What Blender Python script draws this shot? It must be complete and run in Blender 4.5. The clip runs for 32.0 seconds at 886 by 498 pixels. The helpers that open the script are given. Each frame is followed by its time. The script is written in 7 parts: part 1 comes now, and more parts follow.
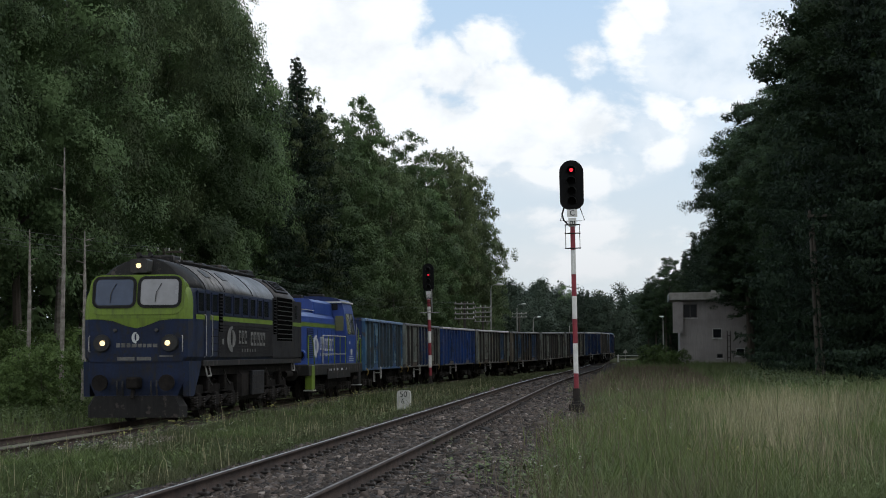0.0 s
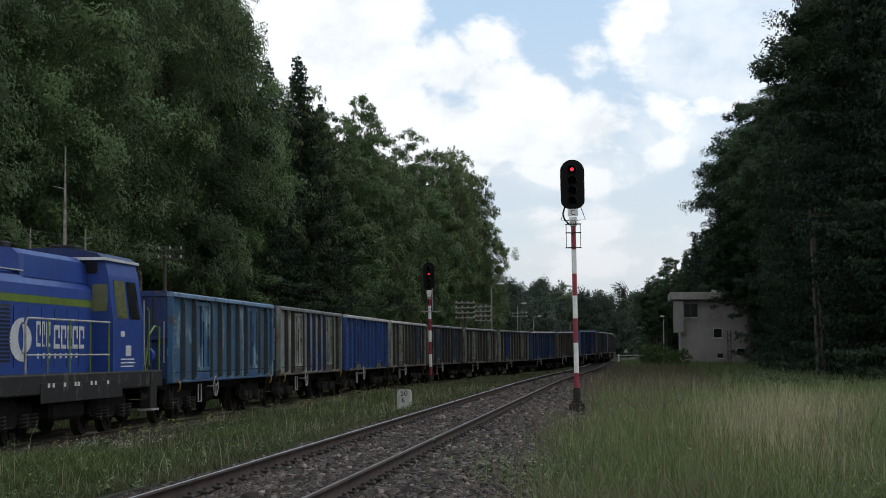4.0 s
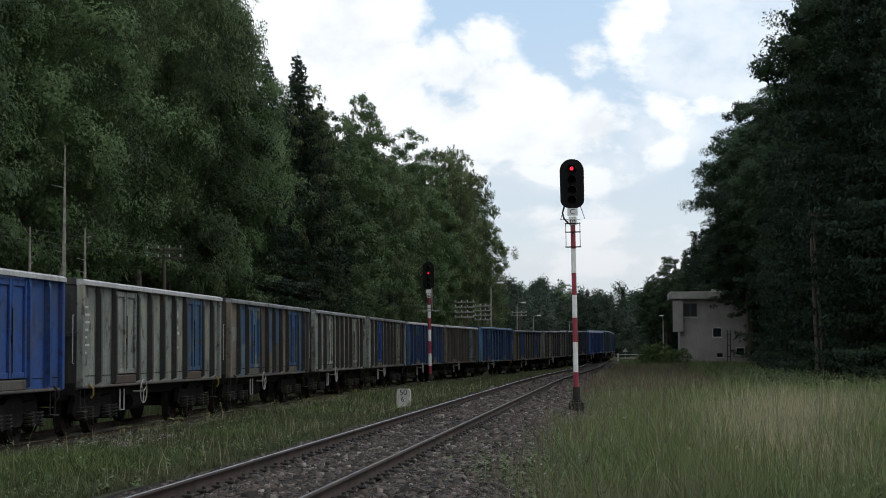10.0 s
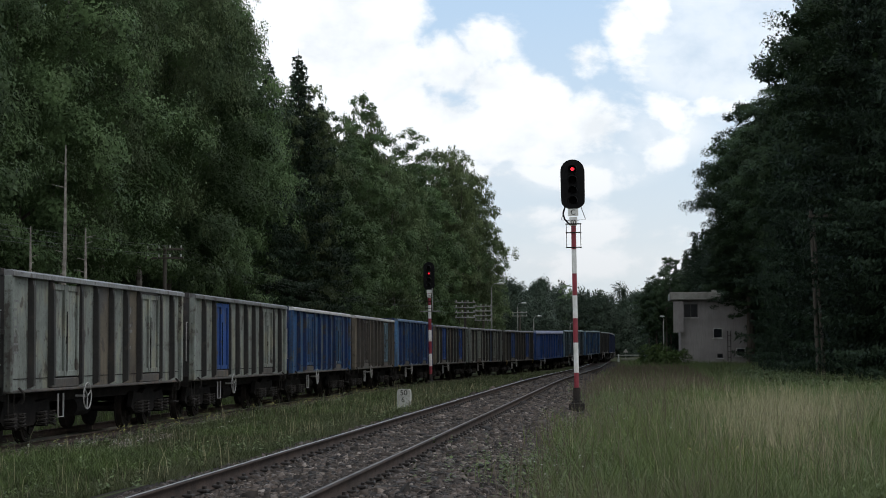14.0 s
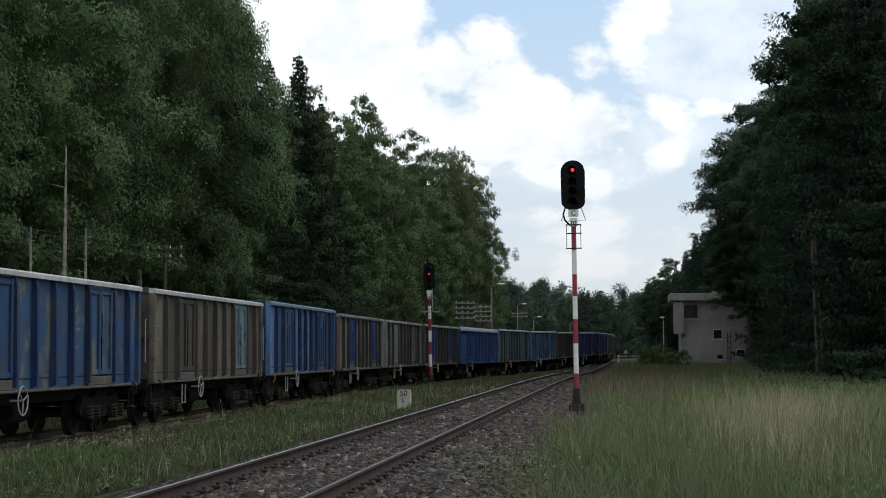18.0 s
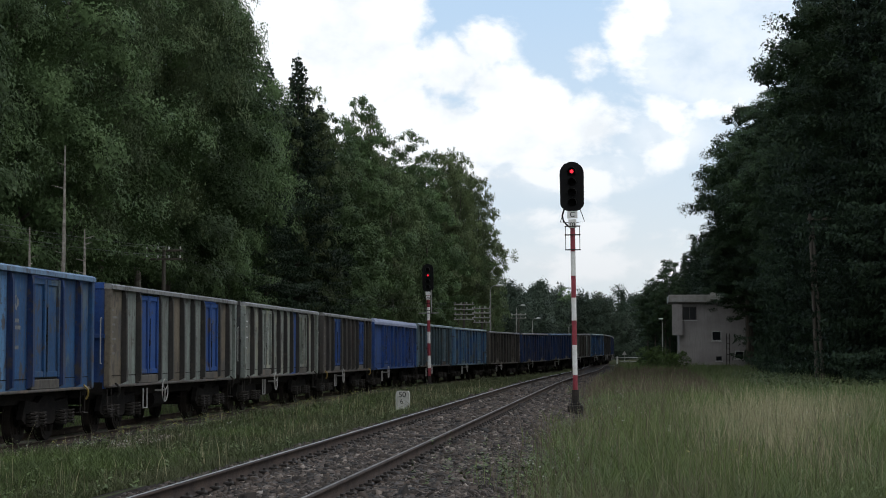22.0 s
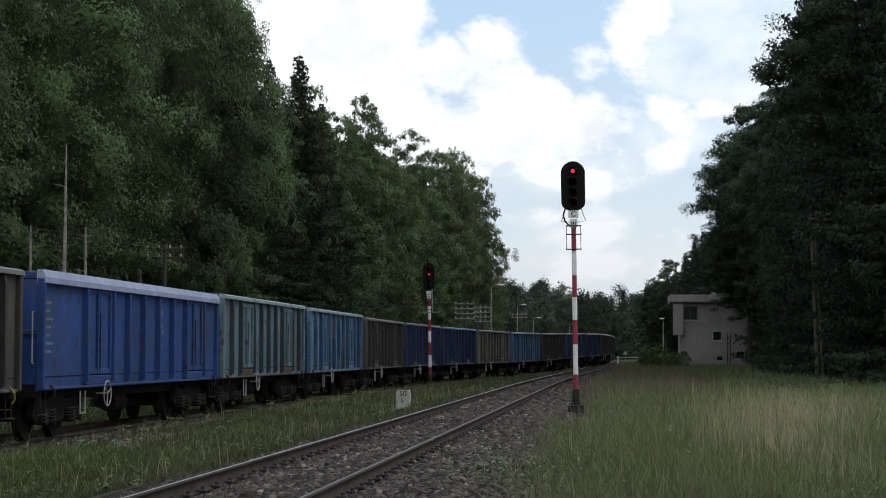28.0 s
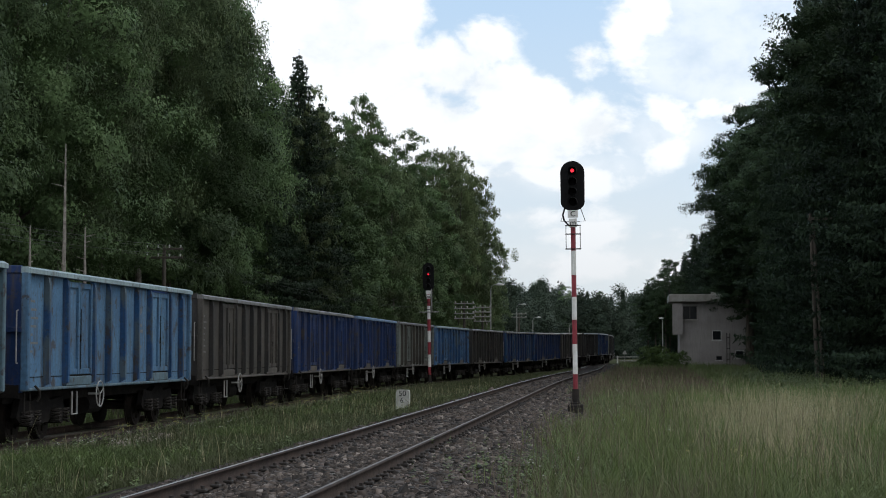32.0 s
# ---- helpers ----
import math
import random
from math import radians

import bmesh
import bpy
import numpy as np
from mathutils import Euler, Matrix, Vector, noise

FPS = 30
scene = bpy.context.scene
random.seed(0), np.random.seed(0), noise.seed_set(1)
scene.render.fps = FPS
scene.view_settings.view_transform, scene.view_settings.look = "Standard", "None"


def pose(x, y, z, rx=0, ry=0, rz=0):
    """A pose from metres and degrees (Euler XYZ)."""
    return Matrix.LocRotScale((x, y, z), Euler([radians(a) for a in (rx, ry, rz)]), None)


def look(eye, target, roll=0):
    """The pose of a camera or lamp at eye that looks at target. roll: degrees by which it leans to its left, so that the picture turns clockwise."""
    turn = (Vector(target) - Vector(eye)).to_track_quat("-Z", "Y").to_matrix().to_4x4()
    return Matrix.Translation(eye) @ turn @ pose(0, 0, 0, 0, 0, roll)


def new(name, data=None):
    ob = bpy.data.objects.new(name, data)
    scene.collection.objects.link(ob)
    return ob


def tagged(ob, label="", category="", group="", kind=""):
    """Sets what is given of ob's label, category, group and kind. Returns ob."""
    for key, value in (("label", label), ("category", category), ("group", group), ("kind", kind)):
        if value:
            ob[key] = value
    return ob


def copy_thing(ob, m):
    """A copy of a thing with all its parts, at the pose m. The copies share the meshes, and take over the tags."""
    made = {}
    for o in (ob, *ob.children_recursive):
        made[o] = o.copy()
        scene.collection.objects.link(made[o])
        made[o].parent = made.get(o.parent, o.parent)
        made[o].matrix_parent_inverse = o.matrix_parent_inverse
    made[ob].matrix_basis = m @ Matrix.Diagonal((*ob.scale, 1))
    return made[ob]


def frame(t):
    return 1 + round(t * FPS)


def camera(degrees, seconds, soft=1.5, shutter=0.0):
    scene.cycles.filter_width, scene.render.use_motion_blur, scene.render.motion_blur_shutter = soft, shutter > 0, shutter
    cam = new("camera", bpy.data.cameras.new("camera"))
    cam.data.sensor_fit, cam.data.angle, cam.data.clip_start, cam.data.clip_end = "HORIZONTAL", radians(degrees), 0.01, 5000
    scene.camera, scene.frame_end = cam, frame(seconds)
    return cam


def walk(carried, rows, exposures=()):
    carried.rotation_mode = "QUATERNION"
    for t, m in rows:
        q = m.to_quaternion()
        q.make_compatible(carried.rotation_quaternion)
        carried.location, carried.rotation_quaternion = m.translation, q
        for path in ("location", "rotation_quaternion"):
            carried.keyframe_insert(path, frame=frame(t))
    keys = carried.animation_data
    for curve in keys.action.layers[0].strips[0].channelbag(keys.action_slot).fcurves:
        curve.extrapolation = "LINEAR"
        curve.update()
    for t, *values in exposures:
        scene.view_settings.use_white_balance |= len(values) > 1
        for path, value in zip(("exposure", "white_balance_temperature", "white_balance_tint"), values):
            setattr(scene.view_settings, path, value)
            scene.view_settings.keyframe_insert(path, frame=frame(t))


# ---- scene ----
# Camera: a tripod beside a double track in a forest clearing, 1.25 m above the near rails.
EYE = (0.0, 0.0, 1.78)
cam = camera(27.86, 32.0, 1.0)
AIM = [(0.0, 5.712, 3.319, -0.393), (1.0, 5.716, 3.32, -0.338), (2.0, 5.717, 3.317, -0.355), (3.0, 5.726, 3.31, -0.314),
       (3.5, 5.732, 3.301, -0.278), (5.5, 5.738, 3.269, -0.256), (6.0, 5.741, 3.273, -0.243), (7.0, 5.742, 3.275, -0.273),
       (8.0, 5.739, 3.269, -0.255), (9.0, 5.729, 3.258, -0.217), (10.0, 5.72, 3.265, -0.224), (11.0, 5.723, 3.264, -0.171),
       (12.0, 5.731, 3.272, -0.142), (13.0, 5.735, 3.276, -0.165), (14.0, 5.739, 3.276, -0.149), (14.5, 5.739, 3.276, -0.149),
       (16.5, 5.743, 3.28, -0.078), (17.0, 5.742, 3.282, -0.083), (18.0, 5.743, 3.296, -0.047), (19.0, 5.752, 3.313, -0.087),
       (20.0, 5.743, 3.319, -0.03), (21.0, 5.722, 3.324, -0.004), (22.0, 5.708, 3.337, 0.015), (23.0, 5.706, 3.354, -0.002),
       (24.0, 5.711, 3.359, 0.074), (25.0, 5.711, 3.351, 0.106), (25.5, 5.719, 3.343, 0.079), (27.5, 5.737, 3.316, 0.146),
       (28.0, 5.74, 3.311, 0.158), (29.0, 5.747, 3.311, 0.162), (30.0, 5.721, 3.304, 0.139), (31.0, 5.71, 3.302, 0.114),
       (32.0, 5.723, 3.303, 0.138)]


def aim(yaw, pitch, roll):
    a, b = radians(yaw), radians(pitch)
    to = (EYE[0] - math.sin(a) * math.cos(b), EYE[1] + math.cos(a) * math.cos(b), EYE[2] + math.sin(b))
    return look(EYE, to, roll)


walk(cam, [(t, aim(a, b, c)) for t, a, b, c in AIM], [(0.0, 0.0), (10.0, 0.01), (20.0, 0.04), (32.0, 0.06)])

# ---- light: a bright, broken cloud cover with the sun behind it, ahead and to the right ----
SUN_AZ, SUN_EL = radians(52), radians(48)
scene.view_settings.exposure = 0.0
world = bpy.data.worlds.new("sky")
scene.world = world
world.use_nodes = True
wn, wl = world.node_tree.nodes, world.node_tree.links
wn.clear()


def wnode(kind, **kw):
    n = wn.new(kind)
    for k, v in kw.items():
        n.inputs[k].default_value = v
    return n


def wmath(op, a, b):
    n = wn.new("ShaderNodeMath")
    n.operation = op
    for i, v in enumerate((a, b)):
        if isinstance(v, (int, float)):
            n.inputs[i].default_value = v
        else:
            wl.new(v, n.inputs[i])
    return n.outputs[0]


sky = wn.new("ShaderNodeTexSky")
sky.sky_type, sky.sun_disc = "NISHITA", False
sky.sun_elevation, sky.sun_rotation = SUN_EL, SUN_AZ
sky.air_density, sky.dust_density = 1.0, 2.0
way = wn.new("ShaderNodeTexCoord").outputs["Generated"]
sep = wn.new("ShaderNodeSeparateXYZ")
wl.new(way, sep.inputs[0])


def puff(az, el, wide, high, lean=0.0, cap=9.0):
    """A soft round mass of cloud, placed by its slopes to the right of the track and above the horizon."""
    px = wmath("DIVIDE", sep.outputs[0], sep.outputs[1])
    pz = wmath("DIVIDE", sep.outputs[2], sep.outputs[1])
    dx = wmath("SUBTRACT", px, az)
    dz = wmath("SUBTRACT", pz, el)
    dz = wmath("SUBTRACT", dz, wmath("MULTIPLY", dx, lean))
    q = wmath("ADD", wmath("POWER", wmath("DIVIDE", dx, wide), 2.0),
              wmath("POWER", wmath("DIVIDE", dz, high), 2.0))
    return wmath("MINIMUM", wmath("MULTIPLY", wmath("SUBTRACT", 1.0, wmath("SQRT", q, 0.0)), min(wide, high) / 0.011), cap)


# centre, half width and half height, and lean: the bright cumulus, then thin veils of cloud
CLOUDS = [(-0.173, 0.182, 0.059, 0.038), (-0.147, 0.152, 0.044, 0.035), (-0.139, 0.191, 0.017, 0.024), (-0.131, 0.171, 0.013, 0.019), (-0.077, 0.173, 0.018, 0.016), (-0.097, 0.160, 0.027, 0.020),
          (-0.073, 0.151, 0.025, 0.017), (-0.046, 0.141, 0.019, 0.015), (-0.017, 0.126, 0.028, 0.018), (-0.063, 0.122, 0.063, 0.021), (-0.115, 0.122, 0.054, 0.028), (-0.020, 0.165, 0.011, 0.009),
          (0.003, 0.178, 0.012, 0.020, -0.5), (0.016, 0.192, 0.016, 0.014, -0.5), (0.028, 0.132, 0.013, 0.010), (0.023, 0.113, 0.011, 0.009), (0.050, 0.136, 0.010, 0.004), (-0.057, 0.076, 0.025, 0.005),
          (-0.005, 0.065, 0.030, 0.005), (-0.032, 0.048, 0.051, 0.006), (-0.086, 0.099, 0.060, 0.010), (-0.027, 0.098, 0.022, 0.009)]
VEILS = [(0.058, 0.174, 0.066, 0.046), (0.025, 0.121, 0.044, 0.019), (-0.047, 0.103, 0.082, 0.019), (-0.032, 0.05, 0.12, 0.012), (-0.160, 0.120, 0.082, 0.038)]
ahead = wmath("GREATER_THAN", sep.outputs[1], 0.3)
mass = None
for c in CLOUDS:
    p = wmath("MAXIMUM", puff(*c), -1.5)
    mass = p if mass is None else wmath("MAXIMUM", mass, p)
mapn = wn.new("ShaderNodeMapping")
wl.new(way, mapn.inputs[0])
mapn.inputs["Scale"].default_value = (1, 1, 1.5)
big = wnode("ShaderNodeTexNoise", Scale=2.2, Detail=5.0, Roughness=0.55)
mid = wnode("ShaderNodeTexNoise", Scale=24.0, Detail=10.0, Roughness=0.56, Distortion=0.15)
for n in (big, mid):
    wl.new(mapn.outputs[0], n.inputs["Vector"])
broken = wmath("MULTIPLY", wmath("SUBTRACT", big.outputs[0], 0.42), 5.0)
front = wmath("ADD", mass, wmath("MULTIPLY", wmath("SUBTRACT", mid.outputs[0], 0.5), 4.6))
mixm = wn.new("ShaderNodeMix")
wl.new(ahead, mixm.inputs[0])
wl.new(broken, mixm.inputs[2])
wl.new(front, mixm.inputs[3])
edge = wn.new("ShaderNodeMapRange")
edge.interpolation_type = "SMOOTHSTEP"
edge.inputs[1].default_value, edge.inputs[2].default_value = -0.5, 0.45
wl.new(mixm.outputs[0], edge.inputs[0])
thin = None
for c in VEILS:
    p = wmath("MINIMUM", wmath("MAXIMUM", puff(*c), 0.0), 1.2)
    thin = p if thin is None else wmath("MAXIMUM", thin, p)
thin = wmath("MULTIPLY", wmath("MULTIPLY", thin, ahead), wmath("MULTIPLY", mid.outputs[0], 0.95))
covered = wmath("MAXIMUM", edge.outputs[0], wmath("MINIMUM", thin, 0.7))
shade = wn.new("ShaderNodeValToRGB")
shade.color_ramp.elements[0].position, shade.color_ramp.elements[0].color = 0.32, (0.84, 0.89, 0.94, 1)
shade.color_ramp.elements[1].position, shade.color_ramp.elements[1].color = 0.5, (1.0, 1.04, 1.08, 1)
wl.new(mid.outputs[0], shade.inputs[0])
clear = wn.new("ShaderNodeMix")
clear.data_type, clear.blend_type = "RGBA", "MIX"
clear.inputs[0].default_value = 0.75
skyb = wn.new("ShaderNodeVectorMath")
skyb.operation = "SCALE"
skyb.inputs[3].default_value = 0.11
wl.new(sky.outputs[0], skyb.inputs[0])
wl.new(skyb.outputs[0], clear.inputs[6])
haze = wn.new("ShaderNodeValToRGB")
haze.color_ramp.elements[0].position, haze.color_ramp.elements[0].color = 0.05, (0.76, 0.85, 0.94, 1)
haze.color_ramp.elements[1].position, haze.color_ramp.elements[1].color = 0.19, (0.535, 0.735, 0.97, 1)
wl.new(sep.outputs[2], haze.inputs[0])
wl.new(haze.outputs[0], clear.inputs[7])
cover = wn.new("ShaderNodeMix")
cover.data_type = "RGBA"
wl.new(covered, cover.inputs[0])
wl.new(clear.outputs[2], cover.inputs[6])
low = wn.new("ShaderNodeMapRange")
low.inputs[1].default_value, low.inputs[2].default_value, low.inputs[3].default_value = 0.0, 0.12, 0.7
wl.new(sep.outputs[2], low.inputs[0])
veil = wn.new("ShaderNodeVectorMath")
veil.operation = "SCALE"
wl.new(shade.outputs[0], veil.inputs[0])
wl.new(low.outputs[0], veil.inputs[3])
wl.new(veil.outputs[0], cover.inputs[7])
bg = wnode("ShaderNodeBackground", Strength=1.0)
wl.new(cover.outputs[2], bg.inputs[0])
wl.new(bg.outputs[0], wn.new("ShaderNodeOutputWorld").inputs[0])

sun = new("sun", bpy.data.lights.new("sun", "SUN"))
sun.data.energy, sun.data.angle, sun.data.color = 0.7, radians(14), (1.0, 0.96, 0.9)
sun.matrix_world = look((math.sin(SUN_AZ) * 60, math.cos(SUN_AZ) * 60, 60 * math.tan(SUN_EL)), (0, 0, 0))


# ---- materials ----
def material(name, base, second=None, rough=0.75, metal=0.0, scale=1.5, fine=30.0, amount=0.5, bump=0.3, stretch=(1, 1, 1),
             spread=0.0, island=0.0, streaks=None, spots=None, chips=None, glass=False, glow=0.0, spec=0.5, band=(0.40, 0.66)):
    """Two scales of variation over object coordinates; streaks: a colour run down from above; spots: a colour in worn patches."""
    m = bpy.data.materials.new(name)
    m.use_nodes = True
    nt = m.node_tree
    nodes, links = nt.nodes, nt.links
    b = nodes["Principled BSDF"]
    b.inputs["Roughness"].default_value, b.inputs["Metallic"].default_value = rough, metal
    b.inputs["Specular IOR Level"].default_value = spec
    co = nodes.new("ShaderNodeTexCoord").outputs["Object"]

    def noise_of(s, detail, stretch_=(1, 1, 1)):
        mp = nodes.new("ShaderNodeMapping")
        mp.inputs["Scale"].default_value = stretch_
        links.new(co, mp.inputs[0])
        n = nodes.new("ShaderNodeTexNoise")
        n.inputs["Scale"].default_value, n.inputs["Detail"].default_value = s, detail
        n.inputs["Roughness"].default_value = 0.6
        if spread:
            # each thing starts elsewhere in the pattern
            oi = nodes.new("ShaderNodeObjectInfo")
            ad = nodes.new("ShaderNodeVectorMath")
            sc = nodes.new("ShaderNodeMath")
            sc.operation = "MULTIPLY"
            sc.inputs[1].default_value = 57.0
            links.new(oi.outputs["Random"], sc.inputs[0])
            links.new(mp.outputs[0], ad.inputs[0])
            links.new(sc.outputs[0], ad.inputs[1])
            links.new(ad.outputs[0], n.inputs["Vector"])
        else:
            links.new(mp.outputs[0], n.inputs["Vector"])
        return n.outputs[0]

    def ramp(value, lo, hi):
        r = nodes.new("ShaderNodeMapRange")
        r.inputs[1].default_value, r.inputs[2].default_value = lo, hi
        links.new(value, r.inputs[0])
        return r.outputs[0]

    def mix(fac, a, c, kind="MIX"):
        x = nodes.new("ShaderNodeMix")
        x.data_type, x.blend_type = "RGBA", kind
        for sock, v in ((0, fac), (6, a), (7, c)):
            if isinstance(v, (int, float)):
                x.inputs[sock].default_value = v
            elif isinstance(v, tuple):
                x.inputs[sock].default_value = (*v[:3], 1)
            else:
                links.new(v, x.inputs[sock])
        return x.outputs[2]

    def times(v, k):
        x = nodes.new("ShaderNodeMath")
        x.operation = "MULTIPLY"
        links.new(v, x.inputs[0])
        x.inputs[1].default_value = k
        return x.outputs[0]

    second = second or tuple(v * 0.6 for v in base)
    large = noise_of(scale, 4.0, stretch)
    small = noise_of(fine, 6.0)
    col = mix(ramp(large, *band), tuple(base), tuple(second))
    col = mix(times(ramp(small, 0.35, 0.7), amount), col, mix(1.0, col, (0.55, 0.53, 0.5), "MULTIPLY"))
    if spots:
        col = mix(times(ramp(noise_of(scale * 1.7, 6.0, (1, 1, 0.6)), 0.54, 0.62), 0.8), col, spots)
    if streaks:
        run = noise_of(2.2, 6.0, (4.0, 4.0, 0.35))
        col = mix(times(ramp(run, 0.48, 0.72), 0.75), col, streaks)
    if chips:
        # flaked and rusted patches in two sizes
        col = mix(times(ramp(noise_of(3.1, 8.0, (1, 1, 0.8)), 0.575, 0.63), 0.85), col, chips)
        col = mix(times(ramp(noise_of(11.0, 4.0), 0.62, 0.68), 0.7), col, tuple(v * 0.7 for v in chips))
    if island or spread:
        v = nodes.new("ShaderNodeNewGeometry").outputs["Random Per Island"] if island else nodes.new("ShaderNodeObjectInfo").outputs["Random"]
        hs = nodes.new("ShaderNodeHueSaturation")
        k = island or spread
        r = nodes.new("ShaderNodeMapRange")
        r.inputs[3].default_value, r.inputs[4].default_value = 1 - k, 1 + k
        links.new(v, r.inputs[0])
        links.new(r.outputs[0], hs.inputs["Value"])
        links.new(col, hs.inputs["Color"])
        col = hs.outputs[0]
    links.new(col, b.inputs["Base Color"])
    if bump:
        bp = nodes.new("ShaderNodeBump")
        bp.inputs["Strength"].default_value, bp.inputs["Distance"].default_value = bump, 0.02
        links.new(small, bp.inputs["Height"])
        links.new(bp.outputs[0], b.inputs["Normal"])
    rg = nodes.new("ShaderNodeMapRange")
    rg.inputs[3].default_value, rg.inputs[4].default_value = max(0.05, rough - 0.12), min(1, rough + 0.12)
    links.new(large, rg.inputs[0])
    links.new(rg.outputs[0], b.inputs["Roughness"])
    if glow:
        b.inputs["Emission Color"].default_value = (*base, 1)
        b.inputs["Emission Strength"].default_value = glow
    m.diffuse_color = (*base, 1)
    return m


def leafy(name, base, second, spread=0.4):
    """Leaves let some light through."""
    m = material(name, base, second, rough=0.6, scale=0.55, fine=1.5, amount=0.75, bump=0.0, island=spread * 0.35, spec=0.1)
    b = m.node_tree.nodes["Principled BSDF"]
    t = m.node_tree.nodes.new("ShaderNodeBsdfTranslucent")
    mx = m.node_tree.nodes.new("ShaderNodeMixShader")
    mx.inputs[0].default_value = 0.16
    src = b.inputs["Base Color"].links[0].from_socket
    # each tree has its own tone
    oi = m.node_tree.nodes.new("ShaderNodeObjectInfo")
    mr = m.node_tree.nodes.new("ShaderNodeMapRange")
    mr.inputs[3].default_value, mr.inputs[4].default_value = 0.62, 1.42
    hs = m.node_tree.nodes.new("ShaderNodeHueSaturation")
    lk = m.node_tree.links
    lk.new(oi.outputs["Random"], mr.inputs[0])
    lk.new(mr.outputs[0], hs.inputs["Value"])
    lk.new(src, hs.inputs["Color"])
    lk.new(hs.outputs[0], b.inputs["Base Color"])
    lk.new(hs.outputs[0], t.inputs[0])
    out = m.node_tree.nodes["Material Output"]
    lk.new(b.outputs[0], mx.inputs[1])
    lk.new(t.outputs[0], mx.inputs[2])
    lk.new(mx.outputs[0], out.inputs[0])
    return m


M = {}
M["earth"] = material("meadow_earth", (0.05, 0.06, 0.025), (0.06, 0.05, 0.03), scale=0.25, fine=6, rough=0.95, bump=0.6, spec=0.05)
M["forest_floor"] = material("forest_floor", (0.045, 0.04, 0.022), (0.03, 0.04, 0.015), scale=0.6, fine=5, rough=0.95, bump=0.6, spec=0.05)
# darker than the stones: shade in the gaps between them is put into the bed
M["ballast"] = material("ballast_bed", (0.035, 0.029, 0.026), (0.022, 0.019, 0.017), scale=1.2, fine=22, rough=0.95, amount=0.9, bump=1.0, spec=0.05)
M["stone"] = material("ballast_stone", (0.066, 0.05, 0.041), (0.022, 0.017, 0.014), scale=6.0, fine=30, rough=0.9, island=0.85, bump=0.3)
M["palestone"] = material("pale_ballast_stone", (0.23, 0.195, 0.17), (0.11, 0.086, 0.073), scale=6.0, fine=30, rough=0.9, island=0.45, bump=0.3)
M["oldballast"] = material("old_ballast", (0.13, 0.12, 0.09), (0.07, 0.075, 0.04), scale=1.1, fine=20, rough=0.95, amount=0.9, bump=0.8)
M["sleeper"] = material("concrete_sleeper", (0.10, 0.094, 0.087), (0.06, 0.055, 0.05), scale=3, fine=40, rough=0.85, spread=0.15)
M["woodsleeper"] = material("timber_sleeper", (0.07, 0.055, 0.045), (0.11, 0.095, 0.085), scale=3, fine=30, rough=0.85, spread=0.2)
M["railside"] = material("rusty_rail", (0.06, 0.042, 0.034), (0.036, 0.028, 0.024), scale=3, fine=50, rough=0.85, bump=0.3, spec=0.15)
M["railtop"] = material("polished_rail_head", (0.5, 0.47, 0.44), (0.36, 0.33, 0.3), rough=0.4, metal=1.0, scale=2, fine=20, amount=0.25, bump=0.05)
# right rail is polished too; its missing sky glint is put into this darker metal
M["raildull"] = material("dusty_rail_head", (0.2, 0.175, 0.155), (0.12, 0.10, 0.085), rough=0.6, metal=0.8, scale=2, fine=20, amount=0.4, bump=0.1)
M["clip"] = material("rail_fastening", (0.035, 0.028, 0.024), rough=0.8, scale=5)
M["leaf_birch"] = leafy("birch_leaves", (0.137, 0.185, 0.086), (0.093, 0.137, 0.066))
M["leaf_alder"] = leafy("alder_leaves", (0.103, 0.16, 0.066), (0.067, 0.109, 0.049), 0.28)
M["leaf_pale"] = leafy("willow_leaves", (0.13, 0.166, 0.075), (0.09, 0.122, 0.057))
M["leaf_spruce"] = leafy("spruce_needles", (0.034, 0.056, 0.031), (0.023, 0.039, 0.023), 0.22)
M["leaf_bush"] = leafy("shrub_leaves", (0.09, 0.138, 0.042), (0.062, 0.1, 0.032))
# greyed green: the haze of distance is put into the leaf colour
M["leaf_far"] = leafy("far_leaves", (0.052, 0.074, 0.05), (0.036, 0.054, 0.038), 0.15)
# same alder leaves with the shade of the right edge put into the colour
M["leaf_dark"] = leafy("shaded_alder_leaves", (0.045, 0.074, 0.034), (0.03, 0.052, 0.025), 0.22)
M["bark"] = material("dark_bark", (0.075, 0.06, 0.048), (0.045, 0.037, 0.03), scale=2, fine=12, stretch=(1, 1, 0.25), rough=0.95, bump=0.6)
M["bark_pale"] = material("pale_bark", (0.27, 0.25, 0.22), (0.12, 0.10, 0.085), scale=2.2, fine=14, rough=0.9, stretch=(1, 1, 1.8))
M["grass"] = material("meadow_grass", (0.105, 0.158, 0.052), (0.142, 0.15, 0.072), scale=0.33, fine=2, rough=0.7, island=0.16, bump=0, spec=0.3)
M["fresh"] = material("fresh_grass", (0.14, 0.178, 0.056), (0.108, 0.15, 0.052), scale=0.5, fine=2, rough=0.7, island=0.16, bump=0, spec=0.2)
M["verge"] = material("verge_grass", (0.067, 0.085, 0.034), (0.086, 0.088, 0.048), scale=0.5, fine=2, rough=0.75, island=0.14, bump=0, spec=0.2)
M["hay"] = material("dry_grass", (0.37, 0.335, 0.205), (0.25, 0.24, 0.14), scale=0.4, fine=3, rough=0.75, island=0.3, bump=0, spec=0.3)
M["lush"] = material("lush_grass", (0.095, 0.135, 0.042), (0.07, 0.1, 0.036), scale=0.5, fine=2, rough=0.7, island=0.14, bump=0, spec=0.2)
M["weed"] = material("weed_leaves", (0.105, 0.145, 0.048), (0.075, 0.105, 0.038), scale=0.5, fine=3, rough=0.7, island=0.3, bump=0, spec=0.3)
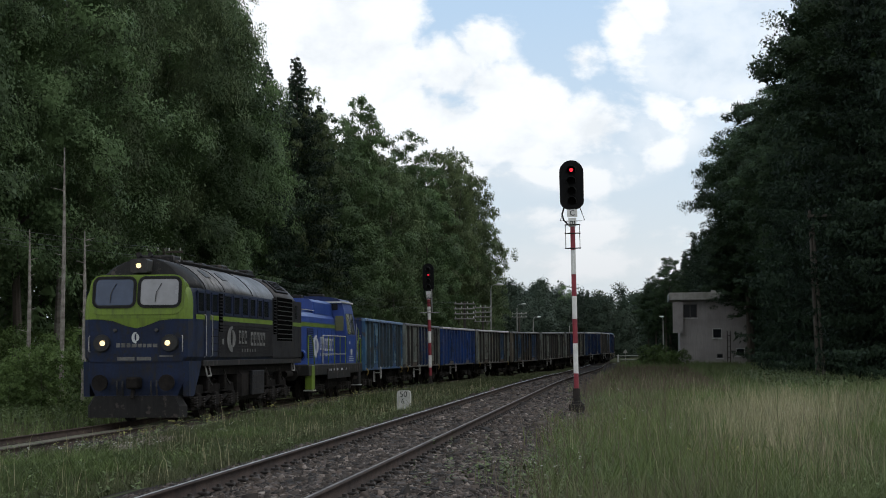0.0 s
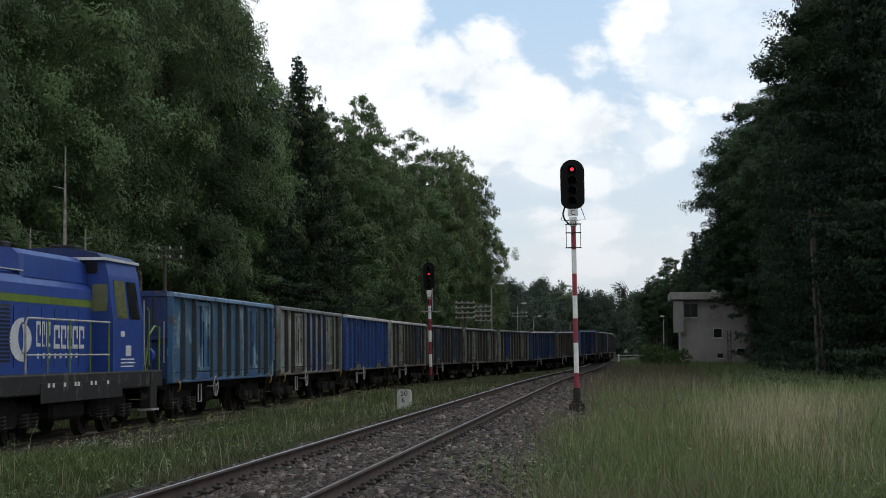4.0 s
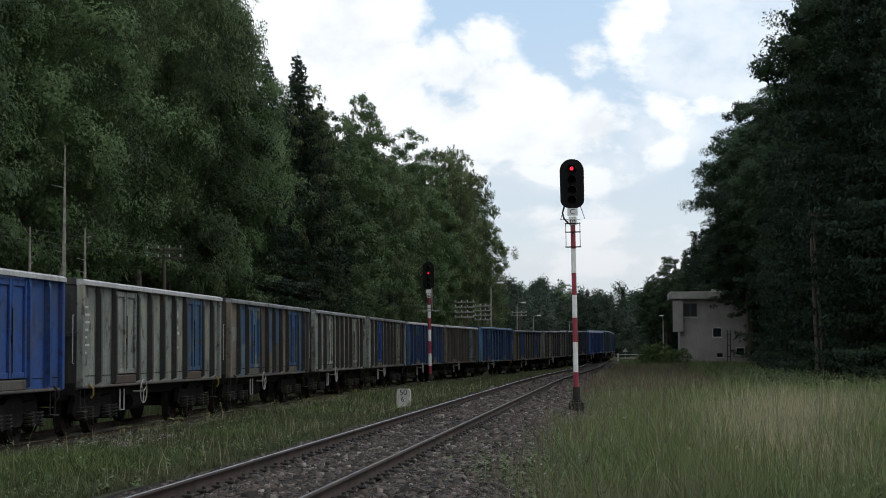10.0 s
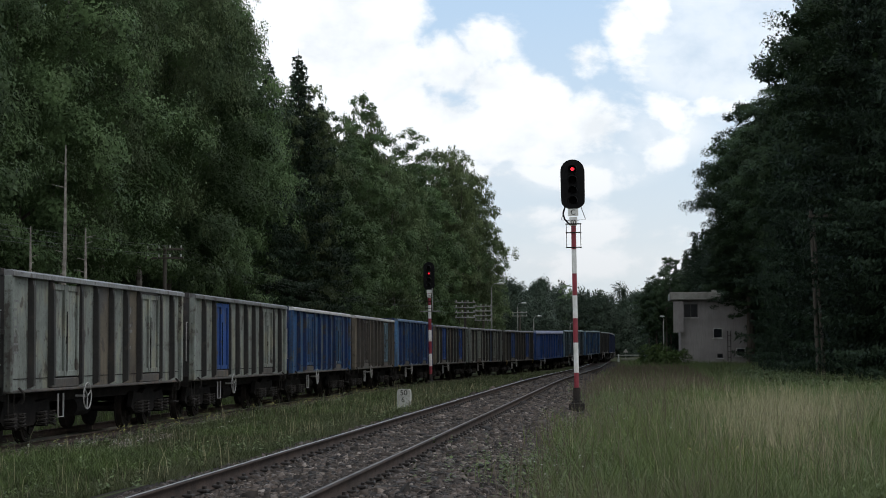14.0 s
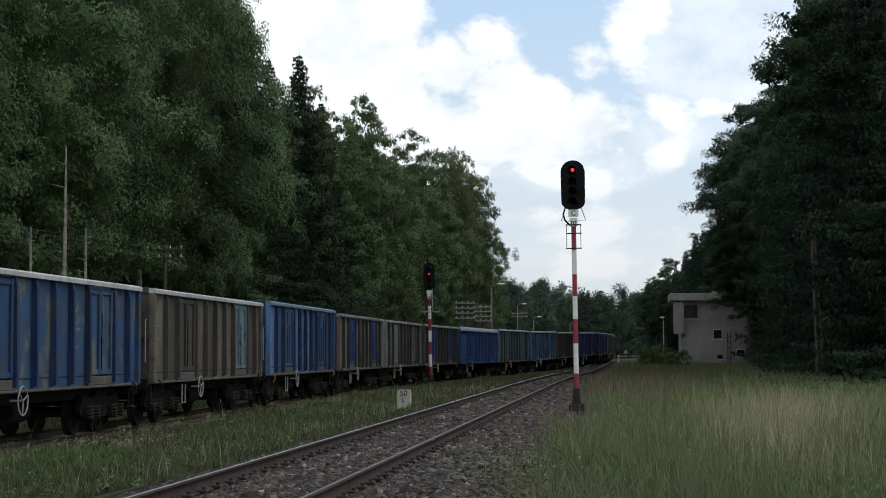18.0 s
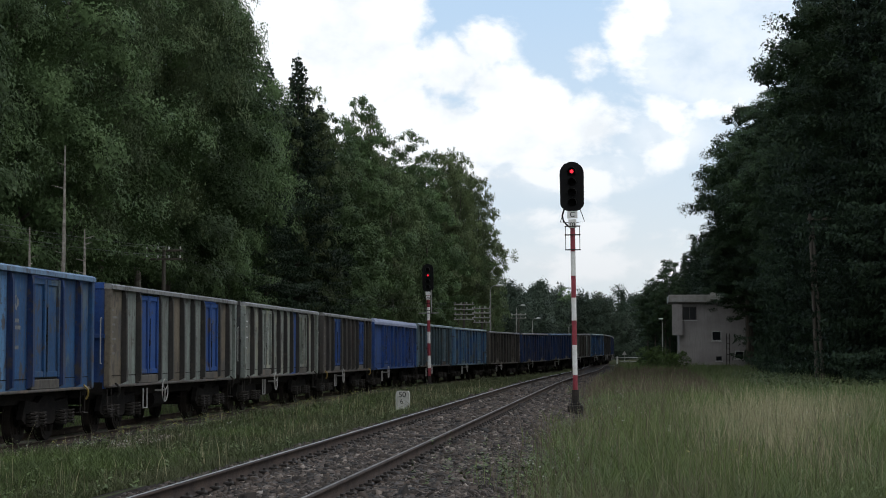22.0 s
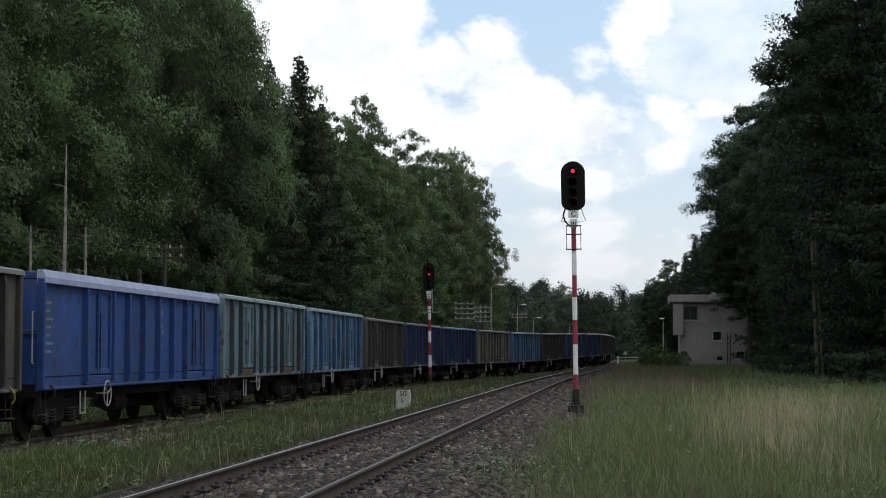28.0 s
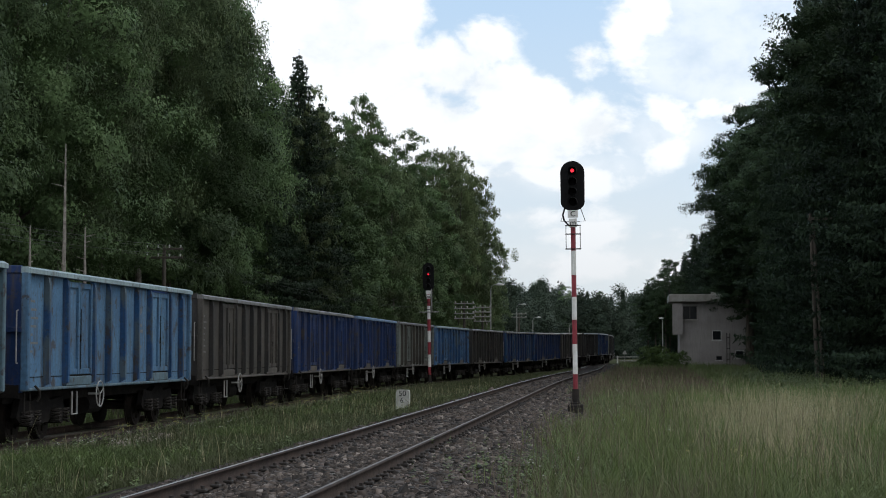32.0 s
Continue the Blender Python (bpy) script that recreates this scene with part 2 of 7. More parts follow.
M["sorrel"] = material("brown_seed_stems", (0.155, 0.122, 0.09), (0.115, 0.098, 0.07), scale=0.5, fine=3, rough=0.8, island=0.3, bump=0, spec=0.2)
M["yellow"] = material("yellow_blossom", (0.28, 0.26, 0.07), (0.2, 0.19, 0.05), scale=2, fine=8, rough=0.7, bump=0, island=0.2)
M["whiteflower"] = material("white_blossom", (0.34, 0.35, 0.30), (0.24, 0.25, 0.2), scale=2, fine=8, rough=0.7, bump=0, island=0.2)
M["black"] = material("black_paint", (0.005, 0.005, 0.0055), (0.007, 0.007, 0.007), rough=0.85, scale=4, fine=30, amount=0.3, bump=0.05, spec=0.2)
M["white"] = material("white_paint", (0.72, 0.72, 0.70), (0.58, 0.57, 0.54), rough=0.5, scale=5, fine=30, amount=0.3, bump=0.05)
M["red"] = material("signal_red_paint", (0.25, 0.02, 0.034), (0.18, 0.017, 0.028), rough=0.5, scale=5, fine=30, amount=0.3, bump=0.05)
M["redlight"] = material("red_signal_light", (1.0, 0.015, 0.04), rough=0.3, glow=1.3, bump=0)
M["lens"] = material("dark_signal_lens", (0.0025, 0.0025, 0.003), rough=0.8, scale=3, bump=0, spec=0.1)
M["grey"] = material("galvanised_steel", (0.35, 0.35, 0.34), (0.24, 0.23, 0.22), rough=0.55, metal=0.5, scale=3, fine=30, bump=0.1)
M["milestone"] = material("weathered_white_concrete", (0.46, 0.46, 0.43), (0.32, 0.32, 0.29), rough=0.85, scale=5, fine=25, bump=0.2)
M["concrete"] = material("weathered_concrete", (0.36, 0.35, 0.33), (0.25, 0.24, 0.22), rough=0.9, scale=2, fine=25, bump=0.3)
M["darkbase"] = material("dark_cast_base", (0.026, 0.023, 0.022), (0.04, 0.033, 0.028), rough=0.8, scale=4, fine=30, spec=0.15)
M["pole"] = material("weathered_timber_pole", (0.10, 0.085, 0.07), (0.065, 0.055, 0.046), rough=0.9, scale=3, fine=25, stretch=(1, 1, 0.15), bump=0.4)
M["ceramic"] = material("white_ceramic", (0.62, 0.62, 0.58), rough=0.25, scale=5, bump=0)
M["plaster"] = material("pale_render_wall", (0.36, 0.335, 0.33), (0.28, 0.26, 0.26), rough=0.9, scale=0.6, fine=14, bump=0.25, streaks=(0.22, 0.205, 0.2), spec=0.1)
M["pane"] = material("dark_window_pane", (0.012, 0.014, 0.017), rough=0.15, scale=2, fine=6, bump=0, amount=0.1, spec=0.25)
M["frame"] = material("dark_window_frame", (0.06, 0.055, 0.05), rough=0.6, scale=3)
M["whiteframe"] = material("white_window_frame", (0.62, 0.62, 0.6), rough=0.5, scale=3)
M["wire"] = material("weathered_wire", (0.09, 0.09, 0.088), rough=0.6, metal=0.3, scale=2, bump=0)


# ---- building helpers ----
def part(name, bm, mat, parent=None, label=""):
    """One mesh object from a bmesh, under a thing or a part."""
    me = bpy.data.meshes.new(name)
    bm.to_mesh(me)
    bm.free()
    me.materials.append(mat)
    ob = new(name, me)
    ob.parent = parent
    if label:
        ob["label"] = label
    return ob


def piece(name, me, parent, at=None, mat=None):
    """A further object on a mesh that exists already."""
    ob = new(name, me)
    ob.parent = parent
    if at is not None:
        ob.matrix_basis = at
    if mat is not None:
        ob.material_slots[0].link = "OBJECT"
        ob.material_slots[0].material = mat
    return ob


def bx(bm, x0, x1, y0, y1, z0, z1, bevel=0.0):
    vs = [bm.verts.new((x, y, z)) for z in (z0, z1) for y in (y0, y1) for x in (x0, x1)]
    fs = [bm.faces.new([vs[i] for i in f]) for f in ((0, 2, 3, 1), (4, 5, 7, 6), (0, 1, 5, 4), (2, 6, 7, 3), (0, 4, 6, 2), (1, 3, 7, 5))]
    if bevel:
        es = list({e for f in fs for e in f.edges})
        bmesh.ops.bevel(bm, geom=es, offset=bevel, segments=1, affect="EDGES")
    return bm


def box(x0, x1, y0, y1, z0, z1, bevel=0.0):
    return bx(bmesh.new(), x0, x1, y0, y1, z0, z1, bevel)


def rod(bm, a, b, r0, r1=None, n=8):
    """A round bar from a to b."""
    r1 = r0 if r1 is None else r1
    a, b = Vector(a), Vector(b)
    q = (b - a).to_track_quat("Z", "Y")
    rings = []
    for c, r in ((a, r0), (b, r1)):
        rings.append([bm.verts.new(c + q @ Vector((r * math.cos(2 * math.pi * i / n), r * math.sin(2 * math.pi * i / n), 0))) for i in range(n)])
    for i in range(n):
        bm.faces.new((rings[0][i], rings[0][(i + 1) % n], rings[1][(i + 1) % n], rings[1][i]))
    bm.faces.new(rings[0][::-1])
    bm.faces.new(rings[1])
    return bm


def pipe(bm, pts, r, n=6):
    """A bent tube through the points, in one piece."""
    pts = [Vector(q) for q in pts]
    rings = []
    for k, c in enumerate(pts):
        d = (pts[min(k + 1, len(pts) - 1)] - pts[max(k - 1, 0)]).normalized()
        side = d.cross(Vector((0.31, 0.17, 0.93)) if abs(d.z) < 0.9 else Vector((1, 0.2, 0))).normalized()
        up = d.cross(side)
        w = r[k] if isinstance(r, list) else r
        rings.append([bm.verts.new(c + side * (w * math.cos(2 * math.pi * i / n)) + up * (w * math.sin(2 * math.pi * i / n))) for i in range(n)])
    for a, b in zip(rings[:-1], rings[1:]):
        for i in range(n):
            bm.faces.new((a[i], a[(i + 1) % n], b[(i + 1) % n], b[i]))
    bm.faces.new(rings[0][::-1])
    bm.faces.new(rings[-1])
    return bm


def prism(bm, outline, axis, a, b):
    """A closed outline, given in the plane across an axis, drawn from a to b along it."""
    def at(p, q, w):
        return {"x": (w, p, q), "y": (p, w, q), "z": (p, q, w)}[axis]
    r0 = [bm.verts.new(at(p, q, a)) for p, q in outline]
    r1 = [bm.verts.new(at(p, q, b)) for p, q in outline]
    n = len(outline)
    for i in range(n):
        bm.faces.new((r0[i], r0[(i + 1) % n], r1[(i + 1) % n], r1[i]))
    bm.faces.new(r0[::-1])
    bm.faces.new(r1)
    bmesh.ops.recalc_face_normals(bm, faces=bm.faces)
    return bm


def ring(bm, centre, axis, r, w, n=18):
    """A thin hoop."""
    c = Vector(centre)
    q = Vector(axis).to_track_quat("Z", "Y")
    pts = [c + q @ Vector((r * math.cos(2 * math.pi * i / n), r * math.sin(2 * math.pi * i / n), 0)) for i in range(n + 1)]
    return pipe(bm, pts, w, 5)


def mesh_np(name, verts, faces, mat, smooth=False):
    """A mesh out of arrays: all faces have the same number of corners."""
    me = bpy.data.meshes.new(name)
    k = faces.shape[1]
    me.vertices.add(len(verts))
    me.vertices.foreach_set("co", np.ascontiguousarray(verts, dtype=np.float32).ravel())
    me.loops.add(faces.size)
    me.loops.foreach_set("vertex_index", np.ascontiguousarray(faces, dtype=np.int32).ravel())
    me.polygons.add(len(faces))
    me.polygons.foreach_set("loop_start", np.arange(0, faces.size, k, dtype=np.int32))
    if smooth:
        me.polygons.foreach_set("use_smooth", np.ones(len(faces), dtype=bool))
    me.materials.append(mat)
    me.update(calc_edges=True)
    return me


rng = np.random.default_rng(7)


# ---- the lines of the two tracks ----
def ease(v, a, b):
    u = np.clip((v - a) / (b - a), 0, 1)
    return u * u * (3 - 2 * u)


TRAIN_X, NEAR_X, NEAR_Z = -12.54, -3.51, 0.528
BEND = 0.1122 / 49.0
S1, S2, S3, S4, S5, S6 = 82.4, 131.4, 172.0, 221.0, 240.0, 340.0


def train_line(s):
    """Place and heading (to the right) of the train's track, s metres along it."""
    s = float(s)
    def ramp2(a, b):
        u = min(max(s - a, 0.0), b - a)
        return u * u / 2 + (b - a) * max(s - b, 0.0)
    x = TRAIN_X + BEND * ramp2(S1, S2) - BEND * ramp2(S3, S4) - BEND * ramp2(S5, S6)
    h = BEND * (min(max(s - S1, 0), S2 - S1) - min(max(s - S3, 0), S4 - S3) - min(max(s - S5, 0), S6 - S5))
    return x, s, float(0.5 * ease(s, 130, 200)), h


def near_line(y):
    return NEAR_X + 1.05 * float(ease(y, 68, 150))


def train_x(y):
    return train_line(y)[0]


def bump_noise(x, y, k, seed):
    return np.sin(x * k + seed) * np.cos(y * k * 0.83 + seed * 2.1) + 0.5 * np.sin(x * k * 2.3 + y * k * 1.9 + seed * 3.3)


def ground_z(x, y):
    """Height of the ground at arrays x, y: two track beds with grass between them, a meadow, the forest floor."""
    nx = NEAR_X + 1.05 * ease(y, 68, 150)
    tx = np.interp(y, TY, TX)
    tz = 0.5 * ease(y, 130, 200)
    z = np.where(x < nx, 0.05 + 0.06 * bump_noise(x, y, 0.35, 1.0), 0.08 + 0.07 * bump_noise(x, y, 0.3, 4.0))
    z = z + 0.4 * ease(y, 130, 200)
    z = z + 0.5 * ease(-x, 19, 40) + 0.35 * ease(x, 8, 30)
    d = np.abs(x - nx)
    z = np.maximum(z, np.where(d < 1.75, NEAR_Z - 0.2, NEAR_Z - 0.2 - (d - 1.75) * 0.26))
    e = np.abs(x - tx)
    bed = tz - 0.17 - np.maximum(e - 1.6, 0) * 0.3
    return np.where(e < 1.7, tz - 0.17, np.where(e < 2.6, np.minimum(z, np.maximum(bed, tz - 0.5)) * (2.6 - e) / 0.9 + z * (e - 1.7) / 0.9, z))


TY = np.arange(-400.0, 3300.0, 2.0)
TX = np.array([train_x(v) for v in TY])


def build_ground():
    xs = np.unique(np.concatenate([np.arange(-34, 16, 0.25), np.arange(-80, 60, 4.0), np.linspace(-3000, 3000, 60)]))
    ys = np.unique(np.concatenate([np.arange(8, 70, 0.5), np.arange(70, 260, 2.0), np.arange(-60, 420, 10.0), np.linspace(-400, 3200, 40)]))
    X, Y = np.meshgrid(xs, ys)
    Z = ground_z(X, Y)
    v = np.stack([X, Y, Z], -1).reshape(-1, 3)
    i = np.arange(len(v)).reshape(X.shape)
    f = np.stack([i[:-1, :-1], i[:-1, 1:], i[1:, 1:], i[1:, :-1]], -1).reshape(-1, 4)
    tagged(new("ground", mesh_np("ground", v, f, M["earth"], True)), "rough meadow and verge of grassy brown earth", "ground", kind="structure")


build_ground()


def strip(name, xs_of, ys, lift, mat, label, category):
    """A band of ground cover that lies a little above the ground."""
    rows = []
    for y in ys:
        x0, x1 = xs_of(y)
        x = np.linspace(x0, x1, 15)
        rows.append(np.stack([x, np.full(15, y), ground_z(x, np.full(15, float(y))) + lift], -1))
    v = np.array(rows)
    i = np.arange(v.shape[0] * 15).reshape(-1, 15)
    f = np.stack([i[:-1, :-1], i[:-1, 1:], i[1:, 1:], i[1:, :-1]], -1).reshape(-1, 4)
    return tagged(new(name, mesh_np(name, v.reshape(-1, 3), f, mat, True)), label, category, kind="structure")


YB = np.concatenate([np.arange(6, 80, 1.0), np.arange(80, 226, 4.0)])
ballast_bed = strip("ballast_bed", lambda y: (near_line(y) - 1.95, near_line(y) + 2.85 - 0.6 * float(ease(y, 50, 95))), YB, 0.012, M["ballast"], "bed of grey-brown crushed stone under the near track", "track bed")
old_bed = strip("old_ballast_bed", lambda y: (train_x(y) - 2.0, train_x(y) + 2.1), YB, 0.012, M["oldballast"], "dirty overgrown gravel bed under the far track", "track bed")
strip("forest_floor", lambda y: (-120, -19.5), np.arange(20, 420, 8.0), 0.03, M["forest_floor"], "dark forest floor with litter and moss", "ground")


# ---- rails, sleepers and fastenings ----
RAIL = [(-0.075, 0), (0.075, 0), (0.075, 0.012), (0.012, 0.035), (0.012, 0.125), (0.036, 0.135), (0.036, 0.153), (0.014, 0.158), (-0.02, 0.158), (-0.036, 0.153), (-0.036, 0.135),
        (-0.012, 0.125), (-0.012, 0.035), (-0.075, 0.012)]


def rail_mesh(line, off, ys, top):
    """A rail swept along a line, with its foot 0.16 m under the top."""
    pr = np.array(RAIL)
    rows = []
    for y in ys:
        x, z = line(y)
        rows.append(np.stack([x + off + pr[:, 0], np.full(len(pr), y), z - 0.158 + pr[:, 1]], -1))
    v = np.array(rows)
    n = len(pr)
    i = np.arange(v.shape[0] * n).reshape(-1, n)
    j = np.roll(i, -1, axis=1)
    f = np.stack([i[:-1], j[:-1], j[1:], i[1:]], -1)
    return v.reshape(-1, 3), f.reshape(-1, 4)


def build_track(name, line, ys, label, sleepers, sleeper_mat, clips, shiny):
    track = tagged(new(name), label, "railway track", "tracks", "structure")
    for side in (-0.7525, 0.7525):
        v, f = rail_mesh(line, side, ys, 0)
        me = mesh_np("rail", v, f, M["railside"])
        me.materials.append(M["railtop" if side < 0 else "raildull"])
        me.polygons.foreach_set("material_index", np.array([1 if shiny and (k % 14) in (7,) else 0 for k in range(len(f))], dtype=np.int32))
        ob = new("rail", me)
        ob.parent = track
        if shiny:
            ob["label"] = "rusty steel rail with a polished head"
    sl = box(-1.25, 1.25, -0.13, 0.13, -0.2, 0.0, 0.02)
    sm = bpy.data.meshes.new("sleeper")
    sl.to_mesh(sm)
    sl.free()
    sm.materials.append(sleeper_mat)
    cb = bmesh.new()
    for s in (-1, 1):
        bx(cb, s * 0.09 - 0.05, s * 0.09 + 0.05, -0.06, 0.06, 0, 0.035, 0.01)
        rod(cb, (s * 0.1, 0, 0.03), (s * 0.1, 0, 0.065), 0.022, n=6)
    cm = bpy.data.meshes.new("fastening")
    cb.to_mesh(cm)
    cb.free()
    cm.materials.append(M["clip"])
    for i, y in enumerate(sleepers):
        x, z = line(y)
        piece("sleeper", sm, track, pose(x, y, z - 0.166 + random.uniform(-0.008, 0.004), 0, 0, random.uniform(-0.8, 0.8)))
        if y < clips:
            for side in (-0.7525, 0.7525):
                piece("fastening", cm, track, pose(x + side, y, z - 0.15))
    return track


YR = np.concatenate([np.arange(8, 70, 4.0), np.arange(70, 240, 3.0), np.arange(240, 640, 10.0)])
near_track = build_track("near_track", lambda y: (near_line(y), NEAR_Z), YR[YR < 226], "railway track with polished rails on concrete sleepers", np.arange(12, 100, 0.62), M["sleeper"], 75, True)
far_track = build_track("far_track", lambda y: train_line(y)[0:3:2], YR, "old railway track with dull rusty rails in weeds", np.arange(26, 90, 0.62), M["woodsleeper"], 0, False)


# ---- ballast stones ----
def stones(name, n, xr, yr, size, line, mat="stone"):
    """Loose angular stones: eight-cornered lumps, joined."""
    base = np.array([[-1, -1, -1], [1, -1, -1], [1, 1, -1], [-1, 1, -1], [-1, -1, 1], [1, -1, 1], [1, 1, 1], [-1, 1, 1]], float) * 0.5
    fq = np.array([[4, 5, 6, 7], [0, 1, 5, 4], [1, 2, 6, 5], [2, 3, 7, 6], [3, 0, 4, 7]])
    y = rng.uniform(yr[0], yr[1], n)
    off = rng.uniform(xr[0], xr[1], n)
    x = np.array([line(v) for v in y]) + off
    keep = np.minimum(np.abs(off - 0.7525), np.abs(off + 0.7525)) > 0.1
    x, y = x[keep], y[keep]
    n = len(x)
    sz = size * rng.lognormal(0, 0.3, (n, 1, 1)) * rng.uniform(0.6, 1.2, (n, 1, 3))
    v = base[None] * sz + rng.normal(0, 0.16, (n, 8, 3)) * sz
    a = rng.uniform(0, 6.28, (n, 1))
    b = rng.normal(0, 0.4, (n, 1))
    ca, sa, cb, sb = np.cos(a), np.sin(a), np.cos(b), np.sin(b)
    vx, vy, vz = v[..., 0], v[..., 1], v[..., 2]
    vy, vz = vy * cb - vz * sb, vy * sb + vz * cb
    vx, vy = vx * ca - vy * sa, vx * sa + vy * ca
    z = ground_z(x, y) + 0.02
    v = np.stack([vx + x[:, None], vy + y[:, None], vz + z[:, None]], -1)
    f = fq[None] + np.arange(n)[:, None, None] * 8
    return tagged(new(name, mesh_np(name, v.reshape(-1, 3), f.reshape(-1, 4), M[mat])), "loose grey and brownish crushed stones of the track bed", "ballast", kind="stuff")


stones("ballast_stones", 46000, (-1.4, 2.95), (13.8, 29), 0.039, near_line)
stones("ballast_stones", 26000, (-1.35, 2.85), (29, 52), 0.05, near_line)
stones("ballast_stones", 12000, (-1.3, 2.5), (52, 110), 0.08, near_line)
stones("pale_ballast_stones", 4200, (-1.35, 2.8), (13.8, 29), 0.04, near_line, "palestone")
stones("pale_ballast_stones", 2400, (-1.3, 2.6), (29, 60), 0.05, near_line, "palestone")
stones("old_ballast_stones", 2600, (1.0, 2.5), (28, 46), 0.06, train_x)
stones("pale_gravel", 2600, (1.5, 3.4), (27, 37), 0.035, train_x, "palestone")


# ---- grass, weeds and flowers ----
def blades(name, x, y, tall, wide, mat, label, lean=0.25, category="grass"):
    """Bent blades, two quads each."""
    n = len(x)
    h = tall * rng.lognormal(0, 0.28, n)
    w = wide * rng.uniform(0.6, 1.3, n)
    a = rng.uniform(0, 6.28, n)
    d = np.stack([np.cos(a), np.sin(a)], -1)
    t = rng.uniform(0, 6.28, n)
    b = np.stack([np.cos(t), np.sin(t)], -1) * (h * rng.uniform(0.05, 1, n) * lean)[:, None]
    z = ground_z(x, y) - 0.02
    p = np.stack([x, y], -1)
    v = np.zeros((n, 6, 3))
    for k, (fr, ww) in enumerate(((0, 1), (0.55, 0.85), (1, 0.15))):
        c = p + b * fr ** 2
        for s, sg in ((0, -1), (1, 1)):
            v[:, 2 * k + s, :2] = c + d * (sg * w * ww / 2)[:, None]
            v[:, 2 * k + s, 2] = z + h * fr * (1 - 0.15 * fr * lean)
    f = np.array([[0, 1, 3, 2], [2, 3, 5, 4]])[None] + np.arange(n)[:, None, None] * 6
    return tagged(new(name, mesh_np(name, v.reshape(-1, 3), f.reshape(-1, 4), mat)), label, category, kind="stuff")


def scatter(n, x_of, y0, y1, patch=0.0, seed=0.0, power=1.0):
    """Random places between two edges that run along the track; patch keeps them to clumps."""
    y = y0 + (y1 - y0) * rng.uniform(0, 1, n) ** power
    e = np.array([x_of(v) for v in y])
    x = e[:, 0] + (e[:, 1] - e[:, 0]) * rng.uniform(0, 1, n) + rng.normal(0, 0.22, n)
    stand = (np.abs(x + 1.15) > 0.55) | (y < 37) | (y > 46.3)
    x, y = x[stand], y[stand]
    if patch:
        k = bump_noise(x, y, 0.9, seed) + 0.6 * bump_noise(x, y, 2.7, seed + 2) > patch
        x, y = x[k], y[k]
    return x, y


def meadow(y):
    return near_line(y) + 2.75 - 0.5 * float(ease(y, 50, 95)), max(4.0, 0.165 * y + 1.0)


def tufts(name, x, y, tall, wide, mat, label, per=9, spread=0.06, lean=0.8, category="grass"):
    """Grass in tufts: blades that fan out from one root."""
    x, y = np.repeat(x, per), np.repeat(y, per)
    n = len(x)
    return blades(name, x + rng.normal(0, spread, n), y + rng.normal(0, spread, n), tall, wide, mat, label, lean, category)


def dots(name, x, y, tall, size, mat, label, per=5):
    """Blossoms and seed heads: small upturned rhombs at the tops of stems."""
    x, y = np.repeat(x, per), np.repeat(y, per)
    n = len(x)
    x, y = x + rng.normal(0, 0.07, n), y + rng.normal(0, 0.07, n)
    z = ground_z(x, y) + tall * rng.uniform(0.75, 1.15, n)
    s = size * rng.uniform(0.6, 1.4, n)
    v = np.zeros((n, 4, 3))
    for k, (dx, dy, dz) in enumerate(((-1, 0, 0), (0, -0.6, -0.35), (1, 0, 0.1), (0, 0.6, 0.5))):
        v[:, k] = np.stack([x + dx * s, y + dy * s, z + dz * s], -1)
    f = np.arange(n * 4).reshape(-1, 4)
    return tagged(new(name, mesh_np(name, v.reshape(-1, 3), f, mat)), label, "flowers", kind="stuff")


def herbs(name, x, y, tall, size, mat, label, per=16):
    """Leafy weeds: leaves up a stem."""
    x0, y0 = np.repeat(x, per), np.repeat(y, per)
    n = len(x0)
    h = np.repeat(tall * rng.lognormal(0, 0.3, len(x)), per)
    fr = rng.uniform(0.1, 1.0, n)
    a = rng.uniform(0, 6.28, n)
    r = size * rng.uniform(0.5, 1.3, n) * (1.2 - 0.7 * fr)
    z = ground_z(x0, y0) + h * fr
    d = np.stack([np.cos(a), np.sin(a), rng.uniform(-0.3, 0.6, n)], -1) * r[:, None]
    u = np.stack([-np.sin(a), np.cos(a), 0 * a], -1) * (r * 0.3)[:, None]
    c = np.stack([x0, y0, z], -1)
    v = np.stack([c, c + d * 0.5 + u, c + d, c + d * 0.5 - u], 1)
    f = np.arange(n * 4).reshape(-1, 4)
    return tagged(new(name, mesh_np(name, v.reshape(-1, 3), f, mat)), label, "weeds", kind="stuff")


def verge(y):
    return train_x(y) + 1.9, near_line(y) - 1.45


tufts("meadow_grass", *scatter(6800, meadow, 18, 40), 0.34, 0.009, M["grass"], "tufted green meadow grass")
tufts("meadow_grass", *scatter(4600, meadow, 40, 75), 0.36, 0.019, M["grass"], "tufted green meadow grass", 9, 0.1)
tufts("meadow_grass", *scatter(3900, meadow, 75, 190), 0.36, 0.05, M["grass"], "tufted green meadow grass", 8, 0.2)
blades("dry_grass", *scatter(6000, meadow, 19, 45, 0.6, 3.0), 0.58, 0.006, M["hay"], "tall dry straw-coloured grass stems", 0.3)
def cluster(n, cx, cy, sx, sy):
    """Random places in a soft-edged patch."""
    return rng.normal(cx, sx, n), rng.normal(cy, sy, n)


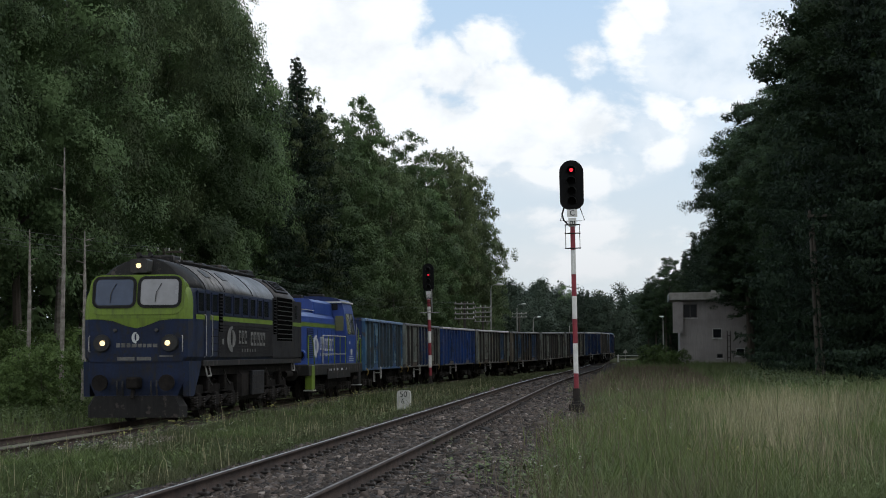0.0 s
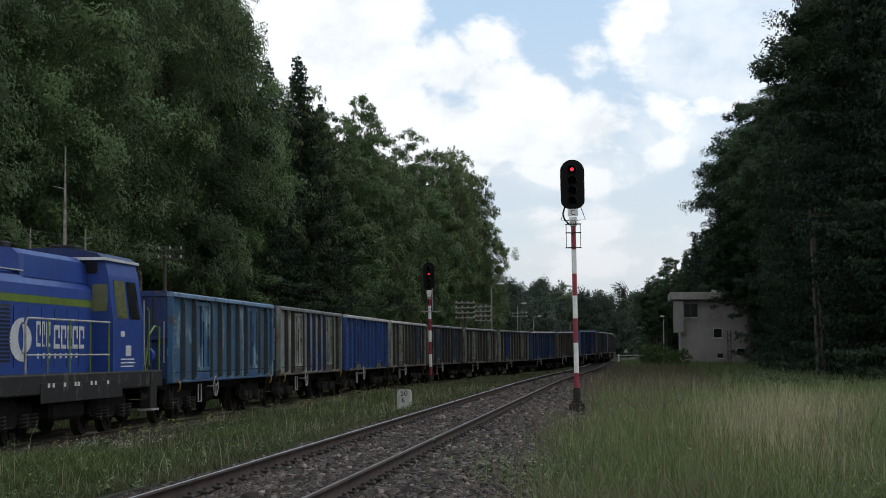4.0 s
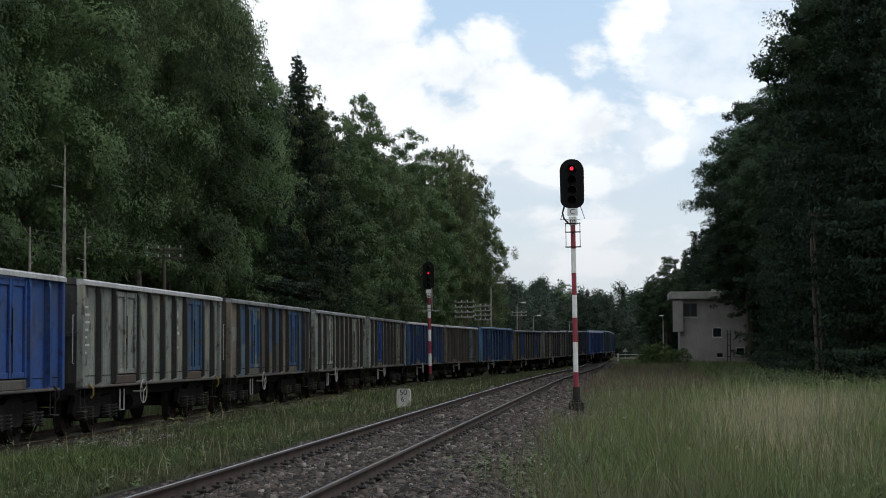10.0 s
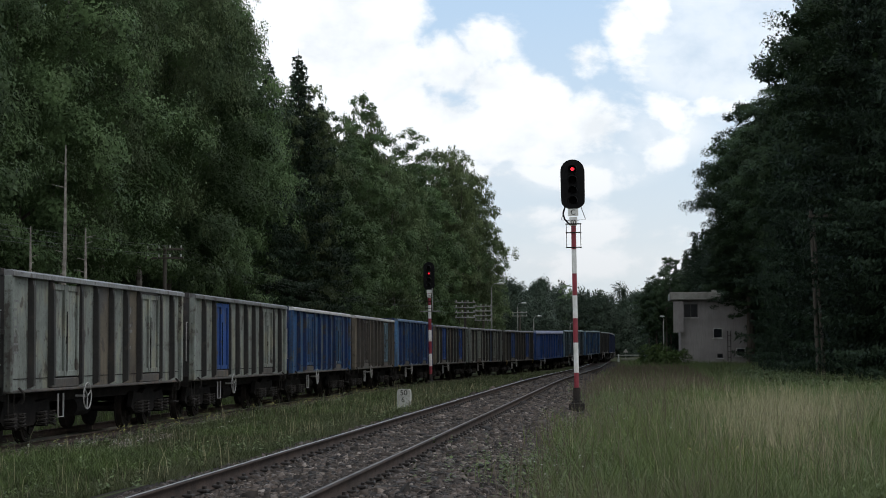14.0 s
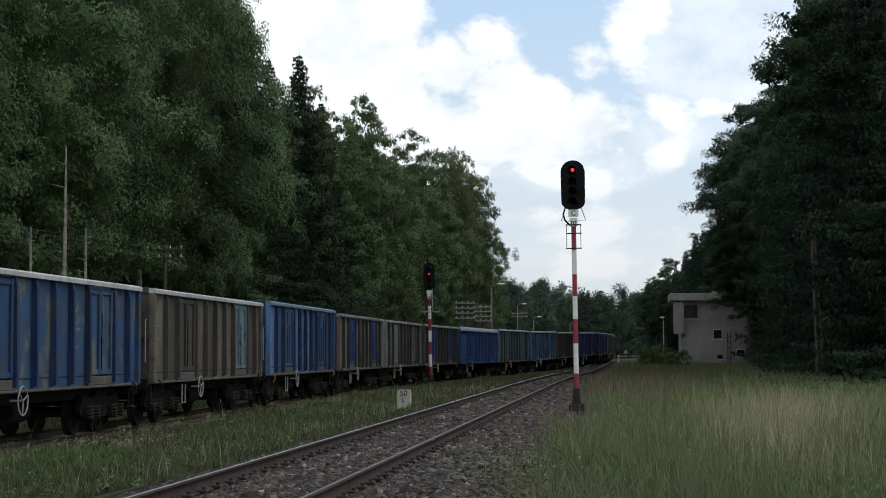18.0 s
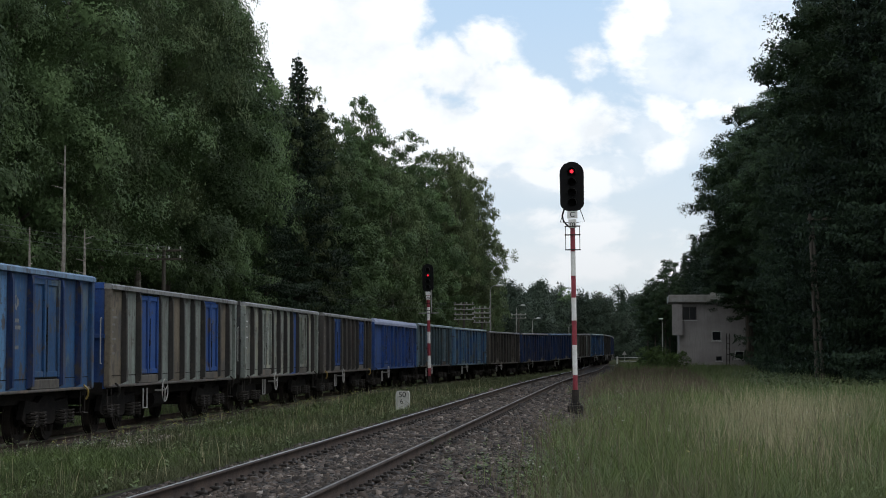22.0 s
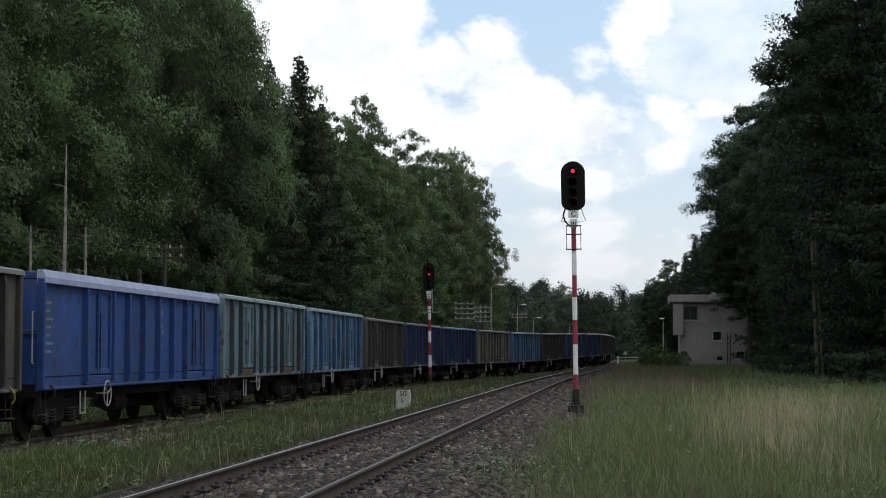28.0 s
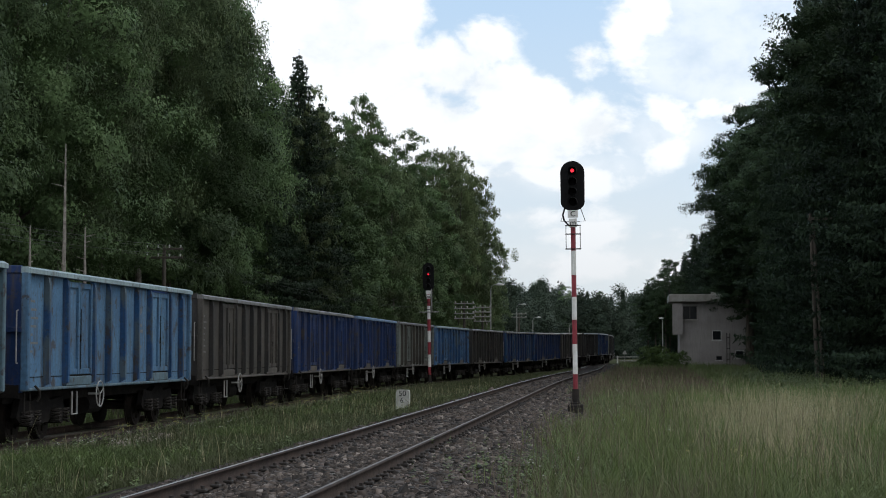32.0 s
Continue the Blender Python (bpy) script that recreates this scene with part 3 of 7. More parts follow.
for n_, cx, cy, sx, sy in ((2600, 3.0, 37, 0.8, 5.0), (2000, 4.0, 46, 0.9, 4.5), (1500, 2.2, 28, 0.6, 3.0), (900, 5.6, 48, 1.0, 4.0)):
    blades("dry_grass", *cluster(n_, cx, cy, sx, sy), 0.55, 0.008, M["hay"], "patch of dry straw-coloured grass stems", 0.35)
blades("dry_grass", *scatter(6500, meadow, 45, 100, 0.55, 3.0), 0.5, 0.012, M["hay"], "tall dry straw-coloured grass stems", 0.3)
blades("seed_stems", *scatter(13000, lambda y: (near_line(y) + 2.2, near_line(y) + 7.5), 58, 150, -0.4, 7.0), 0.5, 0.02, M["sorrel"], "brown seeding stems of meadow plants", 0.3)
herbs("meadow_weeds", *scatter(1500, meadow, 17, 48, 0.3, 5.0), 0.38, 0.06, M["weed"], "leafy green weeds among the grass")
herbs("edge_weeds", *scatter(700, lambda y: (near_line(y) + 2.35, near_line(y) + 3.5), 17, 60), 0.38, 0.055, M["weed"], "straggling weeds at the edge of the stones", 18)
blades("edge_stems", *scatter(4000, lambda y: (near_line(y) + 2.3, near_line(y) + 4.8), 17, 75), 0.5, 0.008, M["sorrel"], "brown dry stems at the edge of the stones", 0.35)
for n_, cx, cy, sx, sy in ((900, 0.1, 30, 0.55, 4.5), (700, 1.2, 38, 0.8, 5.0), (500, 4.4, 30, 0.7, 3.0), (600, 3.0, 57, 1.6, 5.0), (500, 1.4, 24, 0.6, 2.0)):
    tufts("fresh_grass", *cluster(n_, cx, cy, sx, sy), 0.36, 0.011, M["fresh"], "patch of fresh yellow-green grass in the meadow", 9, 0.08, 0.7)
for n_, cx, cy, sx, sy in ((500, 2.6, 25, 0.7, 2.5), (500, 3.4, 33, 0.9, 3.0)):
    blades("seed_stems", *cluster(n_, cx, cy, sx, sy), 0.5, 0.009, M["sorrel"], "patch of brown seeding stems in the meadow", 0.3)
herbs("rim_weeds", *scatter(3000, lambda y: (4.5 + 0.02 * y, 0.165 * y + 1.0), 70, 125), 0.5, 0.16, M["weed"], "rank green weeds along the rim of the meadow", 14)
herbs("edge_weeds", *cluster(60, -1.45, 21.5, 0.35, 1.2), 0.34, 0.07, M["weed"], "straggling weeds among the stones", 18)
dots("yellow_flowers", *scatter(110, meadow, 18, 60, 0.4, 9.0), 0.5, 0.012, M["yellow"], "small yellow meadow flowers")
dots("white_flowers", *scatter(120, meadow, 18, 60, 0.3, 2.0), 0.55, 0.012, M["whiteflower"], "small white meadow flowers")
tufts("verge_grass", *scatter(8200, verge, 19, 45), 0.115, 0.011, M["verge"], "short green grass between the tracks", 9, 0.07, 0.9)
tufts("verge_grass", *scatter(4200, verge, 45, 150), 0.17, 0.027, M["verge"], "short green grass between the tracks", 8, 0.12, 0.9)
herbs("verge_weeds", *scatter(2600, verge, 18, 70, 0.2, 5.5), 0.17, 0.07, M["weed"], "low leafy weeds between the tracks", 12)
blades("verge_stems", *scatter(2200, verge, 19, 80, 0.2, 1.3), 0.36, 0.007, M["hay"], "thin pale grass stems between the tracks", 0.3)
dots("white_flowers", *scatter(50, lambda y: (train_x(y) + 1.6, train_x(y) + 4.2), 28, 44, 0.1, 4.0), 0.2, 0.016, M["whiteflower"], "patch of small white blossom beside the rails")
dots("yellow_flowers", *scatter(190, lambda y: (train_x(y) + 1.8, train_x(y) + 3.4), 32, 75, 0.2, 2.0), 0.3, 0.016, M["yellow"], "yellow blossom along the far track")
herbs("rail_weeds", *scatter(900, lambda y: (train_x(y) + 1.3, train_x(y) + 2.6), 27, 90, 0.0, 2.0), 0.28, 0.07, M["weed"], "weeds growing along the far track", 14)
blades("forest_edge_grass", *scatter(9000, lambda y: (-24, train_x(y) - 1.6), 30, 110), 0.35, 0.03, M["weed"], "weedy grass at the forest edge", 0.6)
blades("forest_edge_grass", *scatter(7000, lambda y: (-21.5, train_x(y) - 1.5), 32, 66), 0.32, 0.018, M["weed"], "weedy grass beside the far track", 0.7)
herbs("forest_edge_weeds", *scatter(1200, lambda y: (-21.5, train_x(y) - 1.9), 32, 66), 0.4, 0.12, M["weed"], "leafy weeds beside the far track", 14)
for n_, cx, cy, sx, sy in ((1700, -8.1, 25, 0.8, 2.2), (420, -8.0, 38, 0.45, 1.6), (380, -8.6, 48, 0.6, 3.5), (420, -9.0, 62, 0.6, 5.0)):
    tufts("lush_grass", *cluster(n_, cx, cy, sx, sy), 0.15, 0.012, M["lush"], "patch of lush green grass between the tracks", 9, 0.07, 0.9)


# ---- trees ----
def trunk_bm(tall, r, limbs, sway, low=0.25, wob=0.3):
    bm, arms = bmesh.new(), []
    pts = [Vector((sway * (k / 7) ** 1.5 + random.uniform(-wob, wob) * 0.25 * (k > 0), random.uniform(-wob, wob) * 0.25 * (k > 0), tall * k / 7)) for k in range(8)]
    pipe(bm, pts, [r * (1 - k / 7.05) ** 0.9 for k in range(8)], 8)
    for _ in range(limbs):
        z = random.uniform(low, 0.92)
        k = min(6, int(z * 7))
        p = pts[k].lerp(pts[k + 1], z * 7 - k)
        a = random.uniform(0, 6.28)
        ln = (1.05 - z) * tall * 0.13
        q = p + Vector((math.cos(a) * ln, math.sin(a) * ln, ln * 0.6))
        arms.append(rod(bmesh.new(), p, q, r * (1 - z) * 0.45 + 0.02, 0.015, 5))
    return bm, arms


def trunk(tree, bark, *how):
    """The stem and, as parts of their own, its limbs."""
    bm, arms = trunk_bm(*how)
    part("trunk", bm, bark, tree)
    for a in arms:
        part("limb", a, bark, tree)


def leaves(c, o, size, jitter=0.55, up=0.25, droop=0.0, thin=0.55):
    """Loose leaf sprays, one triangle each, that face roughly along o."""
    n = len(c)
    o = o + rng.normal(0, jitter, (n, 3)) + np.array([0, 0, up])
    o /= np.linalg.norm(o, axis=1)[:, None] + 1e-9
    t = np.cross(o, rng.normal(0, 1, (n, 3)))
    t[:, 2] -= droop
    t /= np.linalg.norm(t, axis=1)[:, None] + 1e-9
    u = np.cross(o, t)
    s = size * rng.lognormal(0, 0.35, n)[:, None]
    v = np.stack([c + t * s, c - t * s * 0.5 + u * s * thin, c - t * s * 0.5 - u * s * thin], 1)
    return v.reshape(-1, 3), np.arange(n * 3).reshape(-1, 3)


def broadleaf(name, tall, width, base, lobes, per, mat, bark, label, size=0.16, droop=0.0, stretch=0.62, lobe=(0.12, 0.2), limbs=7, tufts_=10):
    """A leafy tree: boughs that reach out from the stem, each a drooping fan of leafy tufts, with dark gaps between them."""
    tree = tagged(new(name), label, "tree", "trees of the forest edge")
    trunk(tree, bark, tall * 0.9, 0.0105 * tall, limbs, random.uniform(-0.6, 0.6), base)
    cs, ds = [], []
    phase = random.uniform(0, 6.28)
    for k in range(lobes):
        z = base + (0.97 - base) * (k + random.random()) / lobes
        q = (z - base) / (1.0 - base)
        prof = (math.sin(math.pi * min(0.98, 0.14 + 0.80 * q)) ** 0.75) * (1 + 0.2 * math.sin(7 * q + phase))
        a = k * 2.4 + random.uniform(-0.5, 0.5)
        rr = width * 0.5 * prof * random.uniform(0.2, 1.0) ** 0.5
        r = width * random.uniform(*lobe) * (0.5 + 0.55 * prof)
        m = tufts_ + random.randrange(4)
        # tufts over the upper side of the bough, in the bough's own frame: outwards, across, up
        d = rng.normal(0, 1, (m, 3))
        d[:, 2] = np.abs(d[:, 2]) * 0.9 - 0.25
        d /= np.linalg.norm(d, axis=1)[:, None]
        tc = d * r * rng.uniform(0.55, 1.05, (m, 1)) * np.array([1.3, 1.0, stretch])
        tc[:, 2] -= (0.22 + 0.3 * droop) * r * np.clip(tc[:, 0] / r, 0, 2) ** 2
        tr = r * rng.uniform(0.24, 0.46, m)
        n = np.maximum(6, (per / m * (tr / (0.35 * r)) ** 2 * (r / (width * 0.16)) ** 2)).astype(int)
        e = rng.normal(0, 1, (n.sum(), 3))
        e /= np.linalg.norm(e, axis=1)[:, None]
        who = np.repeat(np.arange(m), n)
        c = tc[who] + e * (tr[who] * rng.uniform(0.35, 1.1, n.sum()))[:, None] * np.array([1.1, 1.1, 0.8])
        if droop:
            c[:, 2] -= droop * rng.uniform(0, 1, n.sum()) ** 2 * tr[who] * 1.5
        o = 0.9 * d[who] + 0.3 * e
        ca, sa = math.cos(a), math.sin(a)
        turn = np.array([[ca, sa, 0], [-sa, ca, 0], [0, 0, 1]])
        cs.append(c @ turn + np.array([ca * rr, sa * rr, z * tall]))
        ds.append(o @ turn)
    v, f = leaves(np.concatenate(cs), np.concatenate(ds), size, 0.3, 0.45, droop=0.3 + droop)
    crown = new("crown", mesh_np("crown", v, f, mat))
    crown.parent = tree
    return tree


def spruce(name, tall, width, per, mat, label):
    """A spruce: whorls of drooping boughs along a straight trunk, with a thin leader."""
    tree = tagged(new(name), label, "tree", "trees of the forest edge")
    trunk(tree, M["bark"], tall, 0.011 * tall, 0, 0, 0.25, 0.02)
    cs, os_ = [], []
    z = 0.06 * tall
    while z < tall * 0.985:
        k = 1 - z / tall
        ln = width * 0.5 * min(1.0, 1.5 * k) ** 0.85 * random.uniform(0.72, 1.15) + 0.12
        n = max(5, int(5 + 6 * k))
        a0 = random.uniform(0, 6.28)
        for i in range(n):
            a = a0 + 6.283 * i / n + random.uniform(-0.35, 0.35)
            l2 = ln * random.uniform(0.55, 1.2)
            m = max(8, int(l2 * per))
            fr = rng.uniform(0.08, 1.0, m) ** 0.75
            side = rng.uniform(-1, 1, m) * 0.28 * l2 * (1.12 - fr)
            x = math.cos(a) * l2 * fr - math.sin(a) * side
            y = math.sin(a) * l2 * fr + math.cos(a) * side
            zz = z - l2 * 0.36 * fr + l2 * 0.2 * fr ** 3 - np.abs(rng.normal(0, 0.2, m)) * min(1.0, 0.25 + l2 * 0.4)
            cs.append(np.stack([x, y, zz], -1))
            os_.append(np.tile([math.cos(a) * 0.5, math.sin(a) * 0.5, 0.6], (m, 1)))
        z += (0.2 + 0.5 * k) * random.uniform(0.8, 1.2)
    v, f = leaves(np.concatenate(cs), np.concatenate(os_), 0.105, 0.45, 0.3, 0.8, 0.36)
    crown = new("crown", mesh_np("crown", v, f, mat))
    crown.parent = tree
    return tree


KINDS = {}


def kinds():
    """One of each kind to begin with; the rest are copies."""
    k = KINDS
    k["birch"] = [broadleaf("birch", 21 + i, 6.6, 0.14, 46, 620, M["leaf_birch"], M["bark_pale"], "tall slender birch with drooping grey-green foliage", 0.105, 0.9, 0.85, (0.13, 0.22)) for i in range(2)]
    k["alder"] = [broadleaf("alder", 20 + i, 7.4, 0.07, 46, 640, M["leaf_alder"], M["bark"], "tall dark green alder with dense foliage", 0.105, 0.2, 0.7, (0.13, 0.23)) for i in range(3)]
    k["aspen"] = [broadleaf("aspen", 17 + i, 6.8, 0.05, 44, 600, M["leaf_pale"], M["bark"], "pale green aspen at the forest edge", 0.10, 0.4, 0.75, (0.13, 0.22)) for i in range(2)]
    k["near_alder"] = [broadleaf("alder", 21 + i, 7.8, 0.2, 44, 1500, M["leaf_alder"], M["bark"], "tall dark green alder with fine dense foliage", 0.078, 0.3, 0.62, (0.15, 0.27), tufts_=15) for i in range(3)]
    k["near_birch"] = [broadleaf("birch", 21, 6.8, 0.24, 44, 1300, M["leaf_birch"], M["bark_pale"], "tall birch with fine drooping foliage", 0.07, 1.0, 0.8, (0.14, 0.25), tufts_=15)]
    k["back"] = [broadleaf("alder", 21 + i, 8.0, 0.05, 60, 120, M["leaf_alder"], M["bark"], "tall dark alder inside the forest", 0.2, 0.2) for i in range(3)]
    k["spruce"] = [spruce("spruce", 22 + 1.5 * i, 7.6, 95, M["leaf_spruce"], "dark tall spruce with drooping boughs") for i in range(3)]
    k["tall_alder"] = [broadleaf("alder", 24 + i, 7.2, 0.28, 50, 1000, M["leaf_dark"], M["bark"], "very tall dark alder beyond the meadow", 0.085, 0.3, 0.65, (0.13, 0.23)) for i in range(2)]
    k["round_bush"] = [broadleaf("bush", 3.2, 3.8, 0.02, 44, 320, M["leaf_bush"], M["bark"], "round green bush on the meadow's rim", 0.06, 0.1, 0.75, limbs=3)]
    k["bush"] = [broadleaf("bush", 3.2, 3.6, 0.02, 34, 300, M["leaf_bush"], M["bark"], "low bright green leafy bush", 0.055, 0.1, 0.75, limbs=3) for i in range(2)]


kinds()
spots = []


def plant(kind, x, y, s=1.0, sz=None, which=None):
    first = KINDS[kind][random.randrange(len(KINDS[kind])) if which is None else which]
    z = float(ground_z(np.array([x]), np.array([y]))[0]) - 0.05
    m = pose(x, y, z, 0, 0, random.uniform(0, 360)) @ Matrix.Diagonal((s, s, sz or s, 1))
    if first.name in KEPT:
        KEPT.discard(first.name)
        first.matrix_basis = m
        return first
    return copy_thing(first, m)


KEPT = {o.name for v in KINDS.values() for o in v}


def forest():
    # the edge on the far side of the train, tallest at the start, in three staggered rows
    random.seed(11)
    y = 62.0
    while y < 300:
        x = -25.8 + 8.0 * float(ease(y, 80, 230))
        kind = random.choices(["birch", "alder", "aspen"], [3, 5, 3])[0]
        if y > 150:
            kind = random.choices(["birch", "alder", "aspen"], [3, 1, 5])[0]
        if y < 113:
            kind = random.choices(["near_birch", "near_alder"], [1, 3])[0]
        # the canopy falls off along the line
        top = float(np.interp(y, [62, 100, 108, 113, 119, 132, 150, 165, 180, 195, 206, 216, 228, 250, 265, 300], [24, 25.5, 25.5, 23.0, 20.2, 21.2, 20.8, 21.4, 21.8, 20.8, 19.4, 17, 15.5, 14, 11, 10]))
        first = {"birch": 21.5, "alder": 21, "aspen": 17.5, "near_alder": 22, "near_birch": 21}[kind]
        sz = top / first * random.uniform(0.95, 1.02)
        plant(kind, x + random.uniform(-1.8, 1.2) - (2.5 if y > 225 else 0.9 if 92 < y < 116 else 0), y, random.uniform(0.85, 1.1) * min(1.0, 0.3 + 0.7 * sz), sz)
        y += random.uniform(4.6, 6.4)
    y = 62.0
    while y < 240:
        x = -31.0 + 8.0 * float(ease(y, 80, 230))
        plant(random.choices(["back", "spruce"], [5, 1.0])[0], x + random.uniform(-1.2, 1.2), y, random.uniform(0.9, 1.02))
        y += random.uniform(4.0, 5.6)
    y = 60.0
    while y < 240:
        x = -36.5 + 8.0 * float(ease(y, 80, 230))
        plant("back", x + random.uniform(-1.5, 1.5), y, random.uniform(1.0, 1.12))
        y += random.uniform(4.5, 6.5)
    plant("near_alder", -27.0, 107.0, 1.0, 1.16)
    plant("spruce", -24.0, 119.5, 0.95, 1.04, 0)
    plant("spruce", -22.9, 125.0, 1.15, 1.1, 0)
    plant("spruce", -26.8, 116.0, 1.0, 1.02, 1)
    plant("spruce", -22.6, 133.0, 0.9, 0.9, 2)
    for kind, x, y, sz in (("aspen", -17.4, 190, 1.16), ("aspen", -16.3, 199, 1.1), ("birch", -15.8, 208, 0.85), ("alder", -21.5, 147, 1.0), ("birch", -20.3, 158, 0.97), ("alder", -19.4, 164, 0.96), ("alder", -18.7, 173, 1.0)):
        plant(kind, x, y, 0.95, sz)
    # the edge beyond the meadow
    y = 84.0
    while y < 200:
        x = 13.8 - 1.0 * float(ease(y, 105, 150)) + 2.0 * float(ease(y, 112, 135)) + 1.8 * float(ease(y, 135, 160))
        kind = random.choices(["spruce", "tall_alder"], [4, 2])[0] if not 98 < y < 140 else "spruce"
        s = random.uniform(1.04, 1.2)
        plant(kind, x + random.uniform(-0.8, 0.8), y, s * 1.05, s * (0.9 if kind == "tall_alder" else 1.08))
        y += random.uniform(3.4, 4.8)
    y = 76.0
    while y < 215:
        x = 18.8 - 0.8 * float(ease(y, 120, 190))
        plant(random.choices(["spruce", "back"], [3, 3])[0], x + random.uniform(-1, 1), y, random.uniform(1.05, 1.2))
        y += random.uniform(4.0, 5.5)
    for x, y, s, h in ((13.2, 124, 1.15, 1.36), (13.6, 133, 1.15, 1.3), (14.6, 118, 1.1, 1.3)):
        plant("spruce", x, y, s, h)
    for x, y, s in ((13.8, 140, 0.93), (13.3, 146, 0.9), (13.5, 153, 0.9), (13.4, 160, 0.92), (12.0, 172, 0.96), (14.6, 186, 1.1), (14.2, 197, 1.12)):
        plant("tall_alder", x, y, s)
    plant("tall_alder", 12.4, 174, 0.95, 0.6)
    for kind, x, y, s, sz in (("alder", -12.0, 382, 0.8, 0.78), ("spruce", -7.4, 384, 0.9, 0.7), ("alder", -4.6, 378, 0.7, 0.62), ("spruce", -2.2, 382, 0.8, 0.62), ("alder", -0.4, 374, 0.7, 0.6), ("spruce", -9.8, 390, 0.8, 0.66)):
        plant(kind, x, y, s, sz)
    for x, y, s in ((3.6, 252, 0.47), (4.6, 246, 0.5), (5.8, 242, 0.54), (6.6, 250, 0.56)):
        plant("tall_alder", x, y, s)
    for x, y, s in ((6.6, 262, 0.52), (7.6, 257, 0.6), (8.8, 252, 0.64), (9.9, 248, 0.72), (10.8, 242, 0.78), (11.8, 236, 0.84), (12.9, 240, 0.9), (14.2, 240, 0.98), (4.6, 280, 0.46), (9.2, 262, 0.7), (5.6, 272, 0.5), (10.6, 262, 0.8), (12.2, 258, 0.9)):
        plant("spruce", x, y, s * 1.3, s)
    for i in range(9):
        plant("bush", -21.0 + random.uniform(-2.4, 0.8), 66 + i * 4.0 + random.uniform(-1, 1), random.uniform(0.6, 0.9))
    for x, y, s in ((-17.1, 51.5, 0.66), (-18.4, 53.0, 0.78), (-17.7, 50.4, 0.5), (-19.8, 55.0, 0.7)):
        plant("round_bush", x, y, s)
    plant("round_bush", 2.9, 166, 1.15, 1.05)
    plant("round_bush", 4.2, 164, 0.85, 0.75)
    plant("round_bush", 1.9, 169, 0.55, 0.45)
    plant("bush", 5.6, 171, 0.55, 0.6)
    # kinds that no row took up stand inside the wood
    for i, o in enumerate(o for v in KINDS.values() for o in v if o.name in KEPT):
        o.matrix_basis = pose(-38.0, 90.0 + 9.0 * i, 0.4)


forest()


def far_woods():
    """Woods that close the view along the line, too far off to tell trees apart."""
    cs, os_ = [], []
    for i in range(250):
        side = random.random()
        y = random.uniform(250, 560)
        x = random.uniform(-34, -16 + (y - 250) * 0.035) if side < 0.5 else random.uniform(17 + (y - 250) * 0.01, 34)
        if side > 0.78:
            y = random.uniform(345, 430)
            x = random.uniform(-9, 30)
        tall = random.uniform(12, 15.5) if -12 < x < 34 else random.uniform(15, 21)
        if i < 40:
            x, y = -21.0 + 0.92 * i, random.uniform(350, 400)
            tall = random.uniform(12.5, 15.5)
        tall = min(tall, 1.4 + (0.036 if x / y < 0.014 else 0.052) * y * random.uniform(0.62, 1.12))
        w = random.uniform(2.6, 4.0)
        con = random.random() < 0.45
        for _ in range(60):
            f = random.uniform(0.05, 1.0)
            r = w * ((1 - f) if con else math.sin(math.pi * (0.12 + 0.86 * f)) ** 0.6) * random.uniform(0.4, 1.0)
            a = random.uniform(0, 6.28)
            cs.append((x + math.cos(a) * r, y + math.sin(a) * r, 0.4 + tall * f))
            os_.append((math.cos(a), math.sin(a), 0.3))
    cs = np.repeat(np.array(cs), 56, axis=0) + rng.normal(0, 0.5, (len(cs) * 56, 3))
    v, f = leaves(cs, np.repeat(np.array(os_), 56, axis=0), 0.17, 0.3, 0.4)
    tagged(new("far_woods", mesh_np("far_woods", v, f, M["leaf_far"])), "distant mixed woods along the railway line", "woods", kind="stuff")


far_woods()


def snag(x, y, tall, lean):
    t = tagged(new("dead_birch"), "bare pale dead birch trunk with short twigs", "tree", "dead trunks")
    t.matrix_basis = pose(x, y, float(ground_z(np.array([x]), np.array([y]))[0]) - 0.1, 0, lean, 0)
    part("trunk", rod(rod(bmesh.new(), (0, 0, 0), (0.03, 0, tall * 0.6), 0.085, 0.065), (0.03, 0, tall * 0.6), (0.0, 0, tall), 0.065, 0.02), M["bark_pale"], t)
    for k in range(9):
        z = tall * random.uniform(0.3, 0.98)
        a = random.uniform(0, 6.28)
        l = random.uniform(0.15, 0.45)
        part("twig", rod(bmesh.new(), (0.03, 0, z), (l * math.cos(a), l * math.sin(a), z + l * 0.25), 0.018, 0.006, 5), M["bark_pale"], t)


snag(-18.6, 58.0, 8.7, 0.5)
snag(-17.85, 58.0, 5.9, 0.3)
snag(-19.75, 58.0, 6.0, 0.4)


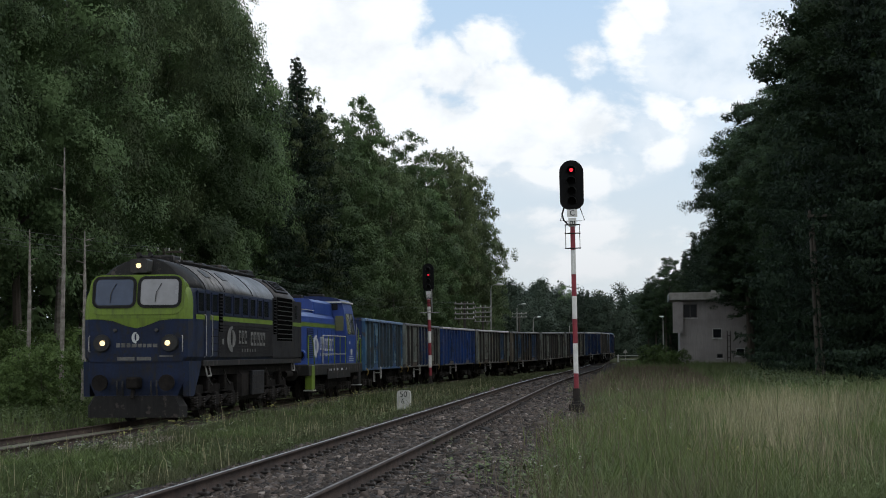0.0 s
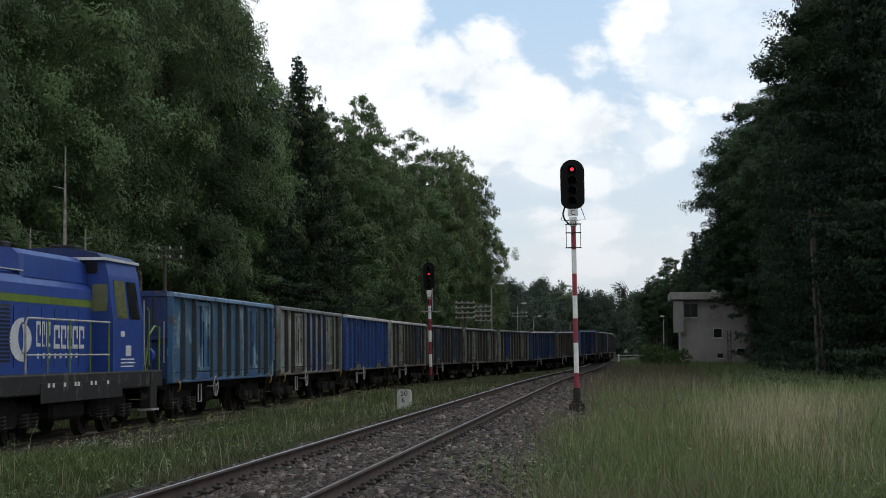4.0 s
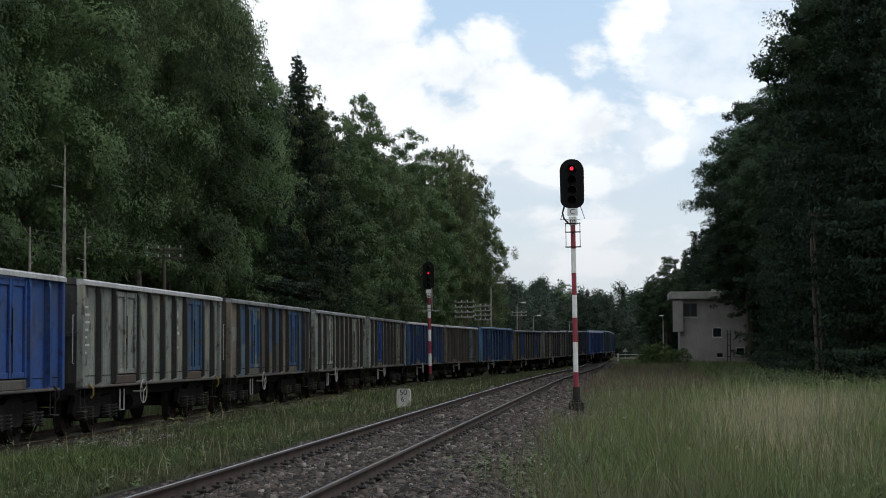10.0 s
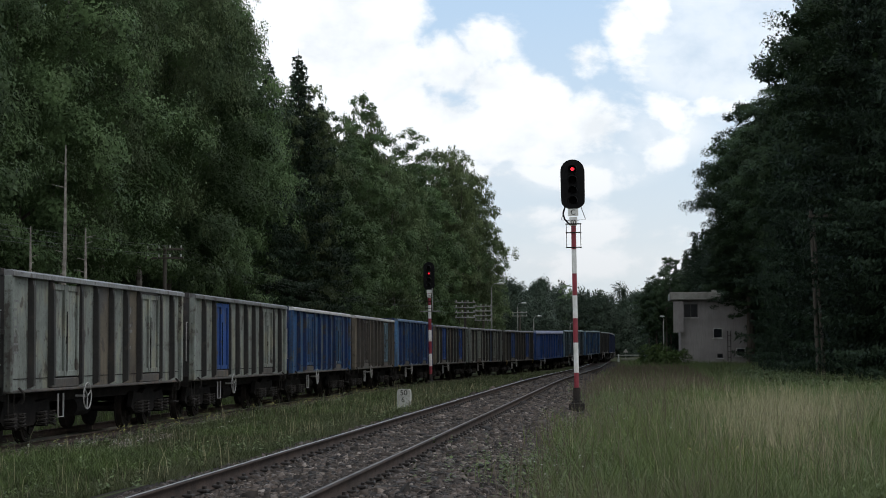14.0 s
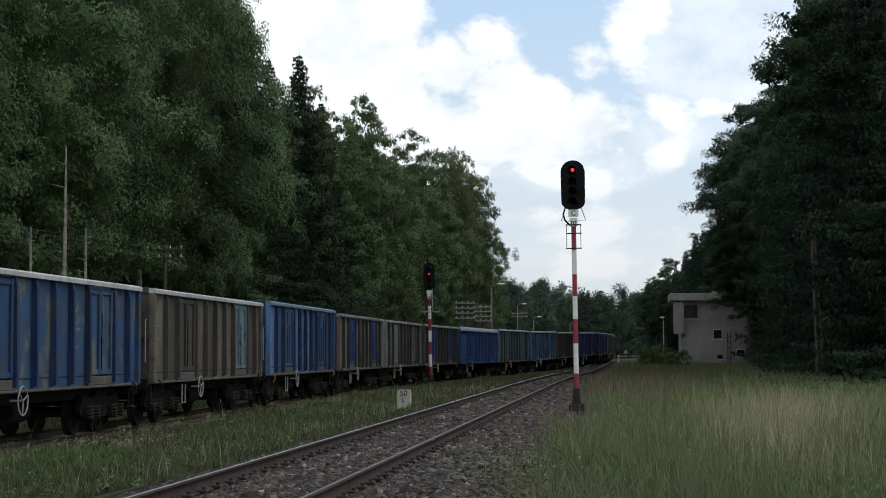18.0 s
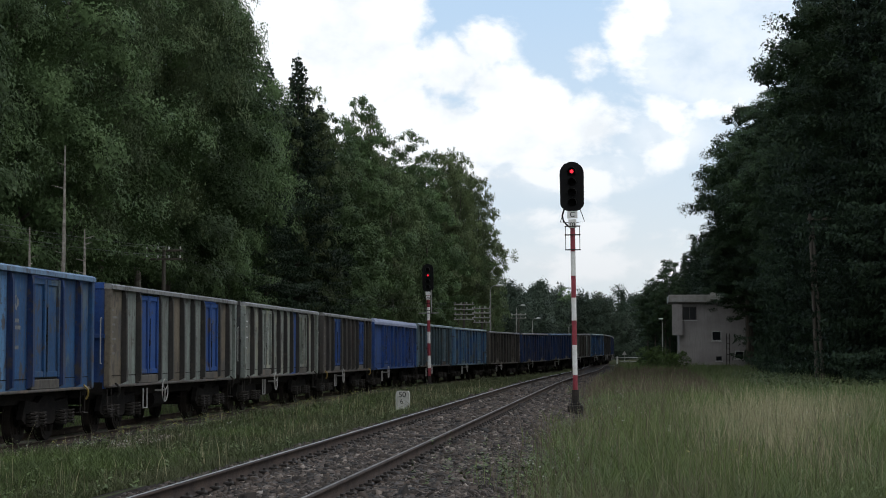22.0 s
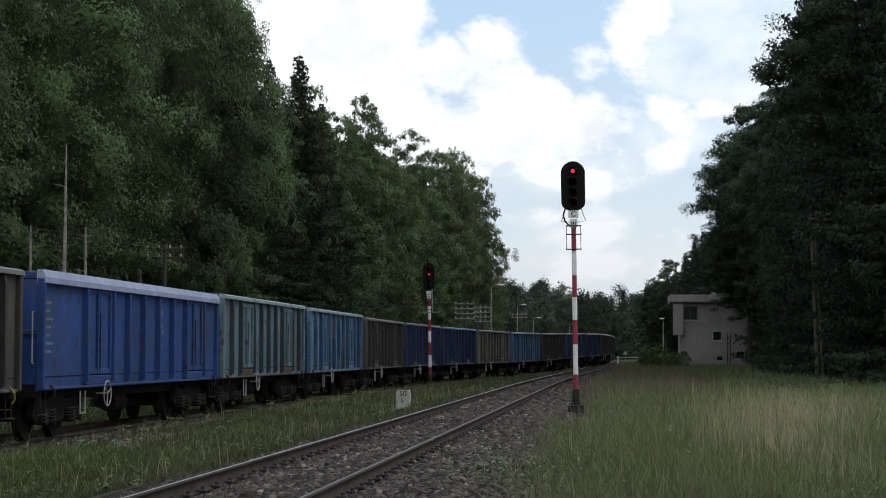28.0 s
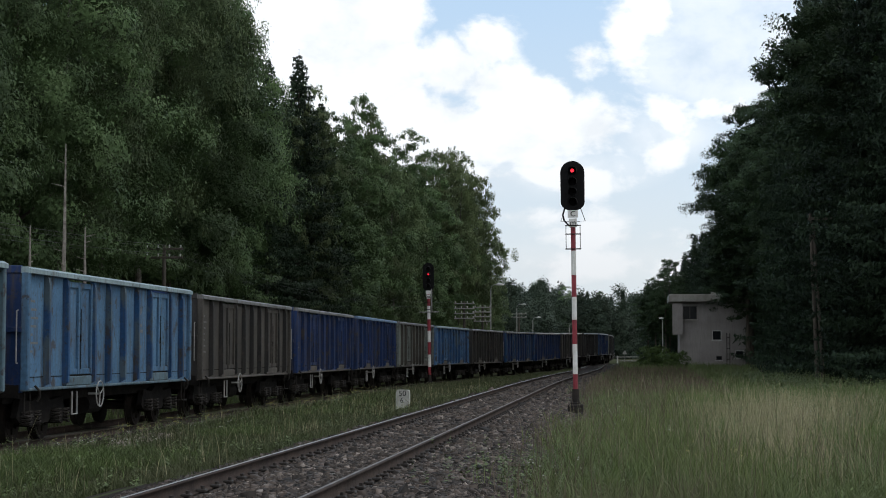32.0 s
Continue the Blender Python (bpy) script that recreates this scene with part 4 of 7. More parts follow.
# ---- light signals ----
def signal(name, x, y, z, tall, lit, label, lean, head_w, stripes, head_h=1.28, thick=0.062):
    """A mast signal: long oval head with lamps, white plates, a striped mast, ladder rungs and a cast foot."""
    s = tagged(new(name), label, "railway signal", "light signals")
    s.matrix_basis = pose(x, y, z, 0, lean, 0)
    part("foundation", box(-0.2, 0.2, -0.2, 0.2, -0.25, 0.30, 0.03), M["darkbase"], s)
    bm = bmesh.new()
    bx(bm, -0.13, 0.13, -0.13, 0.13, 0.30, 0.35, 0.01)
    rod(bm, (0, 0, 0.35), (0, 0, 0.68), 0.105, 0.09, 12)
    part("mast_foot", bm, M["darkbase"], s, "dark cast-iron mast foot")
    top = tall - head_h
    edges = stripes
    for i, (a, b) in enumerate(zip(edges[:-1], edges[1:])):
        part("mast_section", rod(bmesh.new(), (0, 0, a), (0, 0, b), thick, n=12), M["red" if i % 2 == 0 else "white"], s)
    r = head_w / 2
    h0, h1 = tall - head_h, tall
    out = [(r * math.cos(a), h1 - r + r * math.sin(a)) for a in np.linspace(0, math.pi, 13)] + \
          [(-r * 0.98 * math.cos(a), h0 + r * 0.7 - r * 0.7 * math.sin(a)) for a in np.linspace(0, math.pi, 13)]
    board = part("signal_head", prism(bmesh.new(), out, "y", -0.03, 0.0), M["black"], s, "oval matt black background board")
    part("lamp_housing", box(-r * 0.6, r * 0.6, 0.003, 0.22, h0 + 0.15, h1 - 0.15, 0.03), M["black"], board)
    for i, f in enumerate((0.80, 0.585, 0.38, 0.18)):
        zc = h0 + (h1 - h0) * f
        hood = bmesh.new()
        n = 14
        for a0, a1 in zip(np.linspace(-0.35, math.pi + 0.35, n)[:-1], np.linspace(-0.35, math.pi + 0.35, n)[1:]):
            p = [(0.12 * math.cos(a0), -0.03, zc + 0.12 * math.sin(a0)), (0.12 * math.cos(a1), -0.03, zc + 0.12 * math.sin(a1)),
                 (0.115 * math.cos(a1), -0.25, zc + 0.115 * math.sin(a1) - 0.02), (0.115 * math.cos(a0), -0.25, zc + 0.115 * math.sin(a0) - 0.02)]
            hood.faces.new([hood.verts.new(q) for q in p])
        bmesh.ops.remove_doubles(hood, verts=hood.verts, dist=0.0005)
        bmesh.ops.solidify(hood, geom=hood.faces[:], thickness=0.006)
        part("hood", hood, M["black"], board)
        part("lens", rod(bmesh.new(), (0, -0.045, zc), (0, -0.032, zc), 0.10, n=18), M["lens"], board)
        if i == lit:
            part("lit_lamp", rod(bmesh.new(), (0, -0.055, zc + 0.005), (0, -0.046, zc + 0.005), 0.047, n=16), M["redlight"], board, "glowing red lamp")
    return s, top


s1, top1 = signal("light_signal", -1.17, 45.6, 0.17, 6.5, 0, "tall light signal showing red on a red and white mast", -0.75, 0.62,
                  [0.68, 1.06, 1.82, 2.44, 3.02, 3.58, 4.2, 4.98])
s2, top2 = signal("light_signal", -10.05, 93.5, -0.1, 6.58, 1, "light signal showing red on a red and white mast", -0.9, 0.6,
                  [0.68, 1.1, 1.75, 2.4, 3.0, 3.6, 4.3, 5.1], 1.48, 0.085)


def plate(parent, x0, x1, z0, z1, text, y=-0.085, mat="white", size=None, raise_=0.0):
    p = part("plate", box(x0, x1, y, y + 0.015, z0, z1, 0.004), M[mat], parent, "small white enamel plate")
    if text:
        letters(p, text, (x0 + x1) / 2, y - 0.004, (z0 + z1) / 2, size or (z1 - z0) * 0.95)
    return p


def letters(parent, text, x, y, z, size, mat="black", name="lettering"):
    """Raised characters that face the camera's side."""
    cu = bpy.data.curves.new(name, "FONT")
    cu.body, cu.size, cu.align_x, cu.align_y, cu.extrude = text, size, "CENTER", "CENTER", 0.002
    tmp = bpy.data.objects.new("tmp", cu)
    scene.collection.objects.link(tmp)
    me = bpy.data.meshes.new_from_object(tmp.evaluated_get(bpy.context.evaluated_depsgraph_get()))
    bpy.data.objects.remove(tmp)
    me.materials.clear()
    me.materials.append(M[mat])
    ob = new(name, me)
    ob.parent = parent
    ob.matrix_basis = pose(x, y, z, 90, 0, 0)
    return ob


def signal_trim(s, top):
    plate(s, -0.13, 0.13, top - 0.18, top + 0.01, "C" if s == s1 else "", size=0.19)
    plate(s, -0.1, 0.1, top - 0.42, top - 0.2, "m", size=0.2)
    lad = bmesh.new()
    for sx in (-0.18, 0.18):
        pipe(lad, [(sx, -0.1, top - 0.98), (sx, -0.1, top - 0.38), (sx * 0.6, -0.05, top - 0.36)], 0.009)
    for z in (top - 0.98, top - 0.6, top - 0.38):
        rod(lad, (-0.2, -0.1, z), (0.2, -0.1, z), 0.017, n=6)
        rod(lad, (0, -0.1, z), (0, 0, z), 0.012, n=6)
    part("work_step", lad, M["darkbase"], s, "dark steel steps and guard frame")
    if s == s2:
        rail = rod(rod(bmesh.new(), (-0.5, -0.1, top - 1.12), (0.55, -0.1, top - 1.12), 0.028, n=6), (0.17, -0.1, top - 1.12), (0.17, -0.1, top + 0.1), 0.03, n=6)
        part("cross_rail", rail, M["grey"], s)
    cb = pipe(bmesh.new(), [(-0.2, 0.05, top + 0.1), (-0.26, 0.03, top - 0.1), (-0.22, 0, top - 0.25), (-0.12, 0, top - 0.36), (-0.04, 0, top - 0.42)], 0.022, 8)
    part("cable", cb, M["black"], s)
    br = bmesh.new()
    for sx in (-1, 1):
        pipe(br, [(sx * 0.2, 0.05, top + 0.06), (sx * 0.31, 0.02, top - 0.26), (sx * 0.08, 0.02, top - 0.28)], 0.01)
    part("bracket", br, M["darkbase"], s)


signal_trim(s1, top1)
signal_trim(s2, top2)


# ---- distance stone between the tracks ----
def distance_post():
    p = tagged(new("kilometre_post"), "white concrete kilometre post with black figures in the grass", "kilometre post")
    p.matrix_basis = pose(-6.13, 50.0, float(ground_z(np.array([-6.13]), np.array([50.0]))[0]) + 0.02, 0, 0, -6)
    w = 0.19
    out = [(-w, 0), (w, 0), (w * 1.02, 0.5), (w * 0.93, 0.575), (w * 0.7, 0.6), (-w * 0.7, 0.6), (-w * 0.93, 0.575), (-w * 1.02, 0.5)]
    stone = part("stone", prism(bmesh.new(), out, "y", -0.07, 0.07), M["milestone"], p)
    letters(stone, "50", 0, -0.075, 0.49, 0.22)
    letters(stone, "6", -0.02, -0.075, 0.3, 0.2)


distance_post()


# ---- signal box beyond the meadow ----
def signal_box():
    b = tagged(new("signal_box"), "pale rendered two-storey signal box with a flat overhanging roof", "building")
    b.matrix_basis = pose(5.2, 182.0, 0.35)
    w, d, h = 7.2, 7.0, 7.3
    bm = box(0.6, w, 0, d, -0.5, 5.1)
    part("lower_wall", bm, M["plaster"], b)
    part("upper_wall", box(0.55, w, -0.03, d + 0.2, 5.101, h - 0.55), M["plaster"], b)
    part("bay", box(-0.12, 0.9, -0.55, 0.1, 3.25, h - 0.9), M["plaster"], b)
    part("parapet", box(-0.45, w + 0.2, -0.75, d + 0.4, h - 0.75, h, 0.03), M["concrete"], b, "grey concrete roof parapet")
    part("chimney", box(3.9, 4.4, 3, 3.5, h, h + 0.35, 0.02), M["concrete"], b)

    def window(x0, x1, z0, z1, y, mat, bars):
        o = part("window", box(x0, x1, y - 0.03, y, z0, z1), M["pane"], b)
        fr = bmesh.new()
        t = 0.07
        for a in ((x0 - t, x1 + t, z0 - t, z0), (x0 - t, x1 + t, z1, z1 + t), (x0 - t, x0, z0, z1), (x1, x1 + t, z0, z1)):
            bx(fr, a[0], a[1], y - 0.07, y + 0.02, a[2], a[3])
        for k in range(1, bars):
            xm = x0 + (x1 - x0) * k / bars
            bx(fr, xm - 0.04, xm + 0.04, y - 0.06, y - 0.031, z0, z1)
        part("window_frame", fr, M[mat], o)
        part("window_sill", box(x0 - 0.15, x1 + 0.15, y - 0.14, y - 0.001, z0 - 0.16, z0 - 0.075), M["whiteframe"], o)

    window(1.0, 2.25, 4.85, 6.05, -0.032, "frame", 2)
    window(3.9, 4.7, 2.75, 3.6, -0.002, "whiteframe", 1)
    window(4.3, 4.75, 0.75, 1.05, -0.002, "frame", 1)
    window(6.2, 6.95, 0.95, 1.6, -0.002, "whiteframe", 1)
    bm = bmesh.new()
    for x in (5.25, 5.55):
        rod(bm, (x, -0.5, -0.4), (x, -0.45, 3.4), 0.04, n=6)
    for z in np.arange(0.2, 3.3, 0.55):
        rod(bm, (5.25, -0.49, z), (5.55, -0.49, z), 0.03, n=6)
    lad = tagged(part("lattice_mast", bm, M["darkbase"]), "narrow dark lattice mast in front of the building", "mast")
    lad.matrix_basis = pose(5.2, 181.6, 0.35)


signal_box()


# ---- timber poles, wires, lamps ----
def line_pole(x, y, tall, arms, label, arm_len=1.6, wood="concrete"):
    p = tagged(new("telegraph_pole"), label, "telegraph pole", "telegraph poles")
    z = float(ground_z(np.array([x]), np.array([y]))[0])
    p.matrix_basis = pose(x, y, z - 0.3)
    part("pole", rod(bmesh.new(), (0, 0, 0), (0, 0, tall + 0.3), 0.13, 0.09, 10), M["pole"], p)
    tips = []
    for k in range(arms):
        h = tall + 0.1 - 0.42 * k
        arm = part("crossarm", box(-arm_len / 2, arm_len / 2, -0.14, -0.05, h - 0.05, h + 0.05, 0.01), M[wood], p)
        for i in range(4):
            ix = -arm_len / 2 + 0.12 + (arm_len - 0.24) * i / 3
            bm = rod(bmesh.new(), (ix, -0.095, h + 0.052), (ix, -0.095, h + 0.12), 0.035, 0.04, 8)
            rod(bm, (ix, -0.095, h + 0.12), (ix, -0.095, h + 0.19), 0.05, 0.03, 8)
            part("insulator", bm, M["ceramic"], arm)
            tips.append((x + ix, y - 0.095, z - 0.3 + h + 0.16))
    return tips


LP = [(-22.15, 85.0, 6.9, 2, 1.9), (-13.3, 151.0, 6.0, 4, 1.75), (-12.6, 162.0, 5.8, 4, 1.6), (-13.2, 230.0, 6.4, 2, 2.0)]
tips = [line_pole(x, y, h, a, "weathered timber telegraph pole with insulators", l, "pole" if y < 100 else "concrete") for x, y, h, a, l in LP]
first_tips = [(-23.5 + dx, 20.0, h) for h in (7.3, 6.85) for dx in (-0.8, -0.3, 0.3, 0.8)]


def wire(a, b, sag, r=0.007):
    pts = [Vector(a).lerp(Vector(b), k / 10) - Vector((0, 0, sag * 4 * (k / 10) * (1 - k / 10))) for k in range(11)]
    return tagged(part("line_wire", pipe(bmesh.new(), pts, r, 4), M["wire"]), "thin sagging overhead telegraph wire", "wire", "telegraph wires")


for a, b in zip(first_tips[:8:2], tips[0][:8:2]):
    wire(a, b, 0.7)
for a, b in zip(tips[0][:8:2], tips[1][:8:2]):
    wire(a, b, 0.9, 0.0035)


def a_pole():
    """A two-legged timber pole in front of the dark trees."""
    p = tagged(new("utility_pole"), "tall two-legged weathered timber utility pole", "utility pole")
    p.matrix_basis = pose(10.15, 95.0, 0.2, 0, -1.1, 0)
    part("leg", rod(bmesh.new(), (0.0, 0, -0.3), (-0.12, 0, 8.9), 0.11, 0.085, 10), M["pole"], p)
    part("leg", rod(bmesh.new(), (0.33, 0, -0.3), (0.02, 0.02, 8.3), 0.10, 0.08, 10), M["pole"], p)
    part("crossarm", box(-0.25, 1.0, -0.12, -0.03, 8.55, 8.68, 0.01), M["pole"], p)


a_pole()


def lamp_post(x, y, tall, reach, label="slim grey lamp post with a curved arm"):
    p = tagged(new("street_lamp"), label, "lamp post", "station lamps")
    z = float(ground_z(np.array([x]), np.array([y]))[0])
    p.matrix_basis = pose(x, y, z - 0.1)
    part("post", rod(bmesh.new(), (0, 0, 0), (0, 0, tall - 0.5), 0.09, 0.055, 8), M["concrete"], p)
    part("arm", pipe(bmesh.new(), [(0, 0, tall - 0.5), (reach * 0.1, 0, tall - 0.2), (reach * 0.4, 0, tall - 0.03), (reach * 0.8, 0, tall)], 0.035, 6), M["grey"], p)
    bm = bmesh.new()
    bmesh.ops.create_uvsphere(bm, u_segments=10, v_segments=6, radius=1.0)
    bmesh.ops.scale(bm, verts=bm.verts, vec=(0.36, 0.16, 0.1))
    bmesh.ops.translate(bm, verts=bm.verts, vec=(reach * 0.8 + 0.3, 0, tall))
    part("lamp_head", bm, M["white"], p, "pale oval lamp head")


for a in ((-12.3, 168, 8.0, 0.7), (-13.6, 232, 7.6, 0.7), (-13.0, 262, 6.6, 0.7), (-8.8, 300, 6.3, 0.7), (5.4, 240, 6.0, -0.6)):
    lamp_post(*a)


# ---- level crossing far down the line ----
def crossing():
    g = tagged(new("crossing_barrier"), "pale level crossing barrier far along the line", "barrier")
    g.matrix_basis = pose(-0.6, 236.0, 0.35)
    part("post", box(-0.1, 0.1, -0.1, 0.1, 0, 1.0, 0.02), M["white"], g)
    part("boom", box(-0.3, 3.4, -0.05, 0.05, 0.8, 0.9, 0.01), M["milestone"], g)
    part("skirt", box(0.3, 3.2, -0.02, 0.02, 0.32, 0.4, 0.005), M["concrete"], g)
    s = tagged(new("warning_sign"), "small triangular road sign at the crossing", "sign")
    s.matrix_basis = pose(0.35, 237.0, 0.35)
    part("post", rod(bmesh.new(), (0, 0, 0), (0, 0, 1.2), 0.03, n=6), M["grey"], s)
    part("sign_face", prism(bmesh.new(), [(-0.32, 1.2), (0.32, 1.2), (0, 1.75)], "y", -0.03, -0.015), M["concrete"], s)


crossing()


# ---- the train ----
def paint(name, base, second=None, streaks=(0.075, 0.063, 0.053), spots=None, rough=0.6, amount=0.6, spec=0.2, chips=(0.06, 0.05, 0.044)):
    return material(name, base, second, rough=rough, scale=0.9, fine=14, amount=amount, bump=0.12, streaks=streaks, spots=spots, chips=chips, spread=0.1, spec=spec)


PT = {
    "blue": paint("blue_wagon_paint", (0.026, 0.086, 0.205), (0.022, 0.062, 0.142), spots=(0.092, 0.120, 0.130)),
    "deepblue": paint("deep_blue_paint", (0.015, 0.039, 0.124), (0.013, 0.028, 0.082)),
    "strongblue": paint("strong_blue_paint", (0.023, 0.071, 0.25), (0.019, 0.053, 0.175), spots=(0.03, 0.06, 0.13), chips=(0.022, 0.032, 0.075)),
    "wornblue": paint("worn_blue_paint", (0.034, 0.098, 0.195), (0.026, 0.069, 0.135), spots=(0.151, 0.155, 0.118)),
    "paleblue": paint("faded_blue_paint", (0.093, 0.205, 0.374), (0.066, 0.156, 0.321)),
    "skyblue": paint("light_blue_paint", (0.1, 0.2, 0.32), (0.07, 0.155, 0.27)),
    "patchblue": paint("patchy_blue_paint", (0.036, 0.105, 0.2), (0.034, 0.08, 0.145), spots=(0.2, 0.3, 0.35)),
    "teal": paint("grey_teal_paint", (0.132, 0.205, 0.250), (0.093, 0.152, 0.187)),
    "greygreen": paint("grey_green_paint", (0.200, 0.228, 0.211), (0.140, 0.160, 0.149)),
    # teal darkened for the shaded flanks of the posts
    "tealdark": paint("dark_teal_paint", (0.046, 0.070, 0.086), (0.032, 0.049, 0.060)),
    "doorblue": paint("blue_door_paint", (0.02, 0.066, 0.24), (0.02, 0.054, 0.17), streaks=(0.043, 0.068, 0.136), spots=(0.032, 0.068, 0.186)),
    "grey": paint("weathered_grey_paint", (0.227, 0.251, 0.229), (0.151, 0.165, 0.149), spots=(0.248, 0.245, 0.186)),
    "tan": paint("tan_grey_paint", (0.161, 0.136, 0.101), (0.103, 0.090, 0.072), spots=(0.075, 0.073, 0.074)),
    "brown": paint("brown_grey_paint", (0.081, 0.074, 0.066), (0.049, 0.046, 0.043)),
    "dark": paint("dark_wagon_paint", (0.032, 0.032, 0.032), (0.048, 0.044, 0.042), streaks=(0.057, 0.053, 0.048)),
    "rust": paint("rusty_paint", (0.085, 0.058, 0.043), (0.06, 0.048, 0.04)),
    "sillgrey": paint("grimy_sill_paint", (0.115, 0.105, 0.094), (0.075, 0.068, 0.062), streaks=(0.057, 0.053, 0.049), spots=(0.138, 0.105, 0.082)),
    "rimwhite": paint("white_rim_paint", (0.46, 0.46, 0.46), (0.36, 0.355, 0.345), streaks=(0.2, 0.19, 0.175), chips=None),
    "rimgrey": paint("grey_rim_paint", (0.227, 0.234, 0.236), (0.151, 0.154, 0.155)),
    "rimlilac": paint("pale_lilac_rim_paint", (0.33, 0.37, 0.52), (0.27, 0.31, 0.45), streaks=(0.2, 0.22, 0.3), chips=None),
    "rimblue": paint("blue_rim_paint", (0.171, 0.271, 0.402), (0.132, 0.213, 0.340)),
    "rimteal": paint("teal_rim_paint", (0.296, 0.385, 0.410), (0.218, 0.295, 0.321)),
}
M["under"] = material("grimy_running_gear", (0.0135, 0.0125, 0.012), (0.028, 0.0245, 0.0225), rough=0.9, scale=2.5, fine=18, bump=0.4, spec=0.03)
M["wheel"] = material("rusty_wheel", (0.03, 0.024, 0.021), (0.02, 0.017, 0.0155), rough=0.8, scale=4, fine=20, spec=0.1)
M["spring"] = material("pale_dusty_spring", (0.045, 0.04, 0.036), (0.022, 0.02, 0.018), rough=0.8, scale=4, fine=20, spec=0.15)
M["handrail"] = material("pale_handrail", (0.36, 0.355, 0.34), (0.22, 0.21, 0.2), rough=0.6, scale=4, fine=20)
M["yellowpaint"] = material("yellow_hook_paint", (0.32, 0.22, 0.05), (0.2, 0.14, 0.04), rough=0.6, scale=4)
M["marking"] = material("white_marking", (0.55, 0.56, 0.56), (0.36, 0.37, 0.38), rough=0.6, scale=5, fine=25, bump=0)
M["faded_marking"] = material("faded_marking", (0.2, 0.2, 0.195), (0.1, 0.1, 0.1), rough=0.7, scale=5, fine=25, bump=0)
M["load"] = material("dark_wagon_load", (0.05, 0.047, 0.043), rough=0.95, scale=2, fine=12, bump=0.8)

MESHES = {}


def cached(key, make, mat):
    if key not in MESHES:
        bm = make()
        me = bpy.data.meshes.new(key if isinstance(key, str) else key[0])
        bm.to_mesh(me)
        bm.free()
        me.materials.append(mat)
        MESHES[key] = me
    return MESHES[key]


WHEEL_SETS = []


def wheel_bm(r, half=0.7):
    bm = bmesh.new()
    rod(bm, (-1.05, 0, 0), (1.05, 0, 0), 0.085, n=10)
    for s in (-1, 1):
        rod(bm, (s * (half + 0.065), 0, 0), (s * (half - 0.065), 0, 0), r, r + 0.004, 28)
        rod(bm, (s * (half - 0.065), 0, 0), (s * (half - 0.095), 0, 0), r + 0.028, n=28)
        rod(bm, (s * (half + 0.066), 0, 0), (s * (half + 0.075), 0, 0), r * 0.82, r * 0.8, 24)
        for k in range(6):
            a = k * math.pi / 3
            bx(bm, s * (half + 0.09) - 0.02, s * (half + 0.09) + 0.02, r * 0.5 * math.cos(a) - 0.07, r * 0.5 * math.cos(a) + 0.07, r * 0.5 * math.sin(a) - 0.07, r * 0.5 * math.sin(a) + 0.07)
    return bm


def wheelset(parent, y, r, turning=True):
    ob = piece("wheelset", cached(("wheelset", r), lambda: wheel_bm(r), M["wheel"]), parent, pose(0, y, r))
    if turning:
        WHEEL_SETS.append((ob, y, r))
    return ob


def bogie_bm():
    """A freight bogie with a cast side frame."""
    bm = bmesh.new()
    for s in (-1, 1):
        x = s * 1.0
        out = [(-1.5, 0.5), (-1.3, 0.86), (-0.55, 0.8), (-0.3, 0.92), (0.3, 0.92), (0.55, 0.8), (1.3, 0.86), (1.5, 0.5), (1.3, 0.4), (0.62, 0.46),
               (0.4, 0.36), (-0.4, 0.36), (-0.62, 0.46), (-1.3, 0.4)]
        prism(bm, out, "x", x - 0.06, x + 0.06)
        for y in (-0.9, 0.9):
            bx(bm, x - 0.14, x + 0.17, y - 0.14, y + 0.14, 0.32, 0.64, 0.03)
    bx(bm, -1.0, 1.0, -0.18, 0.18, 0.6, 0.9, 0.03)
    return bm


def spring_bm(r=0.10, h=0.28, turns=4):
    bm = bmesh.new()
    n = turns * 9
    pts = [(r * math.cos(k * 0.698), r * math.sin(k * 0.698), h * k / n) for k in range(n + 1)]
    return pipe(bm, pts, 0.02, 5)


def bogie(parent, y, turning):
    b = piece("bogie", cached("bogie", bogie_bm, M["under"]), parent, pose(0, y, 0))
    for s in (1, -1):
        for dy in (-1.17, -0.63, 0.63, 1.17):
            piece("spring", cached("spring", spring_bm, M["spring"]), b, pose(s * 1.15, dy, 0.34))
    for dy in (-0.9, 0.9):
        wheelset(parent, y + dy, 0.46, turning)
    return b


BAYS = [1.22, 1.2, 1.85, 1.15, 1.15, 1.13, 1.13, 1.85, 1.16, 0.96]
LONG = [2.85, 1.95, 1.25, 1.3, 1.35, 1.35, 1.35, 1.95, 1.65]
BOT, TOPZ, XP, XO = 1.0, 3.305, 1.33, 1.45


def panel_bm(w):
    return box(-0.02, 0.0, 0, w, 1.08, TOPZ - 0.1)


def post_bm():
    """A pressed upright that swells towards the sill."""
    bm = bmesh.new()
    prism(bm, [(0, 1.09), (0.125, 1.15), (0.13, 1.38), (0.115, TOPZ - 0.3), (0.09, TOPZ - 0.16), (0, TOPZ - 0.06)], "y", -0.055, 0.055)
    return bm


